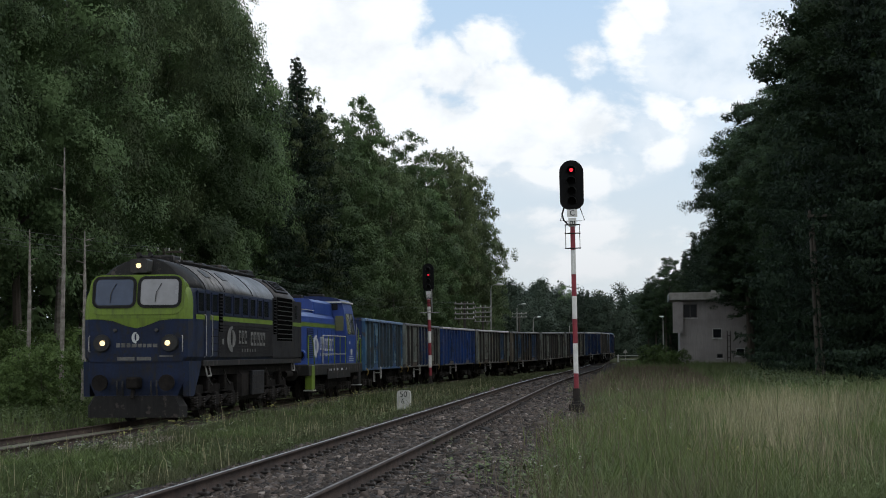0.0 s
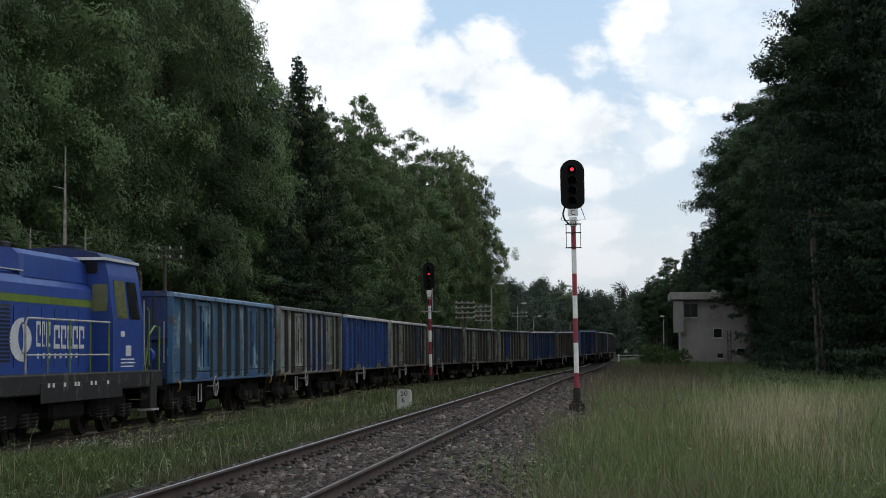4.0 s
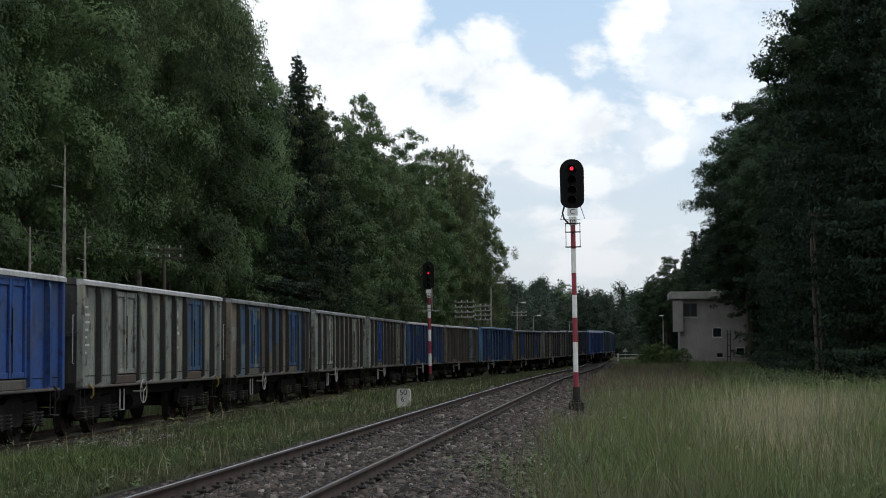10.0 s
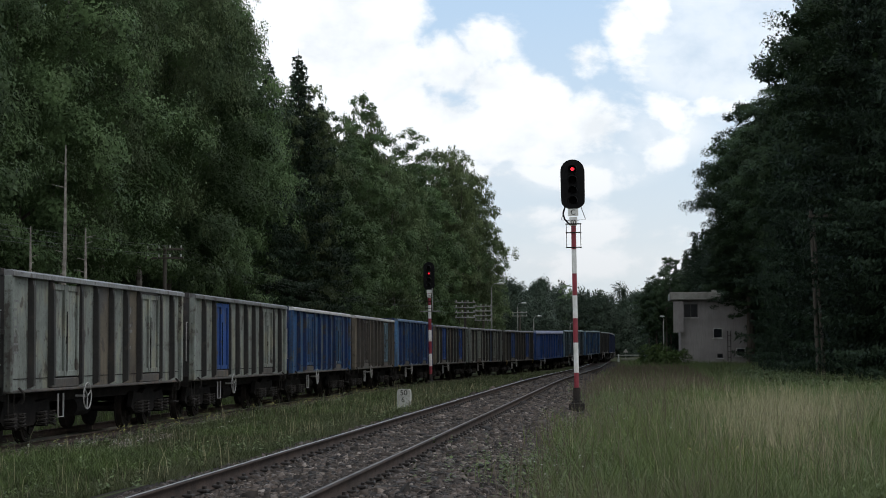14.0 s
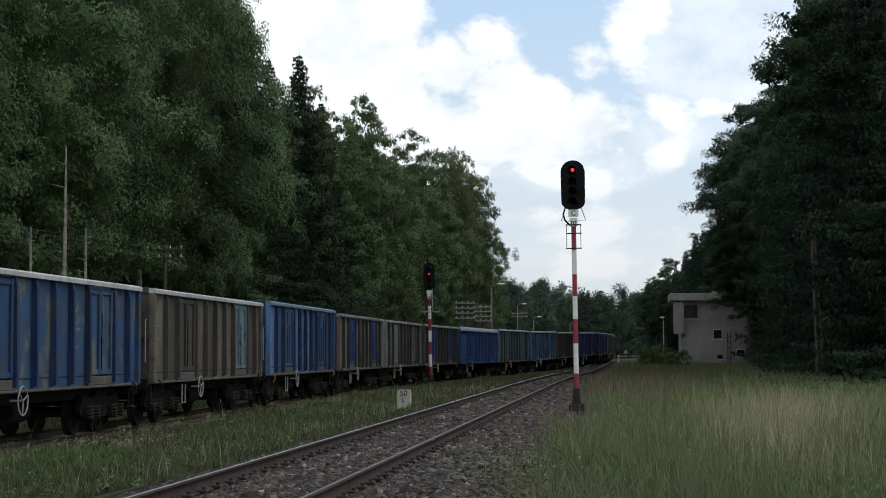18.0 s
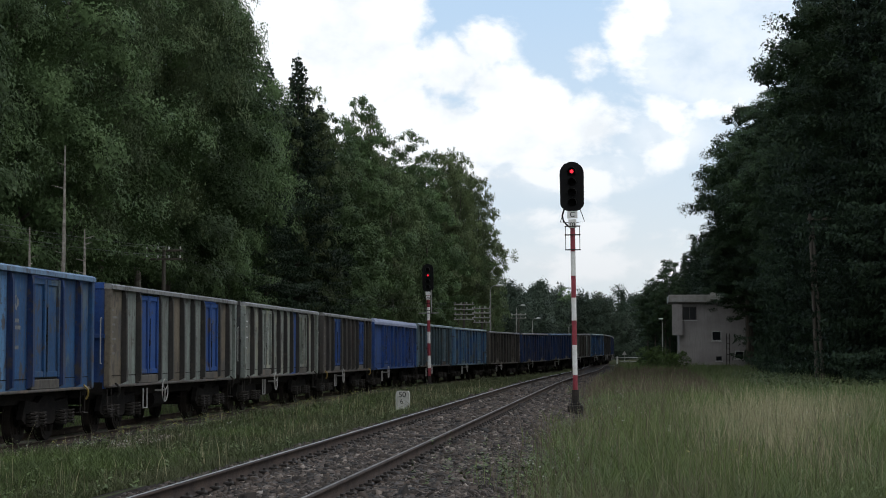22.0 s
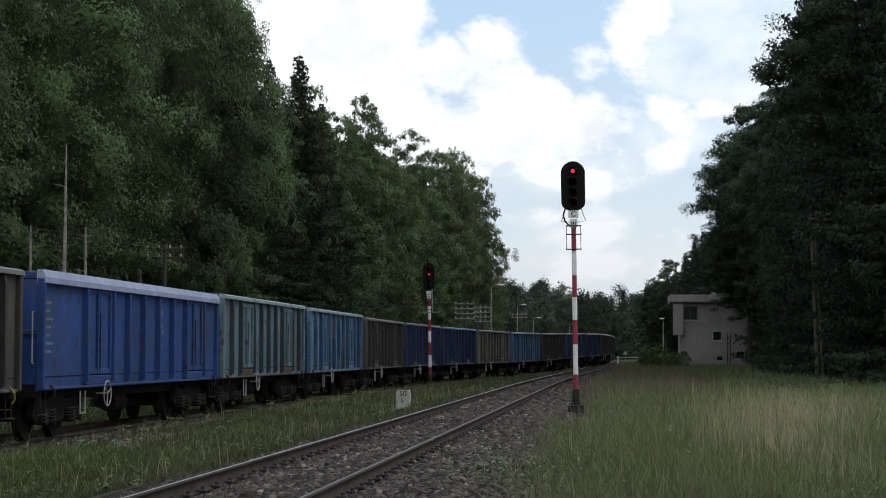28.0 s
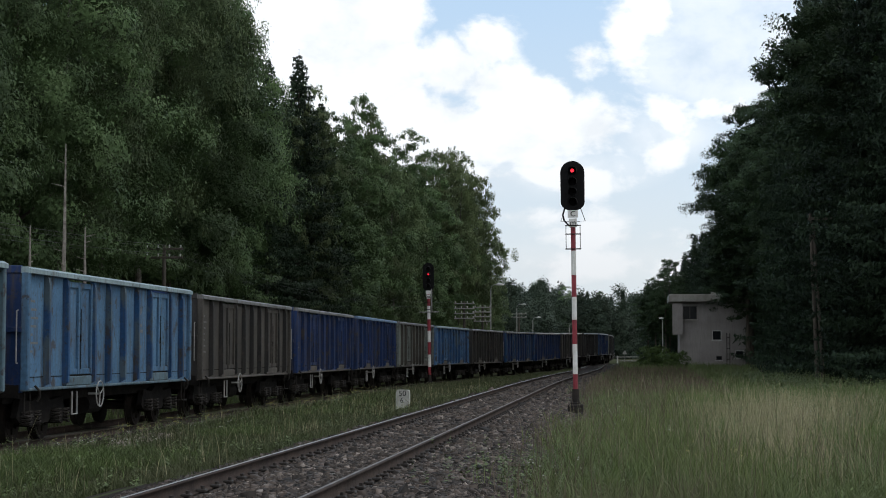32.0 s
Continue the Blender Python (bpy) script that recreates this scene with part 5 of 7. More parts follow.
def leaf_bm(w):
    """One leaf of a side door: a sheet in a raised frame with two bars."""
    bm = box(0.0, 0.02, 0.02, w - 0.02, 1.3, TOPZ - 0.17)
    for a in ((0.02, 0.11, 1.3, TOPZ - 0.17), (w - 0.11, w - 0.02, 1.3, TOPZ - 0.17)):
        bx(bm, 0.02, 0.075, a[0], a[1], a[2], a[3], 0.008)
    for z in (1.3, TOPZ - 0.29):
        bx(bm, 0.02, 0.06, 0.111, w - 0.111, z, z + 0.11, 0.008)
    return bm


def wagon(k, spec):
    """An open high-sided bogie wagon. spec: paint of panels, doors, posts, rim and single panels."""
    long = spec.get("long", False)
    bays = LONG if long else BAYS
    half = sum(bays) / 2
    w = tagged(new("open_wagon"), spec["label"], "freight wagon", "wagons of the train")
    P = PT[spec["panel"]]
    # most posts and ends get a darker paint: their shade put into the colour
    post_m = PT[spec.get("post", spec["panel"])]
    end_m = PT[spec.get("end", spec.get("post", spec["panel"]))]
    body = part("floor_and_load", box(-1.3, 1.3, -half + 0.05, half - 0.05, 1.15, 2.7), M["load"], w, "dark wagon floor and load")
    doors = (1, 7) if long else (2, 7)
    for s in (1, -1):
        turn = Matrix.Diagonal((s, 1, 1, 1))
        y = -half
        for i, bw in enumerate(bays):
            m = PT[spec.get("panels", {}).get(i, spec["panel"])]
            if i in doors:
                dm = PT[spec.get("doors", (spec["panel"],) * 2)[doors.index(i)]]
                lw = (bw - 0.12) / 2
                for j in (0, 1):
                    d = piece("door", cached(("door", round(lw, 3)), lambda: leaf_bm(lw), P), w, pose(s * (XP - 0.01), y + 0.06 + (j * lw if s > 0 else (j + 1) * lw), 0, 0, 0, 0 if s > 0 else 180), dm)
                if s > 0:
                    piece("door_latch", cached("door_latch", lambda: rod(box(0.06, 0.09, -0.02, 0.02, 1.95, 2.1, 0.008), (0.08, 0, 1.4), (0.08, 0, 2.6), 0.01, n=6), M["under"]), w, pose(XP, y + bw / 2, 0))
                piece("door_sill", cached(("door_sill", round(bw, 3)), lambda: box(0, 0.06, 0.07, bw - 0.07, 1.08, 1.27, 0.015), P), w, pose(s * (XP + (0 if s > 0 else 0.0)), y if s > 0 else y + bw, 0, 0, 0, 0 if s > 0 else 180), PT["rust"] if spec.get("rusty") else PT[spec.get("sill", "sillgrey")])
            else:
                piece("panel", cached(("panel", round(bw, 3)), lambda: panel_bm(bw), P), w, pose(s * XP, y if s > 0 else y + bw, 0, 0, 0, 0 if s > 0 else 180), m)
            if s > 0 and i in spec.get("patches", {}):
                pm, z0, z1 = spec["patches"][i]
                piece("repair_patch", cached(("repair_patch", round(bw, 3), z0, z1), lambda: box(0.001, 0.004, 0.06, bw - 0.06, z0, z1), P), w, pose(XP, y, 0), PT[pm])
            if i:
                piece("post", cached("post", post_bm, P), w, pose(s * XP, y, 0, 0, 0, 0 if s > 0 else 180), PT[spec.get("posts", {}).get(i, spec.get("post", spec["panel"]))])
            y += bw
        rim = cached(("rim", half, long), lambda: (prism(bmesh.new(), [(-0.06, TOPZ - (0.2 if long else 0.12)), (0.13, TOPZ - (0.2 if long else 0.12)), (0.13, TOPZ - (0.09 if long else 0.04)), (0.05, TOPZ + (0.06 if long else 0.0)), (-0.06, TOPZ + (0.06 if long else 0.0))], "y", -half, half)), P)
        piece("top_rail", rim, w, pose(s * XP, 0, 0, 0, 0, 0 if s > 0 else 180), PT[spec["rim"]])
        seam = cached(("seam", half), lambda: box(0.002, 0.012, -half, half, 1.275, 1.29), M["under"])
        piece("floor_seam", seam, w, pose(s * XP, 0, 0, 0, 0, 0 if s > 0 else 180))
        sill = cached(("sill", half), lambda: box(-0.05, 0.06, -half, half, 1.02, 1.078, 0.015), P)
        piece("side_sill", sill, w, pose(s * XP, 0, 0, 0, 0, 0 if s > 0 else 180), PT[spec.get("sill", "sillgrey")])
    for e in (-1, 1):
        def end_bm():
            return box(-XP + 0.03, XP - 0.03, -0.03, 0.03, 1.0, TOPZ - 0.121)
        end = piece("end_wall", cached("end_wall", end_bm, P), w, pose(0, e * (half - 0.05), 0, 0, 0, 0 if e < 0 else 180), end_m)
        for x in (-0.85, -0.3, 0.3, 0.85):
            piece("rib", cached("end_rib", lambda: box(-0.05, 0.05, -0.11, -0.031, 1.05, TOPZ - 0.15, 0.01), P), end, pose(x, 0, 0), end_m)
        piece("cross_rib", cached("cross_rib", lambda: box(-XP + 0.03, XP - 0.03, -0.1, -0.031, 2.1, 2.2, 0.01), P), end, pose(0, 0, 0), end_m)
        piece("end_rail", cached("end_rail", lambda: box(-XP + 0.062, XP - 0.062, -0.06, 0.05, TOPZ - 0.12, TOPZ + 0.02, 0.01), P), end, pose(0, 0, 0), end_m)
        for s in (1, -1):
            piece("corner_post", cached("corner_post", lambda: box(-0.07, 0.085, -0.07, 0.07, 1.04, TOPZ - 0.1, 0.02), P), w, pose(s * (XP + 0.015), e * (half - 0.06), 0, 0, 0, 0 if s > 0 else 180), PT[spec.get("panels", {}).get(0 if e < 0 else 9, spec["panel"])])
            def buf_bm():
                bm = rod(bmesh.new(), (0, 0, 0), (0, -0.38, 0), 0.1, 0.085, 10)
                rod(bm, (0, -0.38, 0), (0, -0.6, 0), 0.06, n=10)
                rod(bm, (0, -0.58, 0), (0, -0.615, 0), 0.225, n=16)
                return bm
            piece("buffer", cached("buffer", buf_bm, M["under"]), w, pose(s * 0.875, e * half, 1.06, 0, 0, 0 if e < 0 else 180))
            piece("handrail", cached("handrail", lambda: pipe(bmesh.new(), [(0, 0, 1.55), (0, -0.07, 1.55), (0, -0.07, 2.55), (0, 0, 2.55)], 0.014), M["handrail"]), w, pose(s * 1.22, e * (half + 0.005), 0, 0, 0, 0 if e < 0 else 180))
            piece("shunter_step", cached("shunter_step", lambda: bx(pipe(bmesh.new(), [(0, 0, 1.0), (0, 0, 0.55), (0, 0.32, 0.55), (0, 0.32, 1.0)], 0.014), -0.08, 0.08, 0.0, 0.32, 0.53, 0.55), M["spring"]), w, pose(s * 1.3, e * (half - 0.2) - (0.32 if e > 0 else 0), 0))
            piece("lashing_hook", cached("lashing_hook", lambda: pipe(bmesh.new(), [(0, 0, 1.12), (0.09, 0.02, 1.02), (0.07, 0.1, 0.9), (0.02, 0.1, 0.82)], 0.024), M["yellowpaint"]), w, pose(s * (XP + 0.05), e * (half - 0.55), 0), M["yellowpaint"] if k in (0, 1, 3, 9, 12) else M["spring"])
        bogie(w, e * (half - 1.95), k <= 21)
    part("underframe", bx(bx(box(-0.9, 0.9, -half + 0.1, half - 0.1, 0.78, 1.14), -1.25, 1.25, -half, -half + 0.25, 0.9, 1.14), -1.25, 1.25, half - 0.25, half, 0.9, 1.14), M["under"], w)
    part("brake_cylinder", rod(bmesh.new(), (0.75, -0.9, 0.62), (0.75, 0.1, 0.62), 0.21, n=14), M["under"], w)
    part("air_tank", rod(bmesh.new(), (-0.7, 0.4, 0.62), (-0.7, 1.3, 0.62), 0.2, n=14), M["under"], w)
    hy = -half + (4.2 if long else 4.55)
    def hw_bm():
        bm = ring(bmesh.new(), (0, 0, 0), (1, 0, 0), 0.27, 0.014, 20)
        for a in (0.4, 2.5, 4.6):
            rod(bm, (0, 0, 0), (0, 0.27 * math.cos(a), 0.27 * math.sin(a)), 0.014, n=5)
        rod(bm, (0, 0, 0), (-0.25, 0, 0), 0.025, n=6)
        return bm
    hand = spec.get("wheel", hy)
    piece("brake_handwheel", cached("brake_handwheel", hw_bm, M["handrail"]), w, pose(XP + 0.14, hand, 0.88))
    fy = spec.get("stirrup", hand - 1.5)
    piece("side_step", cached("side_step", lambda: pipe(bmesh.new(), [(0, -0.17, 0.96), (0, -0.17, 0.5), (0, 0.17, 0.5), (0, 0.17, 0.96)], 0.02), M["handrail"]), w, pose(XP + 0.05, fy, 0))
    if spec.get("tall"):
        # a higher body on the same frame
        grow = Matrix.Translation((0, 0, 1.08)) @ Matrix.Diagonal((1, 1, 1 + spec["tall"] / 2.225, 1)) @ Matrix.Translation((0, 0, -1.08))
        for c in w.children:
            if c.name.split(".")[0] in ("panel", "post", "door", "door_latch", "corner_post", "end_wall", "top_rail"):
                c.matrix_basis = grow @ c.matrix_basis
    # lines of stencilled data as plain bars
    if spec.get("marks", True):
        mat = M["marking"] if k in (2, 3, 11) else M["faded_marking"]
        r = random.Random(40 + k)
        lines = [(0.22, 1.75 + 0.16 * i, r.uniform(0.25, 0.62), 0.045) for i in range(7 if k < 17 else 3)]
        y1 = sum(bays[:5 if long else 6]) + 0.2
        lines += [(y1, 2.35, 0.4, 0.07), (y1, 2.22, 0.5, 0.07), (y1 + 0.1, 1.85, 0.3, 0.07)]
        for ly, lz, lw, lh in lines:
            lw = round(lw, 1)
            piece("stencil_line", cached(("stencil_line", lw, lh, mat.name), lambda: box(0, 0.002, 0, lw, 0, lh), mat), w, pose(XP + 0.005, -half + ly, lz))
        piece("operator_mark", cached(("wagon_mark", mat.name), lambda: sign_mark(bmesh.new(), 0, 0, 0.28, 0.002, 1.7), mat), w, pose(XP + 0.005, -half + y1 + 0.1, 2.72))
    return w, half


def sign_mark(bm, y, z, h, d=0.003, wide=1.0):
    """Two plain curved shapes that face each other: a sickle and a leaf."""
    a0 = [radians(-95 + 190 * k / 10) for k in range(11)]
    sickle = [(y + h * (0.34 - 0.40 * math.cos(a)), z + h * 0.5 * math.sin(a)) for a in a0]
    sickle += [(y + h * (0.36 - 0.16 * math.cos(a)), z + h * (0.06 + 0.34 * math.sin(a))) for a in a0[::-1]]
    leaf = [(y + h * (0.34 + 0.28 * math.cos(a)), z + h * (0.02 + 0.34 * math.sin(a))) for a in a0]
    leaf += [(y + h * (0.34 + 0.02 * math.cos(a)), z + h * (0.02 + 0.22 * math.sin(a))) for a in a0[::-1]]
    for pts in (sickle, leaf):
        prism(bm, [(y + wide * (p - y), q) for p, q in pts], "x", 0, d)
    return bm


def sp(label, panel, rim, **kw):
    return dict(label=label, panel=panel, rim=rim, **kw)


WAGONS = [
    sp("blue open wagon with pale flaked patches", "patchblue", "rimblue", sill="blue", post="tealdark", end="deepblue"),
    sp("weathered grey open wagon with some blue posts", "grey", "rimgrey", post="dark", panels={0: "greygreen", 3: "greygreen"}, posts={4: "deepblue", 5: "deepblue", 6: "deepblue", 7: "deepblue"}, rusty=True),
    sp("strong blue open wagon with a pale rim", "strongblue", "rimwhite", post="strongblue", end="deepblue"),
    sp("light grey open wagon with one blue door", "grey", "rimwhite", post="dark", doors=("grey", "wornblue"), rusty=True),
    sp("patched brown and blue open wagon", "brown", "rimgrey", doors=("wornblue", "blue"), panels={0: "tan", 1: "wornblue", 3: "brown", 4: "blue", 5: "wornblue", 6: "tan", 8: "blue", 9: "brown"}, post="dark",
       patches={1: ("teal", 1.1, 2.0), 4: ("tan", 1.1, 1.75), 5: ("brown", 1.1, 2.05), 0: ("rimgrey", 2.1, 2.5), 9: ("deepblue", 2.3, 3.0)}),
    sp("grey open wagon with tan patches", "grey", "rimgrey", post="dark", panels={4: "tan", 6: "tan"}),
    sp("grey open wagon with a blue door", "grey", "rimgrey", post="dark", doors=("doorblue", "grey")),
    sp("worn blue and grey open wagon with a white rim", "blue", "rimwhite", post="deepblue", panels={1: "wornblue", 3: "wornblue", 4: "wornblue", 6: "wornblue"}, doors=("blue", "wornblue")),
    sp("tan open wagon with scraps of blue", "tan", "rimwhite", post="brown", doors=("brown", "teal"), panels={1: "brown", 4: "brown", 6: "tan", 8: "brown"}),
    sp("mid-blue open wagon with a blue rim", "blue", "rimblue", post="deepblue", tall=0.1, panels={0: "paleblue", 3: "paleblue", 5: "paleblue"}),
    sp("tan-grey open wagon with two blue doors", "greygreen", "rimgrey", post="dark", doors=("doorblue", "doorblue"), panels={0: "tan", 4: "tan", 8: "tan"}, end="doorblue"),
    sp("light grey open wagon with one blue panel", "grey", "rimgrey", post="dark", panels={6: "doorblue"}),
    sp("dark brown open wagon with blue doors", "brown", "rimgrey", post="dark", doors=("doorblue", "doorblue")),
    sp("long strong blue open wagon with a broad pale rim", "strongblue", "rimlilac", post="strongblue", end="strongblue", long=True, sill="strongblue"),
    sp("grey-teal open wagon with rusty sills", "teal", "rimteal", post="tealdark", rusty=True, tall=0.1),
    sp("light blue open wagon with a teal rim", "skyblue", "rimteal", post="blue", tall=0.07, end="deepblue", sill="teal"),
    sp("dark brown-grey open wagon", "brown", "rimgrey", post="dark"),
    sp("dark blue high-sided open wagon", "deepblue", "rimgrey", post="deepblue"),
    sp("dark blue high-sided open wagon", "deepblue", "rimblue", post="deepblue"),
    sp("grey-green weathered open freight wagon", "greygreen", "rimgrey", post="brown"),
    sp("faded blue open freight wagon", "paleblue", "rimteal", post="blue"),
    sp("nearly black grimy open wagon", "dark", "rimgrey"),
    sp("plain blue high-sided open wagon", "blue", "rimgrey", post="deepblue"),
    sp("deep blue high-sided open wagon", "deepblue", "rimwhite"),
    sp("brown grimy high-sided open wagon", "brown", "rimwhite", post="dark"),
    sp("dark grimy high-sided open wagon", "dark", "rimgrey"),
    sp("plain blue high-sided open wagon", "blue", "rimgrey", post="deepblue"),
    sp("grey weathered high-sided open wagon", "grey", "rimgrey", post="dark"),
    sp("brown grimy high-sided open wagon", "brown", "rimgrey", post="dark"),
    sp("deep blue high-sided open wagon", "deepblue", "rimgrey"),
]

VEHICLES = []
for k, spec in enumerate(WAGONS):
    w, half = wagon(k, spec)
    VEHICLES.append((w, 14.04 * k + (1.64 if k >= 14 else 0.0) + half, half - 1.95))


# ---- locomotives ----
M["navy"] = paint("navy_loco_paint", (0.010, 0.020, 0.057), (0.008, 0.013, 0.03), streaks=(0.013, 0.0125, 0.0135), spots=(0.017, 0.016, 0.016), rough=0.55, chips=(0.018, 0.017, 0.017))
M["locoblue"] = paint("bright_blue_loco_paint", (0.016, 0.052, 0.25), (0.014, 0.043, 0.2), streaks=(0.02, 0.04, 0.15), rough=0.4, amount=0.25, spec=0.4, chips=None)
M["lime"] = paint("lime_green_loco_paint", (0.13, 0.195, 0.025), (0.10, 0.15, 0.025), streaks=(0.065, 0.085, 0.025), rough=0.5, amount=0.3, chips=None)
M["grime"] = paint("grimy_side_sheet", (0.021, 0.021, 0.023), (0.014, 0.014, 0.016), streaks=(0.04, 0.036, 0.033), rough=0.65, chips=(0.03, 0.026, 0.024), spec=0.1)
# flat black sheet in place of a recess: the shade inside is painted
M["void"] = material("dark_opening", (0.006, 0.006, 0.006), rough=1.0, scale=3, bump=0, spec=0.0)
M["roof"] = paint("sooty_grey_roof", (0.205, 0.205, 0.21), (0.13, 0.13, 0.135), streaks=(0.045, 0.043, 0.042), rough=0.45, chips=(0.06, 0.058, 0.056))
M["greyroof"] = paint("grimy_grey_roof", (0.055, 0.054, 0.053), (0.034, 0.033, 0.033), streaks=(0.03, 0.028, 0.027), rough=0.55)
M["darkroof"] = paint("soot_black_roof", (0.011, 0.0105, 0.0105), (0.018, 0.017, 0.016), streaks=(0.02, 0.018, 0.017), rough=0.7)
M["navyblue"] = paint("dark_blue_roof_paint", (0.012, 0.025, 0.1), (0.01, 0.02, 0.07), streaks=(0.03, 0.035, 0.06), rough=0.45, amount=0.3, chips=None)
M["headlight"] = material("warm_headlight", (1.0, 0.74, 0.36), rough=0.3, glow=1.5, bump=0)
# windscreens: the reflected sky, bluish left and pale right, is put into the colour
M["windscreen"] = material("reflecting_windscreen", (0.035, 0.052, 0.095), (0.025, 0.038, 0.07), rough=0.12, scale=1, fine=4, bump=0, amount=0.1)
M["paleblind"] = material("pale_windscreen_blind", (0.24, 0.24, 0.25), (0.2, 0.2, 0.21), rough=0.25, scale=2, fine=6, bump=0, amount=0.2)
M["rubber"] = material("black_rubber", (0.015, 0.015, 0.015), rough=0.7, scale=4, bump=0)
M["logo"] = material("white_logo_paint", (0.55, 0.56, 0.57), (0.42, 0.43, 0.44), rough=0.5, scale=3, fine=20, bump=0)
M["dirtylogo"] = material("dirty_logo_paint", (0.15, 0.148, 0.14), (0.07, 0.068, 0.064), rough=0.7, scale=2.5, fine=20, bump=0)
M["yellowglass"] = material("sun_lit_cab_glass", (0.14, 0.145, 0.07), (0.1, 0.11, 0.06), rough=0.15, scale=2, bump=0)


def shell(rows, stations, mats, pick):
    """A body from rows of half widths over height and stations along it: (y, width factor, rake). pick names the material of a face."""
    bm = bmesh.new()
    grid = []
    for y, fx, rake, *pinch in stations:
        side = []
        for z, hw in rows:
            yy = y + rake * max(0.0, z - 2.7)
            w = hw * fx * (1 - (pinch[0] if pinch else 0.0) * max(0.0, z - 2.9) ** 2)
            side.append((bm.verts.new((w, yy, z)), bm.verts.new((-w, yy, z))))
        grid.append(side)
    n = len(rows)

    def face(vs):
        f = bm.faces.new(vs)
        f.material_index = mats.index(pick(f.calc_center_median()))

    for a, b in zip(grid[:-1], grid[1:]):
        for i in range(n - 1):
            face((a[i][0], b[i][0], b[i + 1][0], a[i + 1][0]))
            face((a[i][1], a[i + 1][1], b[i + 1][1], b[i][1]))
        face((a[0][0], a[0][1], b[0][1], b[0][0]))
        face((a[-1][0], b[-1][0], b[-1][1], a[-1][1]))
    for e, flip in ((grid[0], 1), (grid[-1], -1)):
        for i in range(n - 1):
            vs = (e[i][0], e[i + 1][0], e[i + 1][1], e[i][1])
            face(vs if flip > 0 else vs[::-1])
    bmesh.ops.recalc_face_normals(bm, faces=bm.faces)
    return bm


def multi(name, bm, mats, parent, label=""):
    ob = part(name, bm, M[mats[0]], parent, label)
    for m in mats[1:]:
        ob.data.materials.append(M[m])
    return ob


def rounded(cx, cz, w, h, r, n=5):
    pts = []
    for sx, sz, a0 in ((1, 1, 0), (-1, 1, 90), (-1, -1, 180), (1, -1, 270)):
        for k in range(n):
            a = radians(a0 + 90 * k / (n - 1))
            pts.append((cx + sx * (w / 2 - r) + r * math.cos(a), cz + sz * (h / 2 - r) + r * math.sin(a)))
    return pts


def word_blocks(parent, at, y, z, h, widths, gap, mat, hollow=True, d=0.003):
    """A word as plain upright blocks, one part each; wide ones are hollow."""
    for w in widths:
        bm, t = bmesh.new(), 0.24 * w
        if hollow and w > 0.15:
            prism(bm, [(y, z), (y + w, z), (y + w, z + t), (y + t, z + t), (y + t, z + h - t), (y + w - t, z + h - t), (y + w - t, z + h * 0.45), (y + w, z + h * 0.45), (y + w, z + h), (y, z + h)], "x", 0, d)
        else:
            bx(bm, 0, d, y, y + w, z, z + h)
        part("mark_block", bm, mat, parent).matrix_basis = at
        y += w + gap


def six_wheel_bogie(parent, y, turning=True):
    def make():
        bm = bmesh.new()
        for s in (-1, 1):
            x = s * 1.02
            out = [(-2.75, 0.62), (-2.6, 0.95), (2.6, 0.95), (2.75, 0.62), (2.4, 0.55), (1.9, 0.72), (0.5, 0.72), (0, 0.66), (-0.5, 0.72), (-1.9, 0.72), (-2.4, 0.55)]
            prism(bm, out, "x", x - 0.07, x + 0.07)
            for yy in (-2.1, 0, 2.1):
                bx(bm, x - 0.16, x + 0.2, yy - 0.2, yy + 0.2, 0.34, 0.74, 0.04)
                bx(bm, x - 0.05, x + 0.1, yy - 0.55, yy + 0.55, 0.28, 0.36, 0.02)
            for yy in (-1.05, 1.05):
                bx(bm, x - 0.02, x + 0.2, yy - 0.16, yy + 0.16, 0.78, 1.2, 0.03)
                rod(bm, (x + 0.12, yy - 0.3, 0.5), (x + 0.12, yy + 0.3, 0.62), 0.06, n=8)
        bx(bm, -0.95, 0.95, -0.4, 0.4, 0.7, 1.2, 0.03)
        return bm
    b = piece("bogie", cached("six_wheel_bogie", make, M["under"]), parent, pose(0, y, 0))
    for s in (1, -1):
        for yy in (-2.5, -1.7, -0.4, 0.4, 1.7, 2.5):
            piece("spring", cached("spring", spring_bm, M["spring"]), b, pose(s * 1.16, yy, 0.36))
    for dy in (-2.1, 0, 2.1):
        wheelset(parent, y + dy, 0.525, turning)


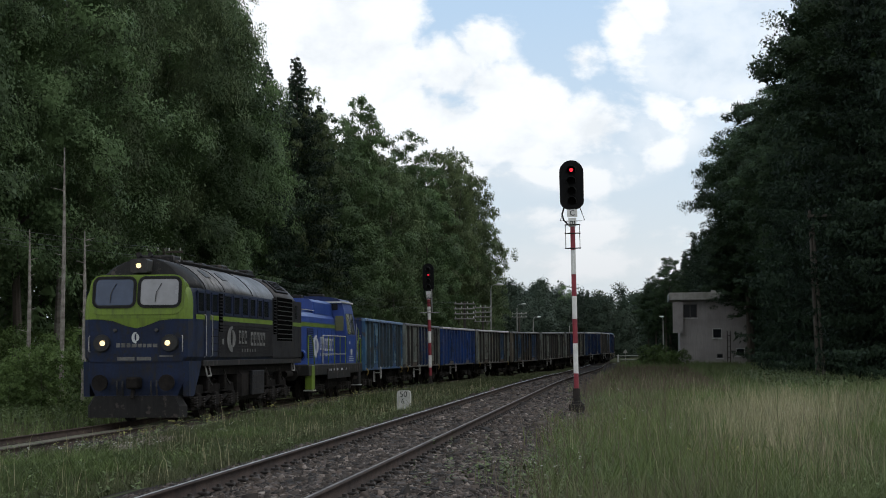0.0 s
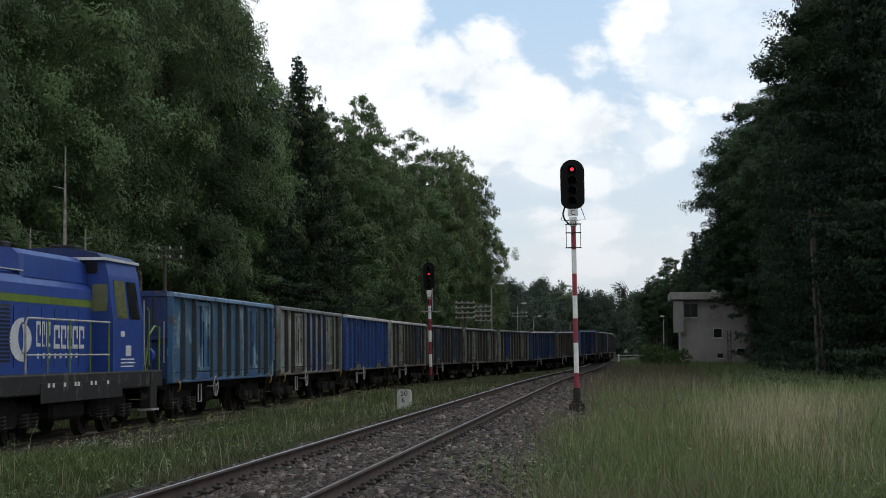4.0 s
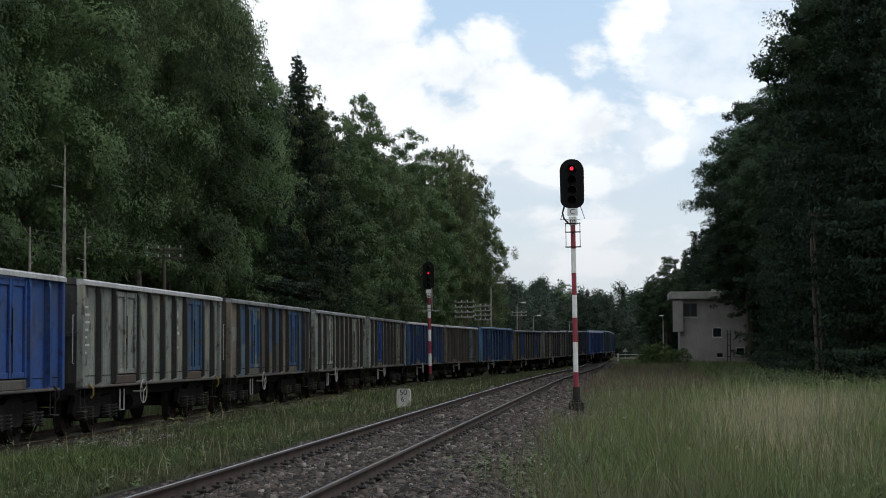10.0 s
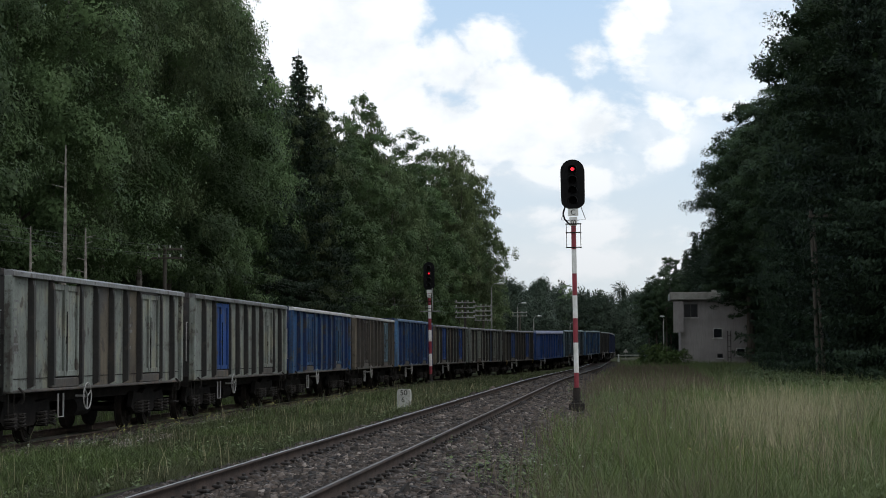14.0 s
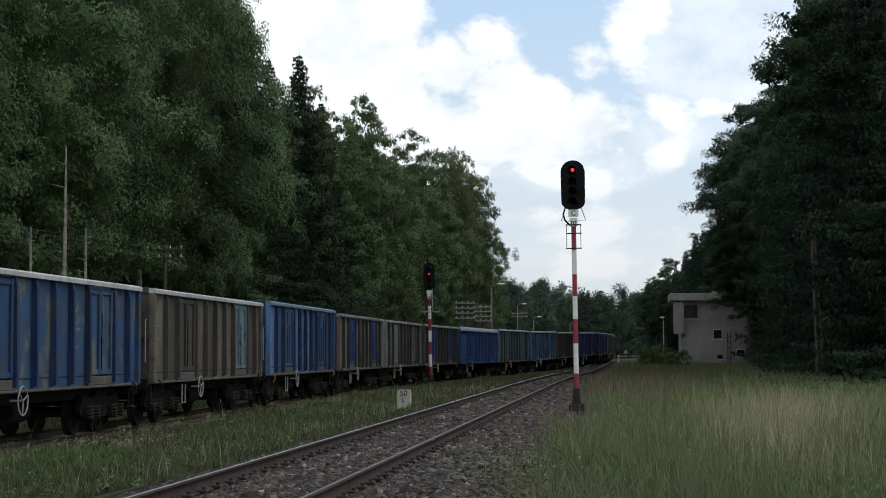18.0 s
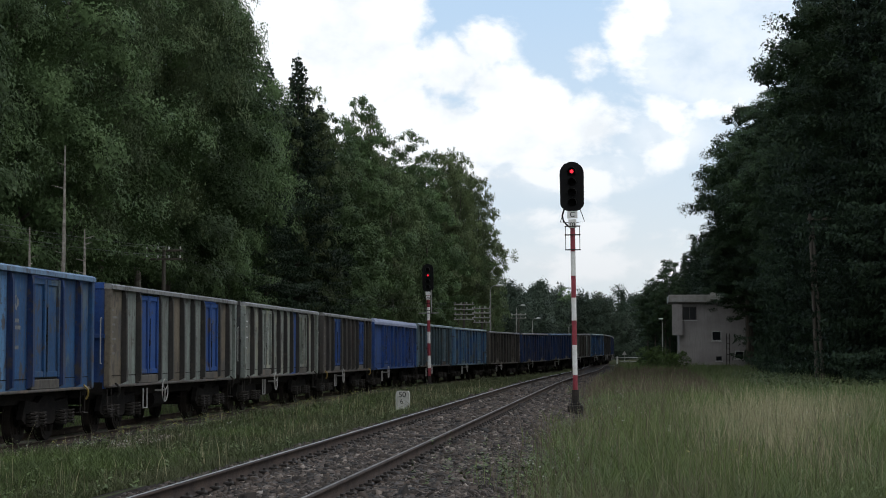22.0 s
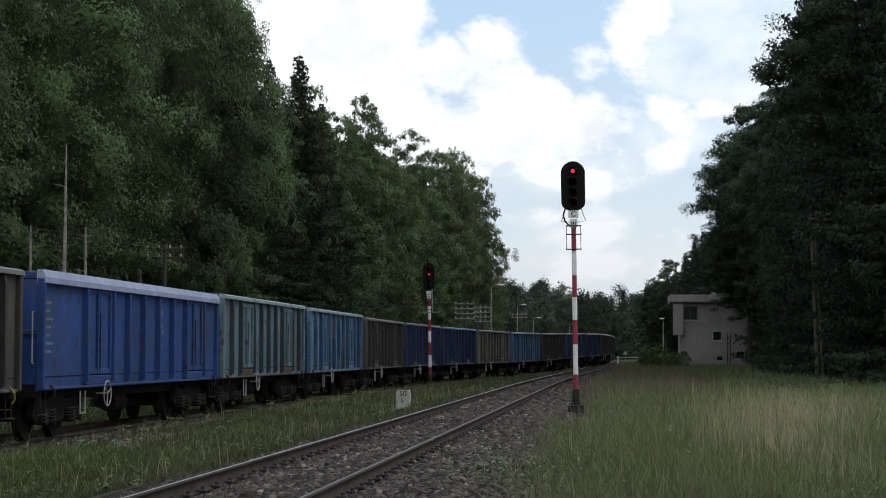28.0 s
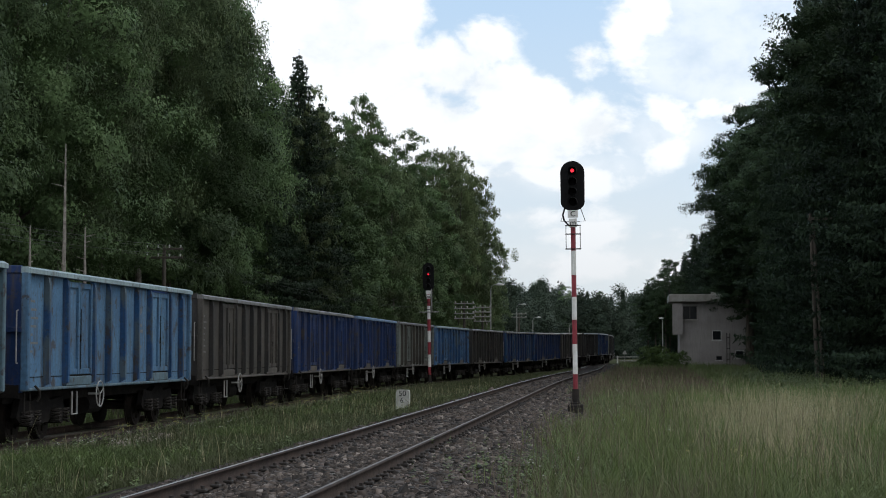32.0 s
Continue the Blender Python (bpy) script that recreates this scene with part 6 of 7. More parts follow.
def lead_loco():
    L = tagged(new("diesel_locomotive"), "heavy grimy blue and green diesel locomotive with lit headlights", "locomotive", "locomotives")
    rows = [(1.5, 1.40), (1.62, 1.47), (2.42, 1.475), (2.6, 1.475), (2.76, 1.475), (2.95, 1.475), (3.12, 1.475), (3.26, 1.468), (3.36, 1.455), (3.42, 1.44)]
    st = [(-8.36, 0.86, 0.2, 0.42), (-8.3, 0.92, 0.2, 0.36), (-8.1, 0.975, 0.18, 0.2), (-7.75, 1.0, 0.1), (-7.0, 1.0, 0.0), (6.3, 1.0, 0.0), (7.05, 1.0, -0.1), (7.4, 0.975, -0.18), (7.62, 0.88, -0.2)]

    def pick(c):
        return "lime" if c.z > 2.6 and (c.y < -7.95 or c.y > 7.3) else "navy"
    body = multi("body", shell(rows, st, ["navy", "lime"], pick), ["navy", "lime"], L, "dirty navy body with a lime front")
    # domed roof, paler over the engine room
    rrows = [(3.4, 1.452), (3.58, 1.37), (3.78, 1.2), (3.97, 0.97), (4.12, 0.66), (4.21, 0.34), (4.23, 0.15)]
    for a, b, m, lab in ((-8.0, -6.7, "darkroof", "soot-dark brow over the cab"), (-6.68, 2.9, "roof", "pale grey engine roof"), (2.92, 8.0, "greyroof", "grimy grey rear roof")):
        s0 = [(a, 1.0, 0.0), (b, 1.0, 0.0)]
        if a == -8.0:
            s0 = [(-8.2, 0.77, 0.45), (-7.95, 0.9, 0.38), (-7.6, 0.98, 0.3), (-7.1, 1.0, 0.1), (b, 1.0, 0)]
        if b == 8.0:
            s0 = [(a, 1.0, 0), (6.4, 1.0, -0.1), (6.9, 0.98, -0.3), (7.42, 0.84, -0.45)]
        r = part("roof_section", shell(rrows, s0, [m], lambda c: m), M[m], L, lab)
        for f in r.data.polygons:
            f.use_smooth = abs(f.normal.y) < 0.8
    for y in (-6.69, -4.4, -0.6, 2.91):
        part("roof_seam", shell([(z + 0.012, w + 0.012) for z, w in rrows], [(y - 0.03, 1, 0), (y + 0.03, 1, 0)], ["grime"], lambda c: "grime"), M["grime"], L)
    for y, z, h in ((-6.1, 4.2, 0.16), (-0.2, 4.2, 0.18), (3.6, 4.2, 0.2)):
        part("roof_hatch", box(-0.5, 0.5, y - 0.45, y + 0.45, z - 0.04, z + h, 0.04), M["darkroof"], L)
    part("horn", rod(rod(bmesh.new(), (-0.25, -6.9, 4.3), (-0.25, -7.25, 4.34), 0.03, 0.07, 10), (0.05, -6.9, 4.3), (0.05, -7.2, 4.34), 0.025, 0.06, 10), M["grime"], L)
    hatch = part("roof_louvre", box(-0.03, 0.03, 3.7, 5.8, -0.30, 0.30, 0.01), M["grime"], L)
    hatch.matrix_basis = pose(1.09, 0, 3.885, 0, -50, 0)
    part("opening", box(0.031, 0.036, 4.0, 5.5, -0.2, 0.2), M["void"], hatch)
    for z in np.arange(-0.17, 0.18, 0.085):
        part("slat", box(0.037, 0.06, 4.02, 5.48, z, z + 0.03), M["grime"], hatch)
    for ya, yb in ((-6.3, -4.5), (-4.3, -0.7)):
        lid = part("roof_panel", box(-0.012, 0.012, ya + 0.6, ya + 1.2, -0.16, 0.16, 0.005), M["greyroof"], L)
        lid.matrix_basis = pose(1.09, 0, 3.885, 0, -50, 0)
    # front: windscreens, lamps, marks, apron
    tilt = Matrix.Translation((0, -8.27, 3.2)) @ pose(0, 0, 0, -11, 0, 0) @ Matrix.Translation((0, 0, -3.2))
    part("cab_front", prism(bmesh.new(), rounded(0, 3.24, 2.52, 1.06, 0.3), "y", -0.006, 0.5), M["lime"], L, "lime green window surround with rounded corners").matrix_basis = tilt
    for cx, m, lab in ((-0.60, "windscreen", "bluish reflecting windscreen"), (0.60, "paleblind", "windscreen with a pale blind drawn")):
        w = part("windscreen", prism(bmesh.new(), rounded(cx, 3.3, 1.06, 0.74, 0.14), "y", -0.02, -0.007), M[m], L, lab)
        fr = bmesh.new()
        o, i = rounded(cx, 3.3, 1.17, 0.85, 0.2), rounded(cx, 3.3, 1.0, 0.69, 0.12)
        for k in range(len(o)):
            q = (k + 1) % len(o)
            fr.faces.new([fr.verts.new((p[0], -0.03, p[1])) for p in (o[k], o[q], i[q], i[k])])
        bmesh.ops.solidify(fr, geom=fr.faces[:], thickness=0.04)
        f = part("window_rubber", fr, M["rubber"], w)
        w.matrix_basis = tilt
        wp = part("wiper", pipe(bmesh.new(), [(cx + 0.05, -0.05, 3.53), (cx - 0.08, -0.06, 3.28), (cx - 0.1, -0.06, 3.02)], 0.011), M["rubber"], w)
    sw = bmesh.new()
    pts = [(-1.2, 2.62), (-0.62, 2.56), (-0.25, 2.42), (0, 2.36), (0.25, 2.42), (0.62, 2.56), (1.2, 2.62)]
    prism(sw, pts, "y", -8.375, -8.363)
    part("front_swoosh", sw, M["lime"], L, "curved lime green front stripe")
    lamp_h = part("headlamp_box", prism(bmesh.new(), rounded(0, 4.0, 0.46, 0.36, 0.06), "y", -8.12, -7.5), M["greyroof"], L)
    part("lit_lamp", rod(bmesh.new(), (0, -8.145, 4.0), (0, -8.121, 4.0), 0.065, n=20), M["headlight"], lamp_h, "lit warm white headlamp")
    for s in (-1, 1):
        h = part("headlamp", rod(bmesh.new(), (s * 0.9, -8.47, 1.98), (s * 0.9, -8.3, 1.98), 0.21, 0.24, 24), M["rubber"], L, "round headlamp in a dark bezel")
        part("reflector", rod(bmesh.new(), (s * 0.93, -8.474, 1.98), (s * 0.93, -8.4705, 1.98), 0.16, n=20), M["greyroof"], h)
        part("lit_lamp", rod(bmesh.new(), (s * 0.86, -8.49, 1.98), (s * 0.86, -8.471, 1.98), 0.07, n=20), M["headlight"], h, "lit warm white headlamp")
        part("grab_rail", pipe(bmesh.new(), [(s * 1.22, -8.34, 1.75), (s * 1.24, -8.4, 1.78), (s * 1.24, -8.4, 2.15), (s * 1.22, -8.34, 2.18)], 0.014), M["handrail"], L)
        part("marker_lamp", rod(bmesh.new(), (s * 0.55, -8.42, 2.32), (s * 0.55, -8.36, 2.3), 0.045, n=12), M["greyroof"], L)
    fm = bmesh.new()
    sign_mark(fm, -0.02, 2.12, 0.3)
    bmesh.ops.rotate(fm, verts=fm.verts, cent=(0, 0, 0), matrix=Matrix.Rotation(-math.pi / 2, 3, "Z"))
    bmesh.ops.translate(fm, verts=fm.verts, vec=(-0.08, -8.365, 0))
    part("operator_mark", fm, M["logo"], L)
    x = -0.52
    for i, wd in enumerate((0.1, 0.1, 0.1, 0.13, 0.1, 0.08, 0.11, 0.12)):
        part("mark_block", box(x, x + wd, -8.366, -8.361, 1.87, 1.98 if i < 3 else 1.96), M["dirtylogo"], L)
        x += wd + 0.035
    part("number_bar", box(-0.5, -0.04, -8.366, -8.3, 1.53, 1.62), M["dirtylogo"], L)
    part("number_bar", box(0.02, 0.4, -8.366, -8.3, 1.53, 1.62), M["dirtylogo"], L)
    part("number_bar", box(0.62, 0.98, -8.366, -8.3, 1.62, 1.66), M["dirtylogo"], L)
    # a band under the seam, apron and plough
    part("front_apron", shell([(0.72, 1.12), (1.1, 1.3), (1.61, 1.38)], [(-8.33, 0.97, 0), (-7.5, 1.0, 0)], ["navy"], lambda c: "navy"), M["navy"], L)
    for s in (-1, 1):
        part("nose_side", prism(bmesh.new(), [(-8.31, 0.7), (-7.8, 0.7), (-6.9, 1.61), (-8.34, 1.61)], "x", min(s * 1.24, s * 1.4), max(s * 1.24, s * 1.4)), M["navy"], L, "dark blue side of the nose below the sill")
    part("snow_plough", shell([(0.16, 1.32), (0.45, 1.32), (0.72, 1.15)], [(-8.5, 0.9, 0), (-8.2, 1.0, 0)], ["grime"], lambda c: "grime"), M["darkroof"], L)
    part("coupler", rod(box(-0.16, 0.16, -8.75, -8.3, 0.9, 1.2, 0.04), (0.0, -8.7, 0.65), (0.0, -8.6, 1.05), 0.05, n=8), M["under"], L)
    for s in (-1, 1):
        part("buffer", rod(rod(bmesh.new(), (s * 0.88, -8.3, 1.06), (s * 0.88, -8.62, 1.06), 0.11, n=12), (s * 0.88, -8.6, 1.06), (s * 0.88, -8.66, 1.06), 0.21, n=18), M["under"], L)
        part("buffer", rod(rod(bmesh.new(), (s * 0.88, 7.4, 1.06), (s * 0.88, 8.62, 1.06), 0.11, n=12), (s * 0.88, 8.6, 1.06), (s * 0.88, 8.66, 1.06), 0.25, n=18), M["under"], L)
    hose = bmesh.new()
    for x in (-0.5, -0.35, 0.4, 0.55):
        pipe(hose, [(x, -8.36, 1.1), (x + 0.02, -8.46, 0.95), (x + 0.03, -8.42, 0.7)], 0.025)
    part("brake_hoses", hose, M["rubber"], L)
    # sides
    for s in (1, -1):
        o = s * 1.478
        def flat(y0, y1, z0, z1, t=0.012, bev=0.0):
            return box(min(o, o + s * t), max(o, o + s * t), y0, y1, z0, z1, bev)
        part("side_stripe", flat(-7.9, 2.3, 2.60, 2.73, 0.006), M["lime"], L, "lime green side stripe")
        part("side_stripe", flat(5.8, 7.35, 2.60, 2.73, 0.018), M["lime"], L)
        part("side_sheet", flat(-5.3, 2.3, 1.6, 2.59, 0.008), M["grime"], L, "grimy grey corrugated side sheet")
        part("side_sheet", flat(2.32, 7.4, 1.55, 3.45, 0.008), M["grime"], L, "grimy grey side sheet")
        rib = bmesh.new()
        for z in np.arange(1.72, 2.56, 0.085):
            bx(rib, min(o, o + s * 0.026), max(o, o + s * 0.026), -5.2, 2.2, z, z + 0.03)
        for z in (1.75, 1.95, 2.15, 2.35):
            bx(rib, min(o, o + s * 0.018), max(o, o + s * 0.018), -6.2, -5.35, z, z + 0.02)
        part("corrugation", rib, M["grime"], L)
        door = part("cab_door", flat(-6.92, -6.36, 1.6, 3.4, 0.016, 0.005), M["navy"], L)
        part("door_window", box(min(o + s * 0.017, o + s * 0.024), max(o + s * 0.017, o + s * 0.024), -6.84, -6.44, 2.85, 3.3), M["pane"], door)
        part("handrail", pipe(bmesh.new(), [(o, -7.0, 1.6), (o + s * 0.06, -7.0, 1.65), (o + s * 0.06, -7.0, 2.7), (o, -7.0, 2.75)], 0.014), M["handrail"], L)
        part("handrail", pipe(bmesh.new(), [(o, -6.28, 1.6), (o + s * 0.06, -6.28, 1.65), (o + s * 0.06, -6.28, 2.7), (o, -6.28, 2.75)], 0.014), M["handrail"], L)
        for y0, y1 in ((-7.75, -7.1), (-6.15, -5.5), (-4.6, -3.75), (-3.4, -2.7), (-2.25, -1.5), (-1.15, -0.45), (0.0, 0.6), (0.88, 1.6)):
            w = part("side_window", flat(y0, y1, 2.82, 3.3, 0.01), M["pane"], L)
            fr = bmesh.new()
            for a in ((y0 - 0.05, y1 + 0.05, 2.77, 2.82), (y0 - 0.05, y1 + 0.05, 3.3, 3.35), (y0 - 0.05, y0, 2.82, 3.3), (y1, y1 + 0.05, 2.82, 3.3)):
                bx(fr, min(o, o + s * 0.025), max(o, o + s * 0.025), a[0], a[1], a[2], a[3])
            part("window_frame", fr, M["navy"], w)
        gr = part("radiator_grille", flat(3.05, 5.65, 2.1, 3.5, 0.012), M["void"], L, "large black radiator grille")
        for z in np.arange(2.16, 3.48, 0.15):
            part("slat", box(min(o + s * 0.013, o + s * 0.035), max(o + s * 0.013, o + s * 0.035), 3.08, 5.62, z, z + 0.022), M["greyroof"], gr)
        g3 = part("small_grille", flat(2.42, 2.95, 2.3, 3.4, 0.012), M["void"], L)
        for z in np.arange(2.34, 3.38, 0.1):
            part("slat", box(min(o + s * 0.013, o + s * 0.03), max(o + s * 0.013, o + s * 0.03), 2.44, 2.93, z, z + 0.025), M["grime"], g3)
        rd = part("rear_door", flat(6.0, 6.65, 1.6, 3.4, 0.016, 0.005), M["grime"], L)
        part("door_window", box(min(o + s * 0.017, o + s * 0.024), max(o + s * 0.017, o + s * 0.024), 6.1, 6.55, 2.85, 3.3), M["pane"], rd)
        g2 = part("small_grille", flat(-5.3, -4.82, 2.3, 3.35, 0.012), M["void"], L)
        for z in np.arange(2.34, 3.3, 0.09):
            part("slat", box(min(o + s * 0.013, o + s * 0.04), max(o + s * 0.013, o + s * 0.04), -5.27, -4.85, z, z + 0.03), M["grime"], g2)
        lo = part("operator_mark", sign_mark(bmesh.new(), -4.25, 2.1, 0.74, wide=2.2), M["dirtylogo"], L, "faded dirty white operator's mark")
        lo.matrix_basis = Matrix.Translation((o + s * 0.028, 0, 0)) if s > 0 else Matrix.Translation((o - 0.031, 0, 0))
        word_blocks(L, lo.matrix_basis.copy(), -2.8, 1.98, 0.38, (0.3, 0.2, 0.3), 0.14, M["dirtylogo"])
        word_blocks(L, lo.matrix_basis.copy(), -1.15, 1.93, 0.4, (0.36, 0.32, 0.3, 0.36, 0.36), 0.1, M["dirtylogo"])
        word_blocks(L, lo.matrix_basis.copy(), -2.4, 1.74, 0.09, (0.14,) * 6, 0.22, M["dirtylogo"], False)
        part("mark_block", box(0, 0.003, -5.0, -4.75, 1.95, 2.1), M["dirtylogo"], L).matrix_basis = lo.matrix_basis
        part("sill_beam", box(min(s * 1.3, s * 1.46), max(s * 1.3, s * 1.46), -7.0, 7.45, 1.36, 1.52, 0.01), M["darkroof"], L)
        part("cab_step", pipe(bmesh.new(), [(s * 1.4, -6.55, 1.36), (s * 1.46, -6.55, 1.1), (s * 1.46, -6.1, 1.1), (s * 1.4, -6.1, 1.36)], 0.022), M["handrail"], L)
    for s in (1, -1):
        for y in (-5.6, -3.4, 2.6, 4.7):
            part("sand_pipe", pipe(bmesh.new(), [(s * 1.3, y - 0.5, 1.25), (s * 1.34, y - 0.3, 1.0), (s * 1.34, y + 0.1, 0.82), (s * 1.3, y + 0.3, 0.9)], 0.02), M["spring"], L)
        part("bogie_bracket", pipe(bmesh.new(), [(s * 1.4, 6.0, 1.36), (s * 1.42, 6.0, 1.12), (s * 1.42, 6.45, 1.12), (s * 1.4, 6.45, 1.36)], 0.022), M["handrail"], L)
    part("fuel_tank", box(-1.3, 1.3, -1.6, 1.7, 0.42, 1.3, 0.12), M["under"], L)
    bt = part("battery_box", box(1.31, 1.42, -0.5, 1.3, 0.55, 1.28, 0.02), M["grime"], L)
    for z in (0.7, 0.9, 1.1):
        part("rib", box(1.421, 1.435, -0.4, 1.2, z, z + 0.03), M["spring"], bt)
    part("roof_ridge", box(-0.6, 0.6, -6.3, 2.9, 4.08, 4.24, 0.05), M["darkroof"], L, "soot-black ridge along the roof")
    for y in (-3.6, -2.0, 1.2, 2.6):
        part("exhaust_stack", box(-0.3, 0.3, y - 0.3, y + 0.3, 4.235, 4.36, 0.04), M["darkroof"], L)
    for sx in (-1, 1):
        part("cable_duct", rod(bmesh.new(), (sx * 0.66, -6.2, 4.2), (sx * 0.66, 3.4, 4.2), 0.035, n=8), M["darkroof"], L)
    part("underframe", box(-1.2, 1.2, -7.6, 7.45, 1.1, 1.49), M["under"], L)
    six_wheel_bogie(L, -4.3)
    six_wheel_bogie(L, 3.9)
    # the superstructure rides high on its springs
    low = {"bogie", "wheelset", "snow_plough", "buffer", "coupler", "fuel_tank", "battery_box", "brake_hoses", "front_apron", "nose_side"}
    for c in L.children:
        if c.name.split(".")[0] not in low:
            c.matrix_basis = Matrix.Translation((0, 0, 0.1)) @ c.matrix_basis
    return L


def second_loco():
    L = tagged(new("shunting_locomotive"), "bright blue diesel shunter with lime railings and white rails", "locomotive", "locomotives")
    part("frame", box(-1.45, 1.45, -6.55, 6.55, 0.98, 1.38, 0.03), M["darkroof"], L, "black platform frame")
    for y0, y1 in ((-2.6, 3.0),):
        part("side_valance", box(1.452, 1.47, y0, y1, 0.82, 1.2, 0.005), M["darkroof"], L)
    # long hood with rounded shoulders, cab, short hood
    hood = [(1.38, 0.95), (2.95, 0.95), (3.15, 0.93), (3.32, 0.8), (3.42, 0.5), (3.45, 0.2)]
    hd = part("engine_hood", shell(hood, [(-6.2, 0.94, 0), (-6.05, 1, 0), (2.4, 1, 0)], ["locoblue"], lambda c: "locoblue"), M["locoblue"], L, "bright blue engine hood")
    part("hood_stripe", box(-0.957, 0.957, -6.0, 2.35, 2.78, 2.93), M["lime"], L, "lime green stripe round the hood")
    part("hood_stripe_front", box(-0.9, 0.9, -6.21, -6.1, 2.78, 2.93), M["lime"], L)
    # pale strips: worn paint and the highlight of the shoulders, both as colour
    hl = bmesh.new()
    for s in (-1, 1):
        bx(hl, s * 0.72 - 0.1, s * 0.72 + 0.1, -6.0, 2.3, 3.405, 3.425)
    part("roof_walk", hl, M["logo"], L, "pale worn walkway on the hood")
    part("raised_hood", shell([(3.3, 0.84), (3.75, 0.8), (3.86, 0.66), (3.9, 0.3)], [(-1.9, 0.94, 0), (-1.75, 1, 0), (2.4, 1, 0)], ["locoblue"], lambda c: "locoblue"), M["locoblue"], L, "blue raised part of the hood")
    part("exhaust", box(-0.2, 0.2, -1.2, -0.7, 3.89, 4.05, 0.03), M["darkroof"], L)
    cabr = [(1.38, 1.42), (2.5, 1.42), (3.5, 1.3), (3.85, 1.22)]
    part("cab", shell(cabr, [(2.42, 1, 0), (4.95, 1, -0.09)], ["locoblue"], lambda c: "locoblue"), M["locoblue"], L, "bright blue driver's cab")
    rf = part("cab_roof", shell([(3.85, 1.27), (3.97, 1.1), (4.06, 0.7), (4.09, 0.3)], [(2.2, 1, 0), (5.05, 1, -0.1)], ["navyblue"], lambda c: "navyblue"), M["navyblue"], L, "dark blue cab roof")
    part("roof_edge", shell([(3.82, 1.285), (3.88, 1.285)], [(2.18, 1, 0), (5.08, 1, -0.1)], ["logo"], lambda c: "logo"), M["logo"], L, "pale roof gutter")
    for s in (1, -1):
        w = part("cab_window", prism(bmesh.new(), [(2.75, 2.55), (3.55, 2.55), (3.55, 3.4), (2.75, 3.4)], "x", 0, 0.02), M["yellowglass"], L, "yellowish lit side window")
        w.matrix_basis = pose(s * 1.412, 0, 2.55, 0, -6.8 * s, 0) @ Matrix.Translation((0, 0, -2.55)) if s > 0 else pose(-1.43, 0, 2.55, 0, 6.8, 0) @ Matrix.Translation((0, 0, -2.55))
        w2 = part("cab_window", prism(bmesh.new(), [(3.75, 2.55), (4.6, 2.55), (4.5, 3.4), (3.75, 3.4)], "x", 0, 0.02), M["pane"], L)
        w2.matrix_basis = w.matrix_basis
        part("front_window", prism(bmesh.new(), rounded(s * 1.12, 3.0, 0.34, 0.6, 0.05), "y", 2.4, 2.418), M["yellowglass"], L)
        part("upper_window", prism(bmesh.new(), rounded(s * 0.55, 3.66, 1.0, 0.26, 0.05), "y", 2.39, 2.418), M["pane"], L)
        gr = part("radiator_grille", box(min(s * 0.951, s * 0.962), max(s * 0.951, s * 0.962), -4.2, -2.9, 1.62, 2.72), M["rubber"], L)
        for z in np.arange(1.66, 2.7, 0.075):
            part("slat", box(min(s * 0.963, s * 0.985), max(s * 0.963, s * 0.985), -4.17, -2.93, z, z + 0.028), M["locoblue"], gr)
        dr = part("hood_side", box(min(s * 0.951, s * 0.958), max(s * 0.951, s * 0.958), -2.7, 2.2, 1.5, 2.7), M["locoblue"], L)
        for y in np.arange(-2.7, 2.21, 0.82):
            part("door_seam", box(min(s * 0.959, s * 0.964), max(s * 0.959, s * 0.964), y - 0.012, y + 0.012, 1.5, 2.7), M["navy"], dr)
        rail = bmesh.new()
        x = s * 1.4
        pipe(rail, [(x, -3.3, 1.38), (x, -3.3, 2.35), (x, -3.2, 2.45), (x, 2.2, 2.45)], 0.022, 8)
        rod(rail, (x, -3.3, 1.75), (x, 2.2, 1.75), 0.018, n=8)
        part("side_railing", rail, M["handrail"], L, "white tubular side railing")
        for y in (-2.0, -0.6, 0.8, 2.15):
            part("stanchion", rod(bmesh.new(), (x, y, 1.38), (x, y, 2.45), 0.018, n=8), M["lime"], L)
        for y0, sgn in ((-6.45, 1), (6.45, -1)):
            pr = pipe(bmesh.new(), [(x, y0 + sgn * 0.05, 1.38), (x, y0 + sgn * 0.05, 2.4), (x, y0 + sgn * 0.5, 2.42), (x, y0 + sgn * 1.0, 2.2), (x, y0 + sgn * 1.35, 1.38)], 0.024, 8)
            part("platform_railing", pr, M["lime"] if sgn > 0 else M["lime"], L, "lime tubular platform railing")
            stp = part("step_box", box(min(s * 1.2, s * 1.46), max(s * 1.2, s * 1.46), y0 + sgn * 0.75 - 0.3, y0 + sgn * 0.75 + 0.3, 0.48, 1.36, 0.02), M["lime"] if sgn > 0 else M["darkroof"], L, "")
            part("step_edge", box(min(s * 1.15, s * 1.5), max(s * 1.15, s * 1.5), y0 + sgn * 0.75 - 0.34, y0 + sgn * 0.75 + 0.34, 0.43, 0.475), M["handrail"], stp)
        part("door_rail", pipe(bmesh.new(), [(s * 1.45, 5.1, 1.4), (s * 1.5, 5.1, 1.5), (s * 1.5, 5.1, 2.75), (s * 1.45, 5.1, 2.85)], 0.02), M["lime"], L)
        part("door_rail", pipe(bmesh.new(), [(s * 1.43, 4.75, 1.5), (s * 1.49, 4.75, 1.5), (s * 1.47, 4.75, 3.0)], 0.016), M["handrail"], L)
        lo = part("operator_mark", sign_mark(bmesh.new(), -2.85, 2.05, 0.86, wide=2.2), M["logo"], L, "white operator's mark on the hood")
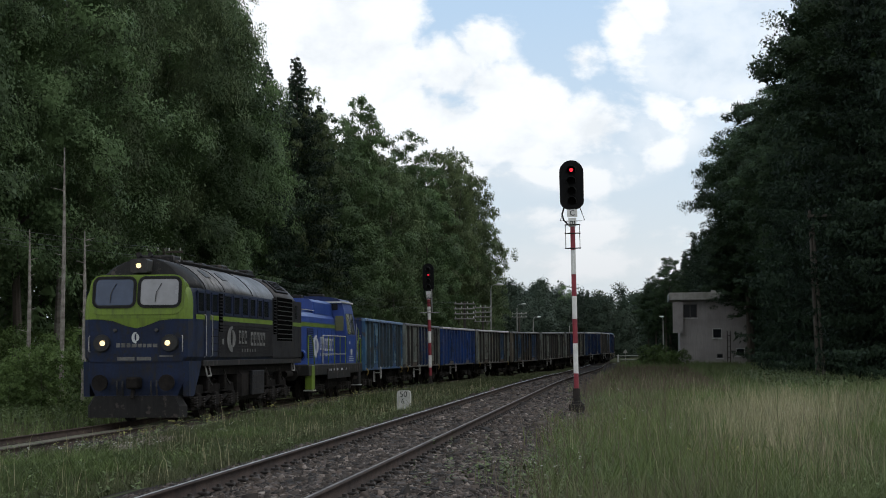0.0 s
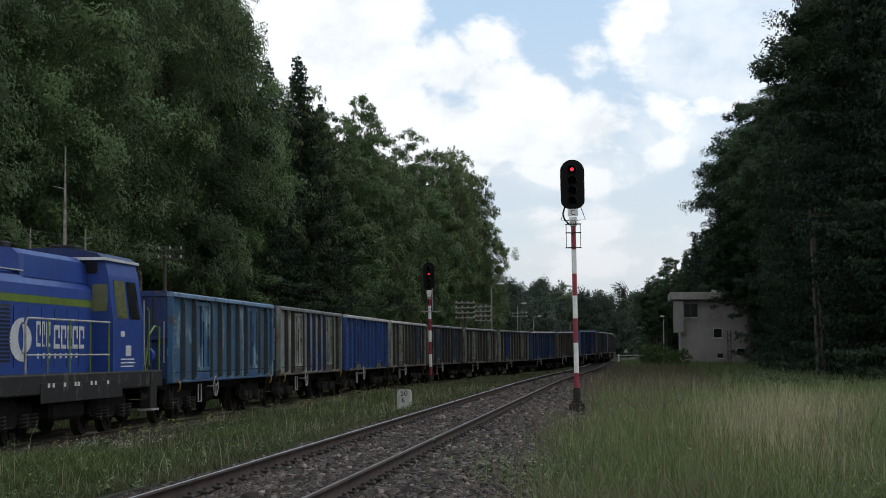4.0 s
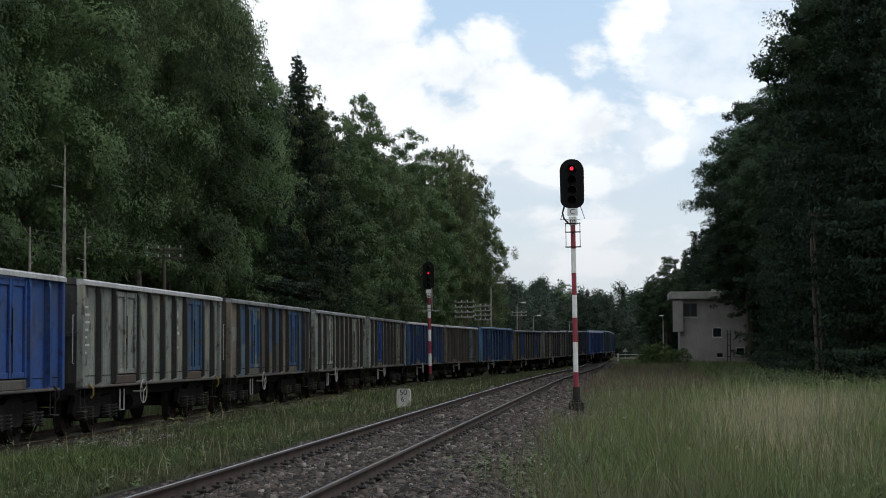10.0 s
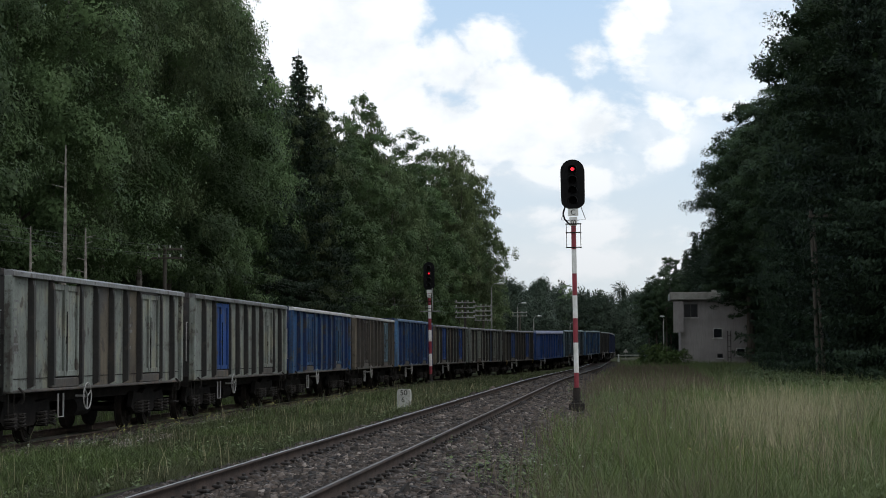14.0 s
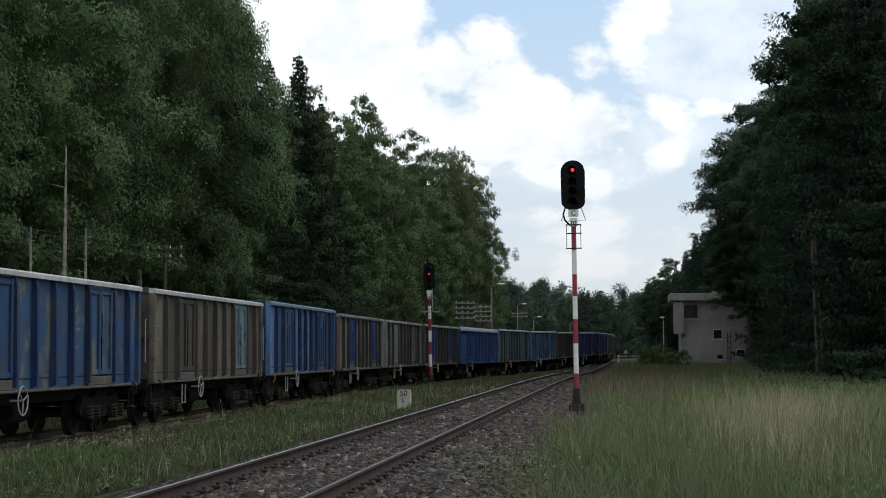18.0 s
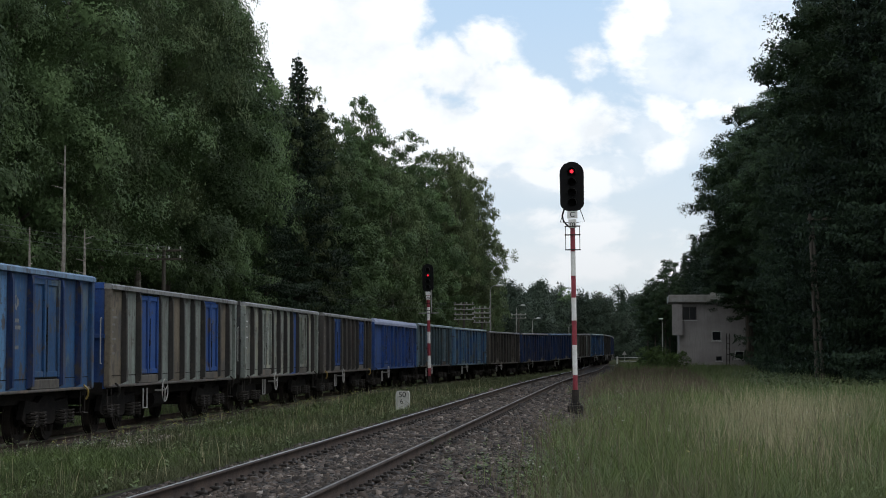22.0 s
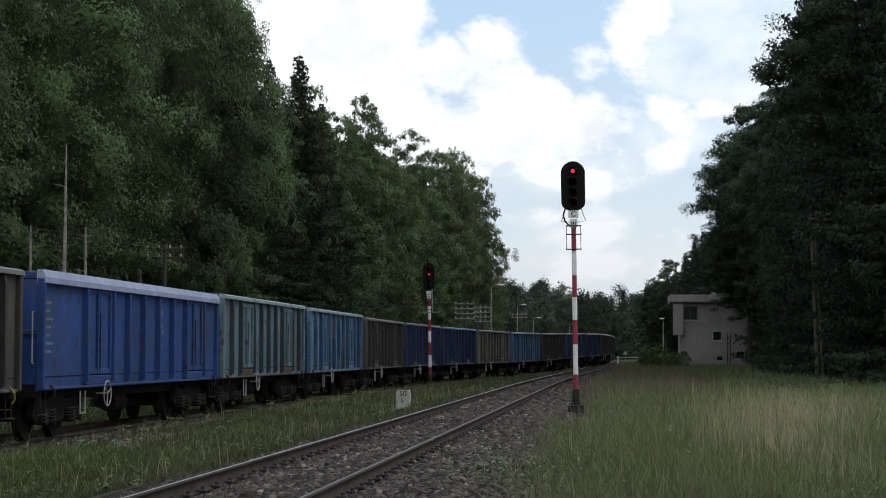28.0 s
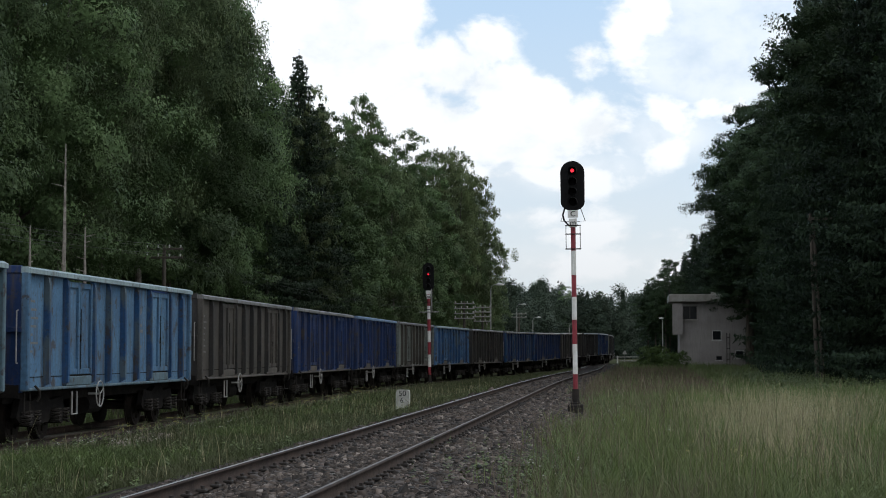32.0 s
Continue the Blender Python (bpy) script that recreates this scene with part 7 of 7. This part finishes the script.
        lo.matrix_basis = Matrix.Translation((s * 0.966 - (0.003 if s < 0 else 0), 0, 0))
        word_blocks(L, lo.matrix_basis.copy(), -1.4, 1.92, 0.5, (0.27, 0.16, 0.27), 0.09, M["logo"])
        word_blocks(L, lo.matrix_basis.copy(), -0.3, 1.88, 0.48, (0.38, 0.34, 0.26, 0.36, 0.36), 0.09, M["logo"])
        word_blocks(L, lo.matrix_basis.copy(), -1.35, 1.68, 0.11, (0.12,) * 8, 0.24, M["logo"], False)
        at = Matrix.Translation((s * 1.424 - (0.003 if s < 0 else 0), 0, 0))
        for y0, z0, wd, ht in ((3.0, 2.15, 0.3, 0.12), (3.4, 1.72, 0.45, 0.23), (3.0, 1.55, 1.2, 0.03), (3.0, 1.47, 1.1, 0.03), (3.0, 1.63, 1.1, 0.03)):
            part("data_bar", box(0, 0.003, y0, y0 + wd, z0, z0 + ht), M["logo"], L).matrix_basis = at
        at = Matrix.Translation((s * 1.472 - (0.003 if s < 0 else 0), 0, 0))
        for y0 in (-2.2, -1.9, -1.2, -0.5, -0.3, 0.6, 0.9, 1.8):
            part("data_bar", box(0, 0.003, y0, y0 + 0.14, 1.12, 1.2), M["logo"], L).matrix_basis = at
        for e in (-1, 1):
            part("buffer", rod(rod(bmesh.new(), (s * 0.88, e * 6.5, 1.06), (s * 0.88, e * 6.95, 1.06), 0.11, n=12), (s * 0.88, e * 6.93, 1.06), (s * 0.88, e * 7.0, 1.06), 0.25, n=18), M["under"], L)
            lp = part("headlamp", rod(bmesh.new(), (s * 1.1, e * 6.2, 1.72), (s * 1.1, e * 6.45, 1.72), 0.2, n=18), M["locoblue"], L, "unlit round lamp")
            part("lens", rod(bmesh.new(), (s * 1.1, e * 6.451, 1.72), (s * 1.1, e * 6.47, 1.72), 0.15, n=18), M["lens"], lp)
            part("bulb", rod(bmesh.new(), (s * 1.1, e * 6.471, 1.72), (s * 1.1, e * 6.48, 1.72), 0.05, n=12), M["logo"], lp)
    sh = [(1.38, 0.95), (2.35, 0.95), (2.55, 0.8), (2.62, 0.4)]
    part("short_hood", shell(sh, [(4.95, 1, 0), (6.1, 1, 0), (6.2, 0.94, 0)], ["locoblue"], lambda c: "locoblue"), M["locoblue"], L, "low blue rear hood")
    part("cab_vent", box(-0.3, 0.3, 3.2, 3.8, 4.1, 4.22, 0.03), M["darkroof"], L)
    part("fuel_tank", box(-1.2, 1.2, -1.1, 1.1, 0.42, 0.97, 0.08), M["under"], L)
    bogie(L, -3.3, True)
    bogie(L, 3.3, True)
    return L


VEHICLES += [(lead_loco(), -0.62 - 14.24 - 8.775 + 0.35, 4.3), (second_loco(), -0.62 - 7.0, 3.3)]


# ---- motion along the track ----
def advance(t):
    """Where the first wagon's leading end is, metres along the track."""
    return 76.95 - 8.4152 * t + 0.0118753 * t * t + 0.00001937 * t ** 3


def on_track(s, wheelbase):
    a, b = train_line(s - wheelbase), train_line(s + wheelbase)
    h = math.degrees(math.atan2(b[0] - a[0], b[1] - a[1]))
    return pose((a[0] + b[0]) / 2, (a[1] + b[1]) / 2, (a[2] + b[2]) / 2, math.degrees(math.atan2(b[2] - a[2], b[1] - a[1])), 0, -h)


def motions():
    for ob, off, base in VEHICLES:
        walk(ob, [(t, on_track(advance(t) + off, base)) for t in range(33)])
    times = [k / 15 for k in range(481)]
    way_gone = [advance(0) - advance(t) for t in times]
    for ob, y, r in WHEEL_SETS:
        walk(ob, [(t, pose(0, y, r, math.degrees(d / r))) for t, d in zip(times, way_gone)])


motions()
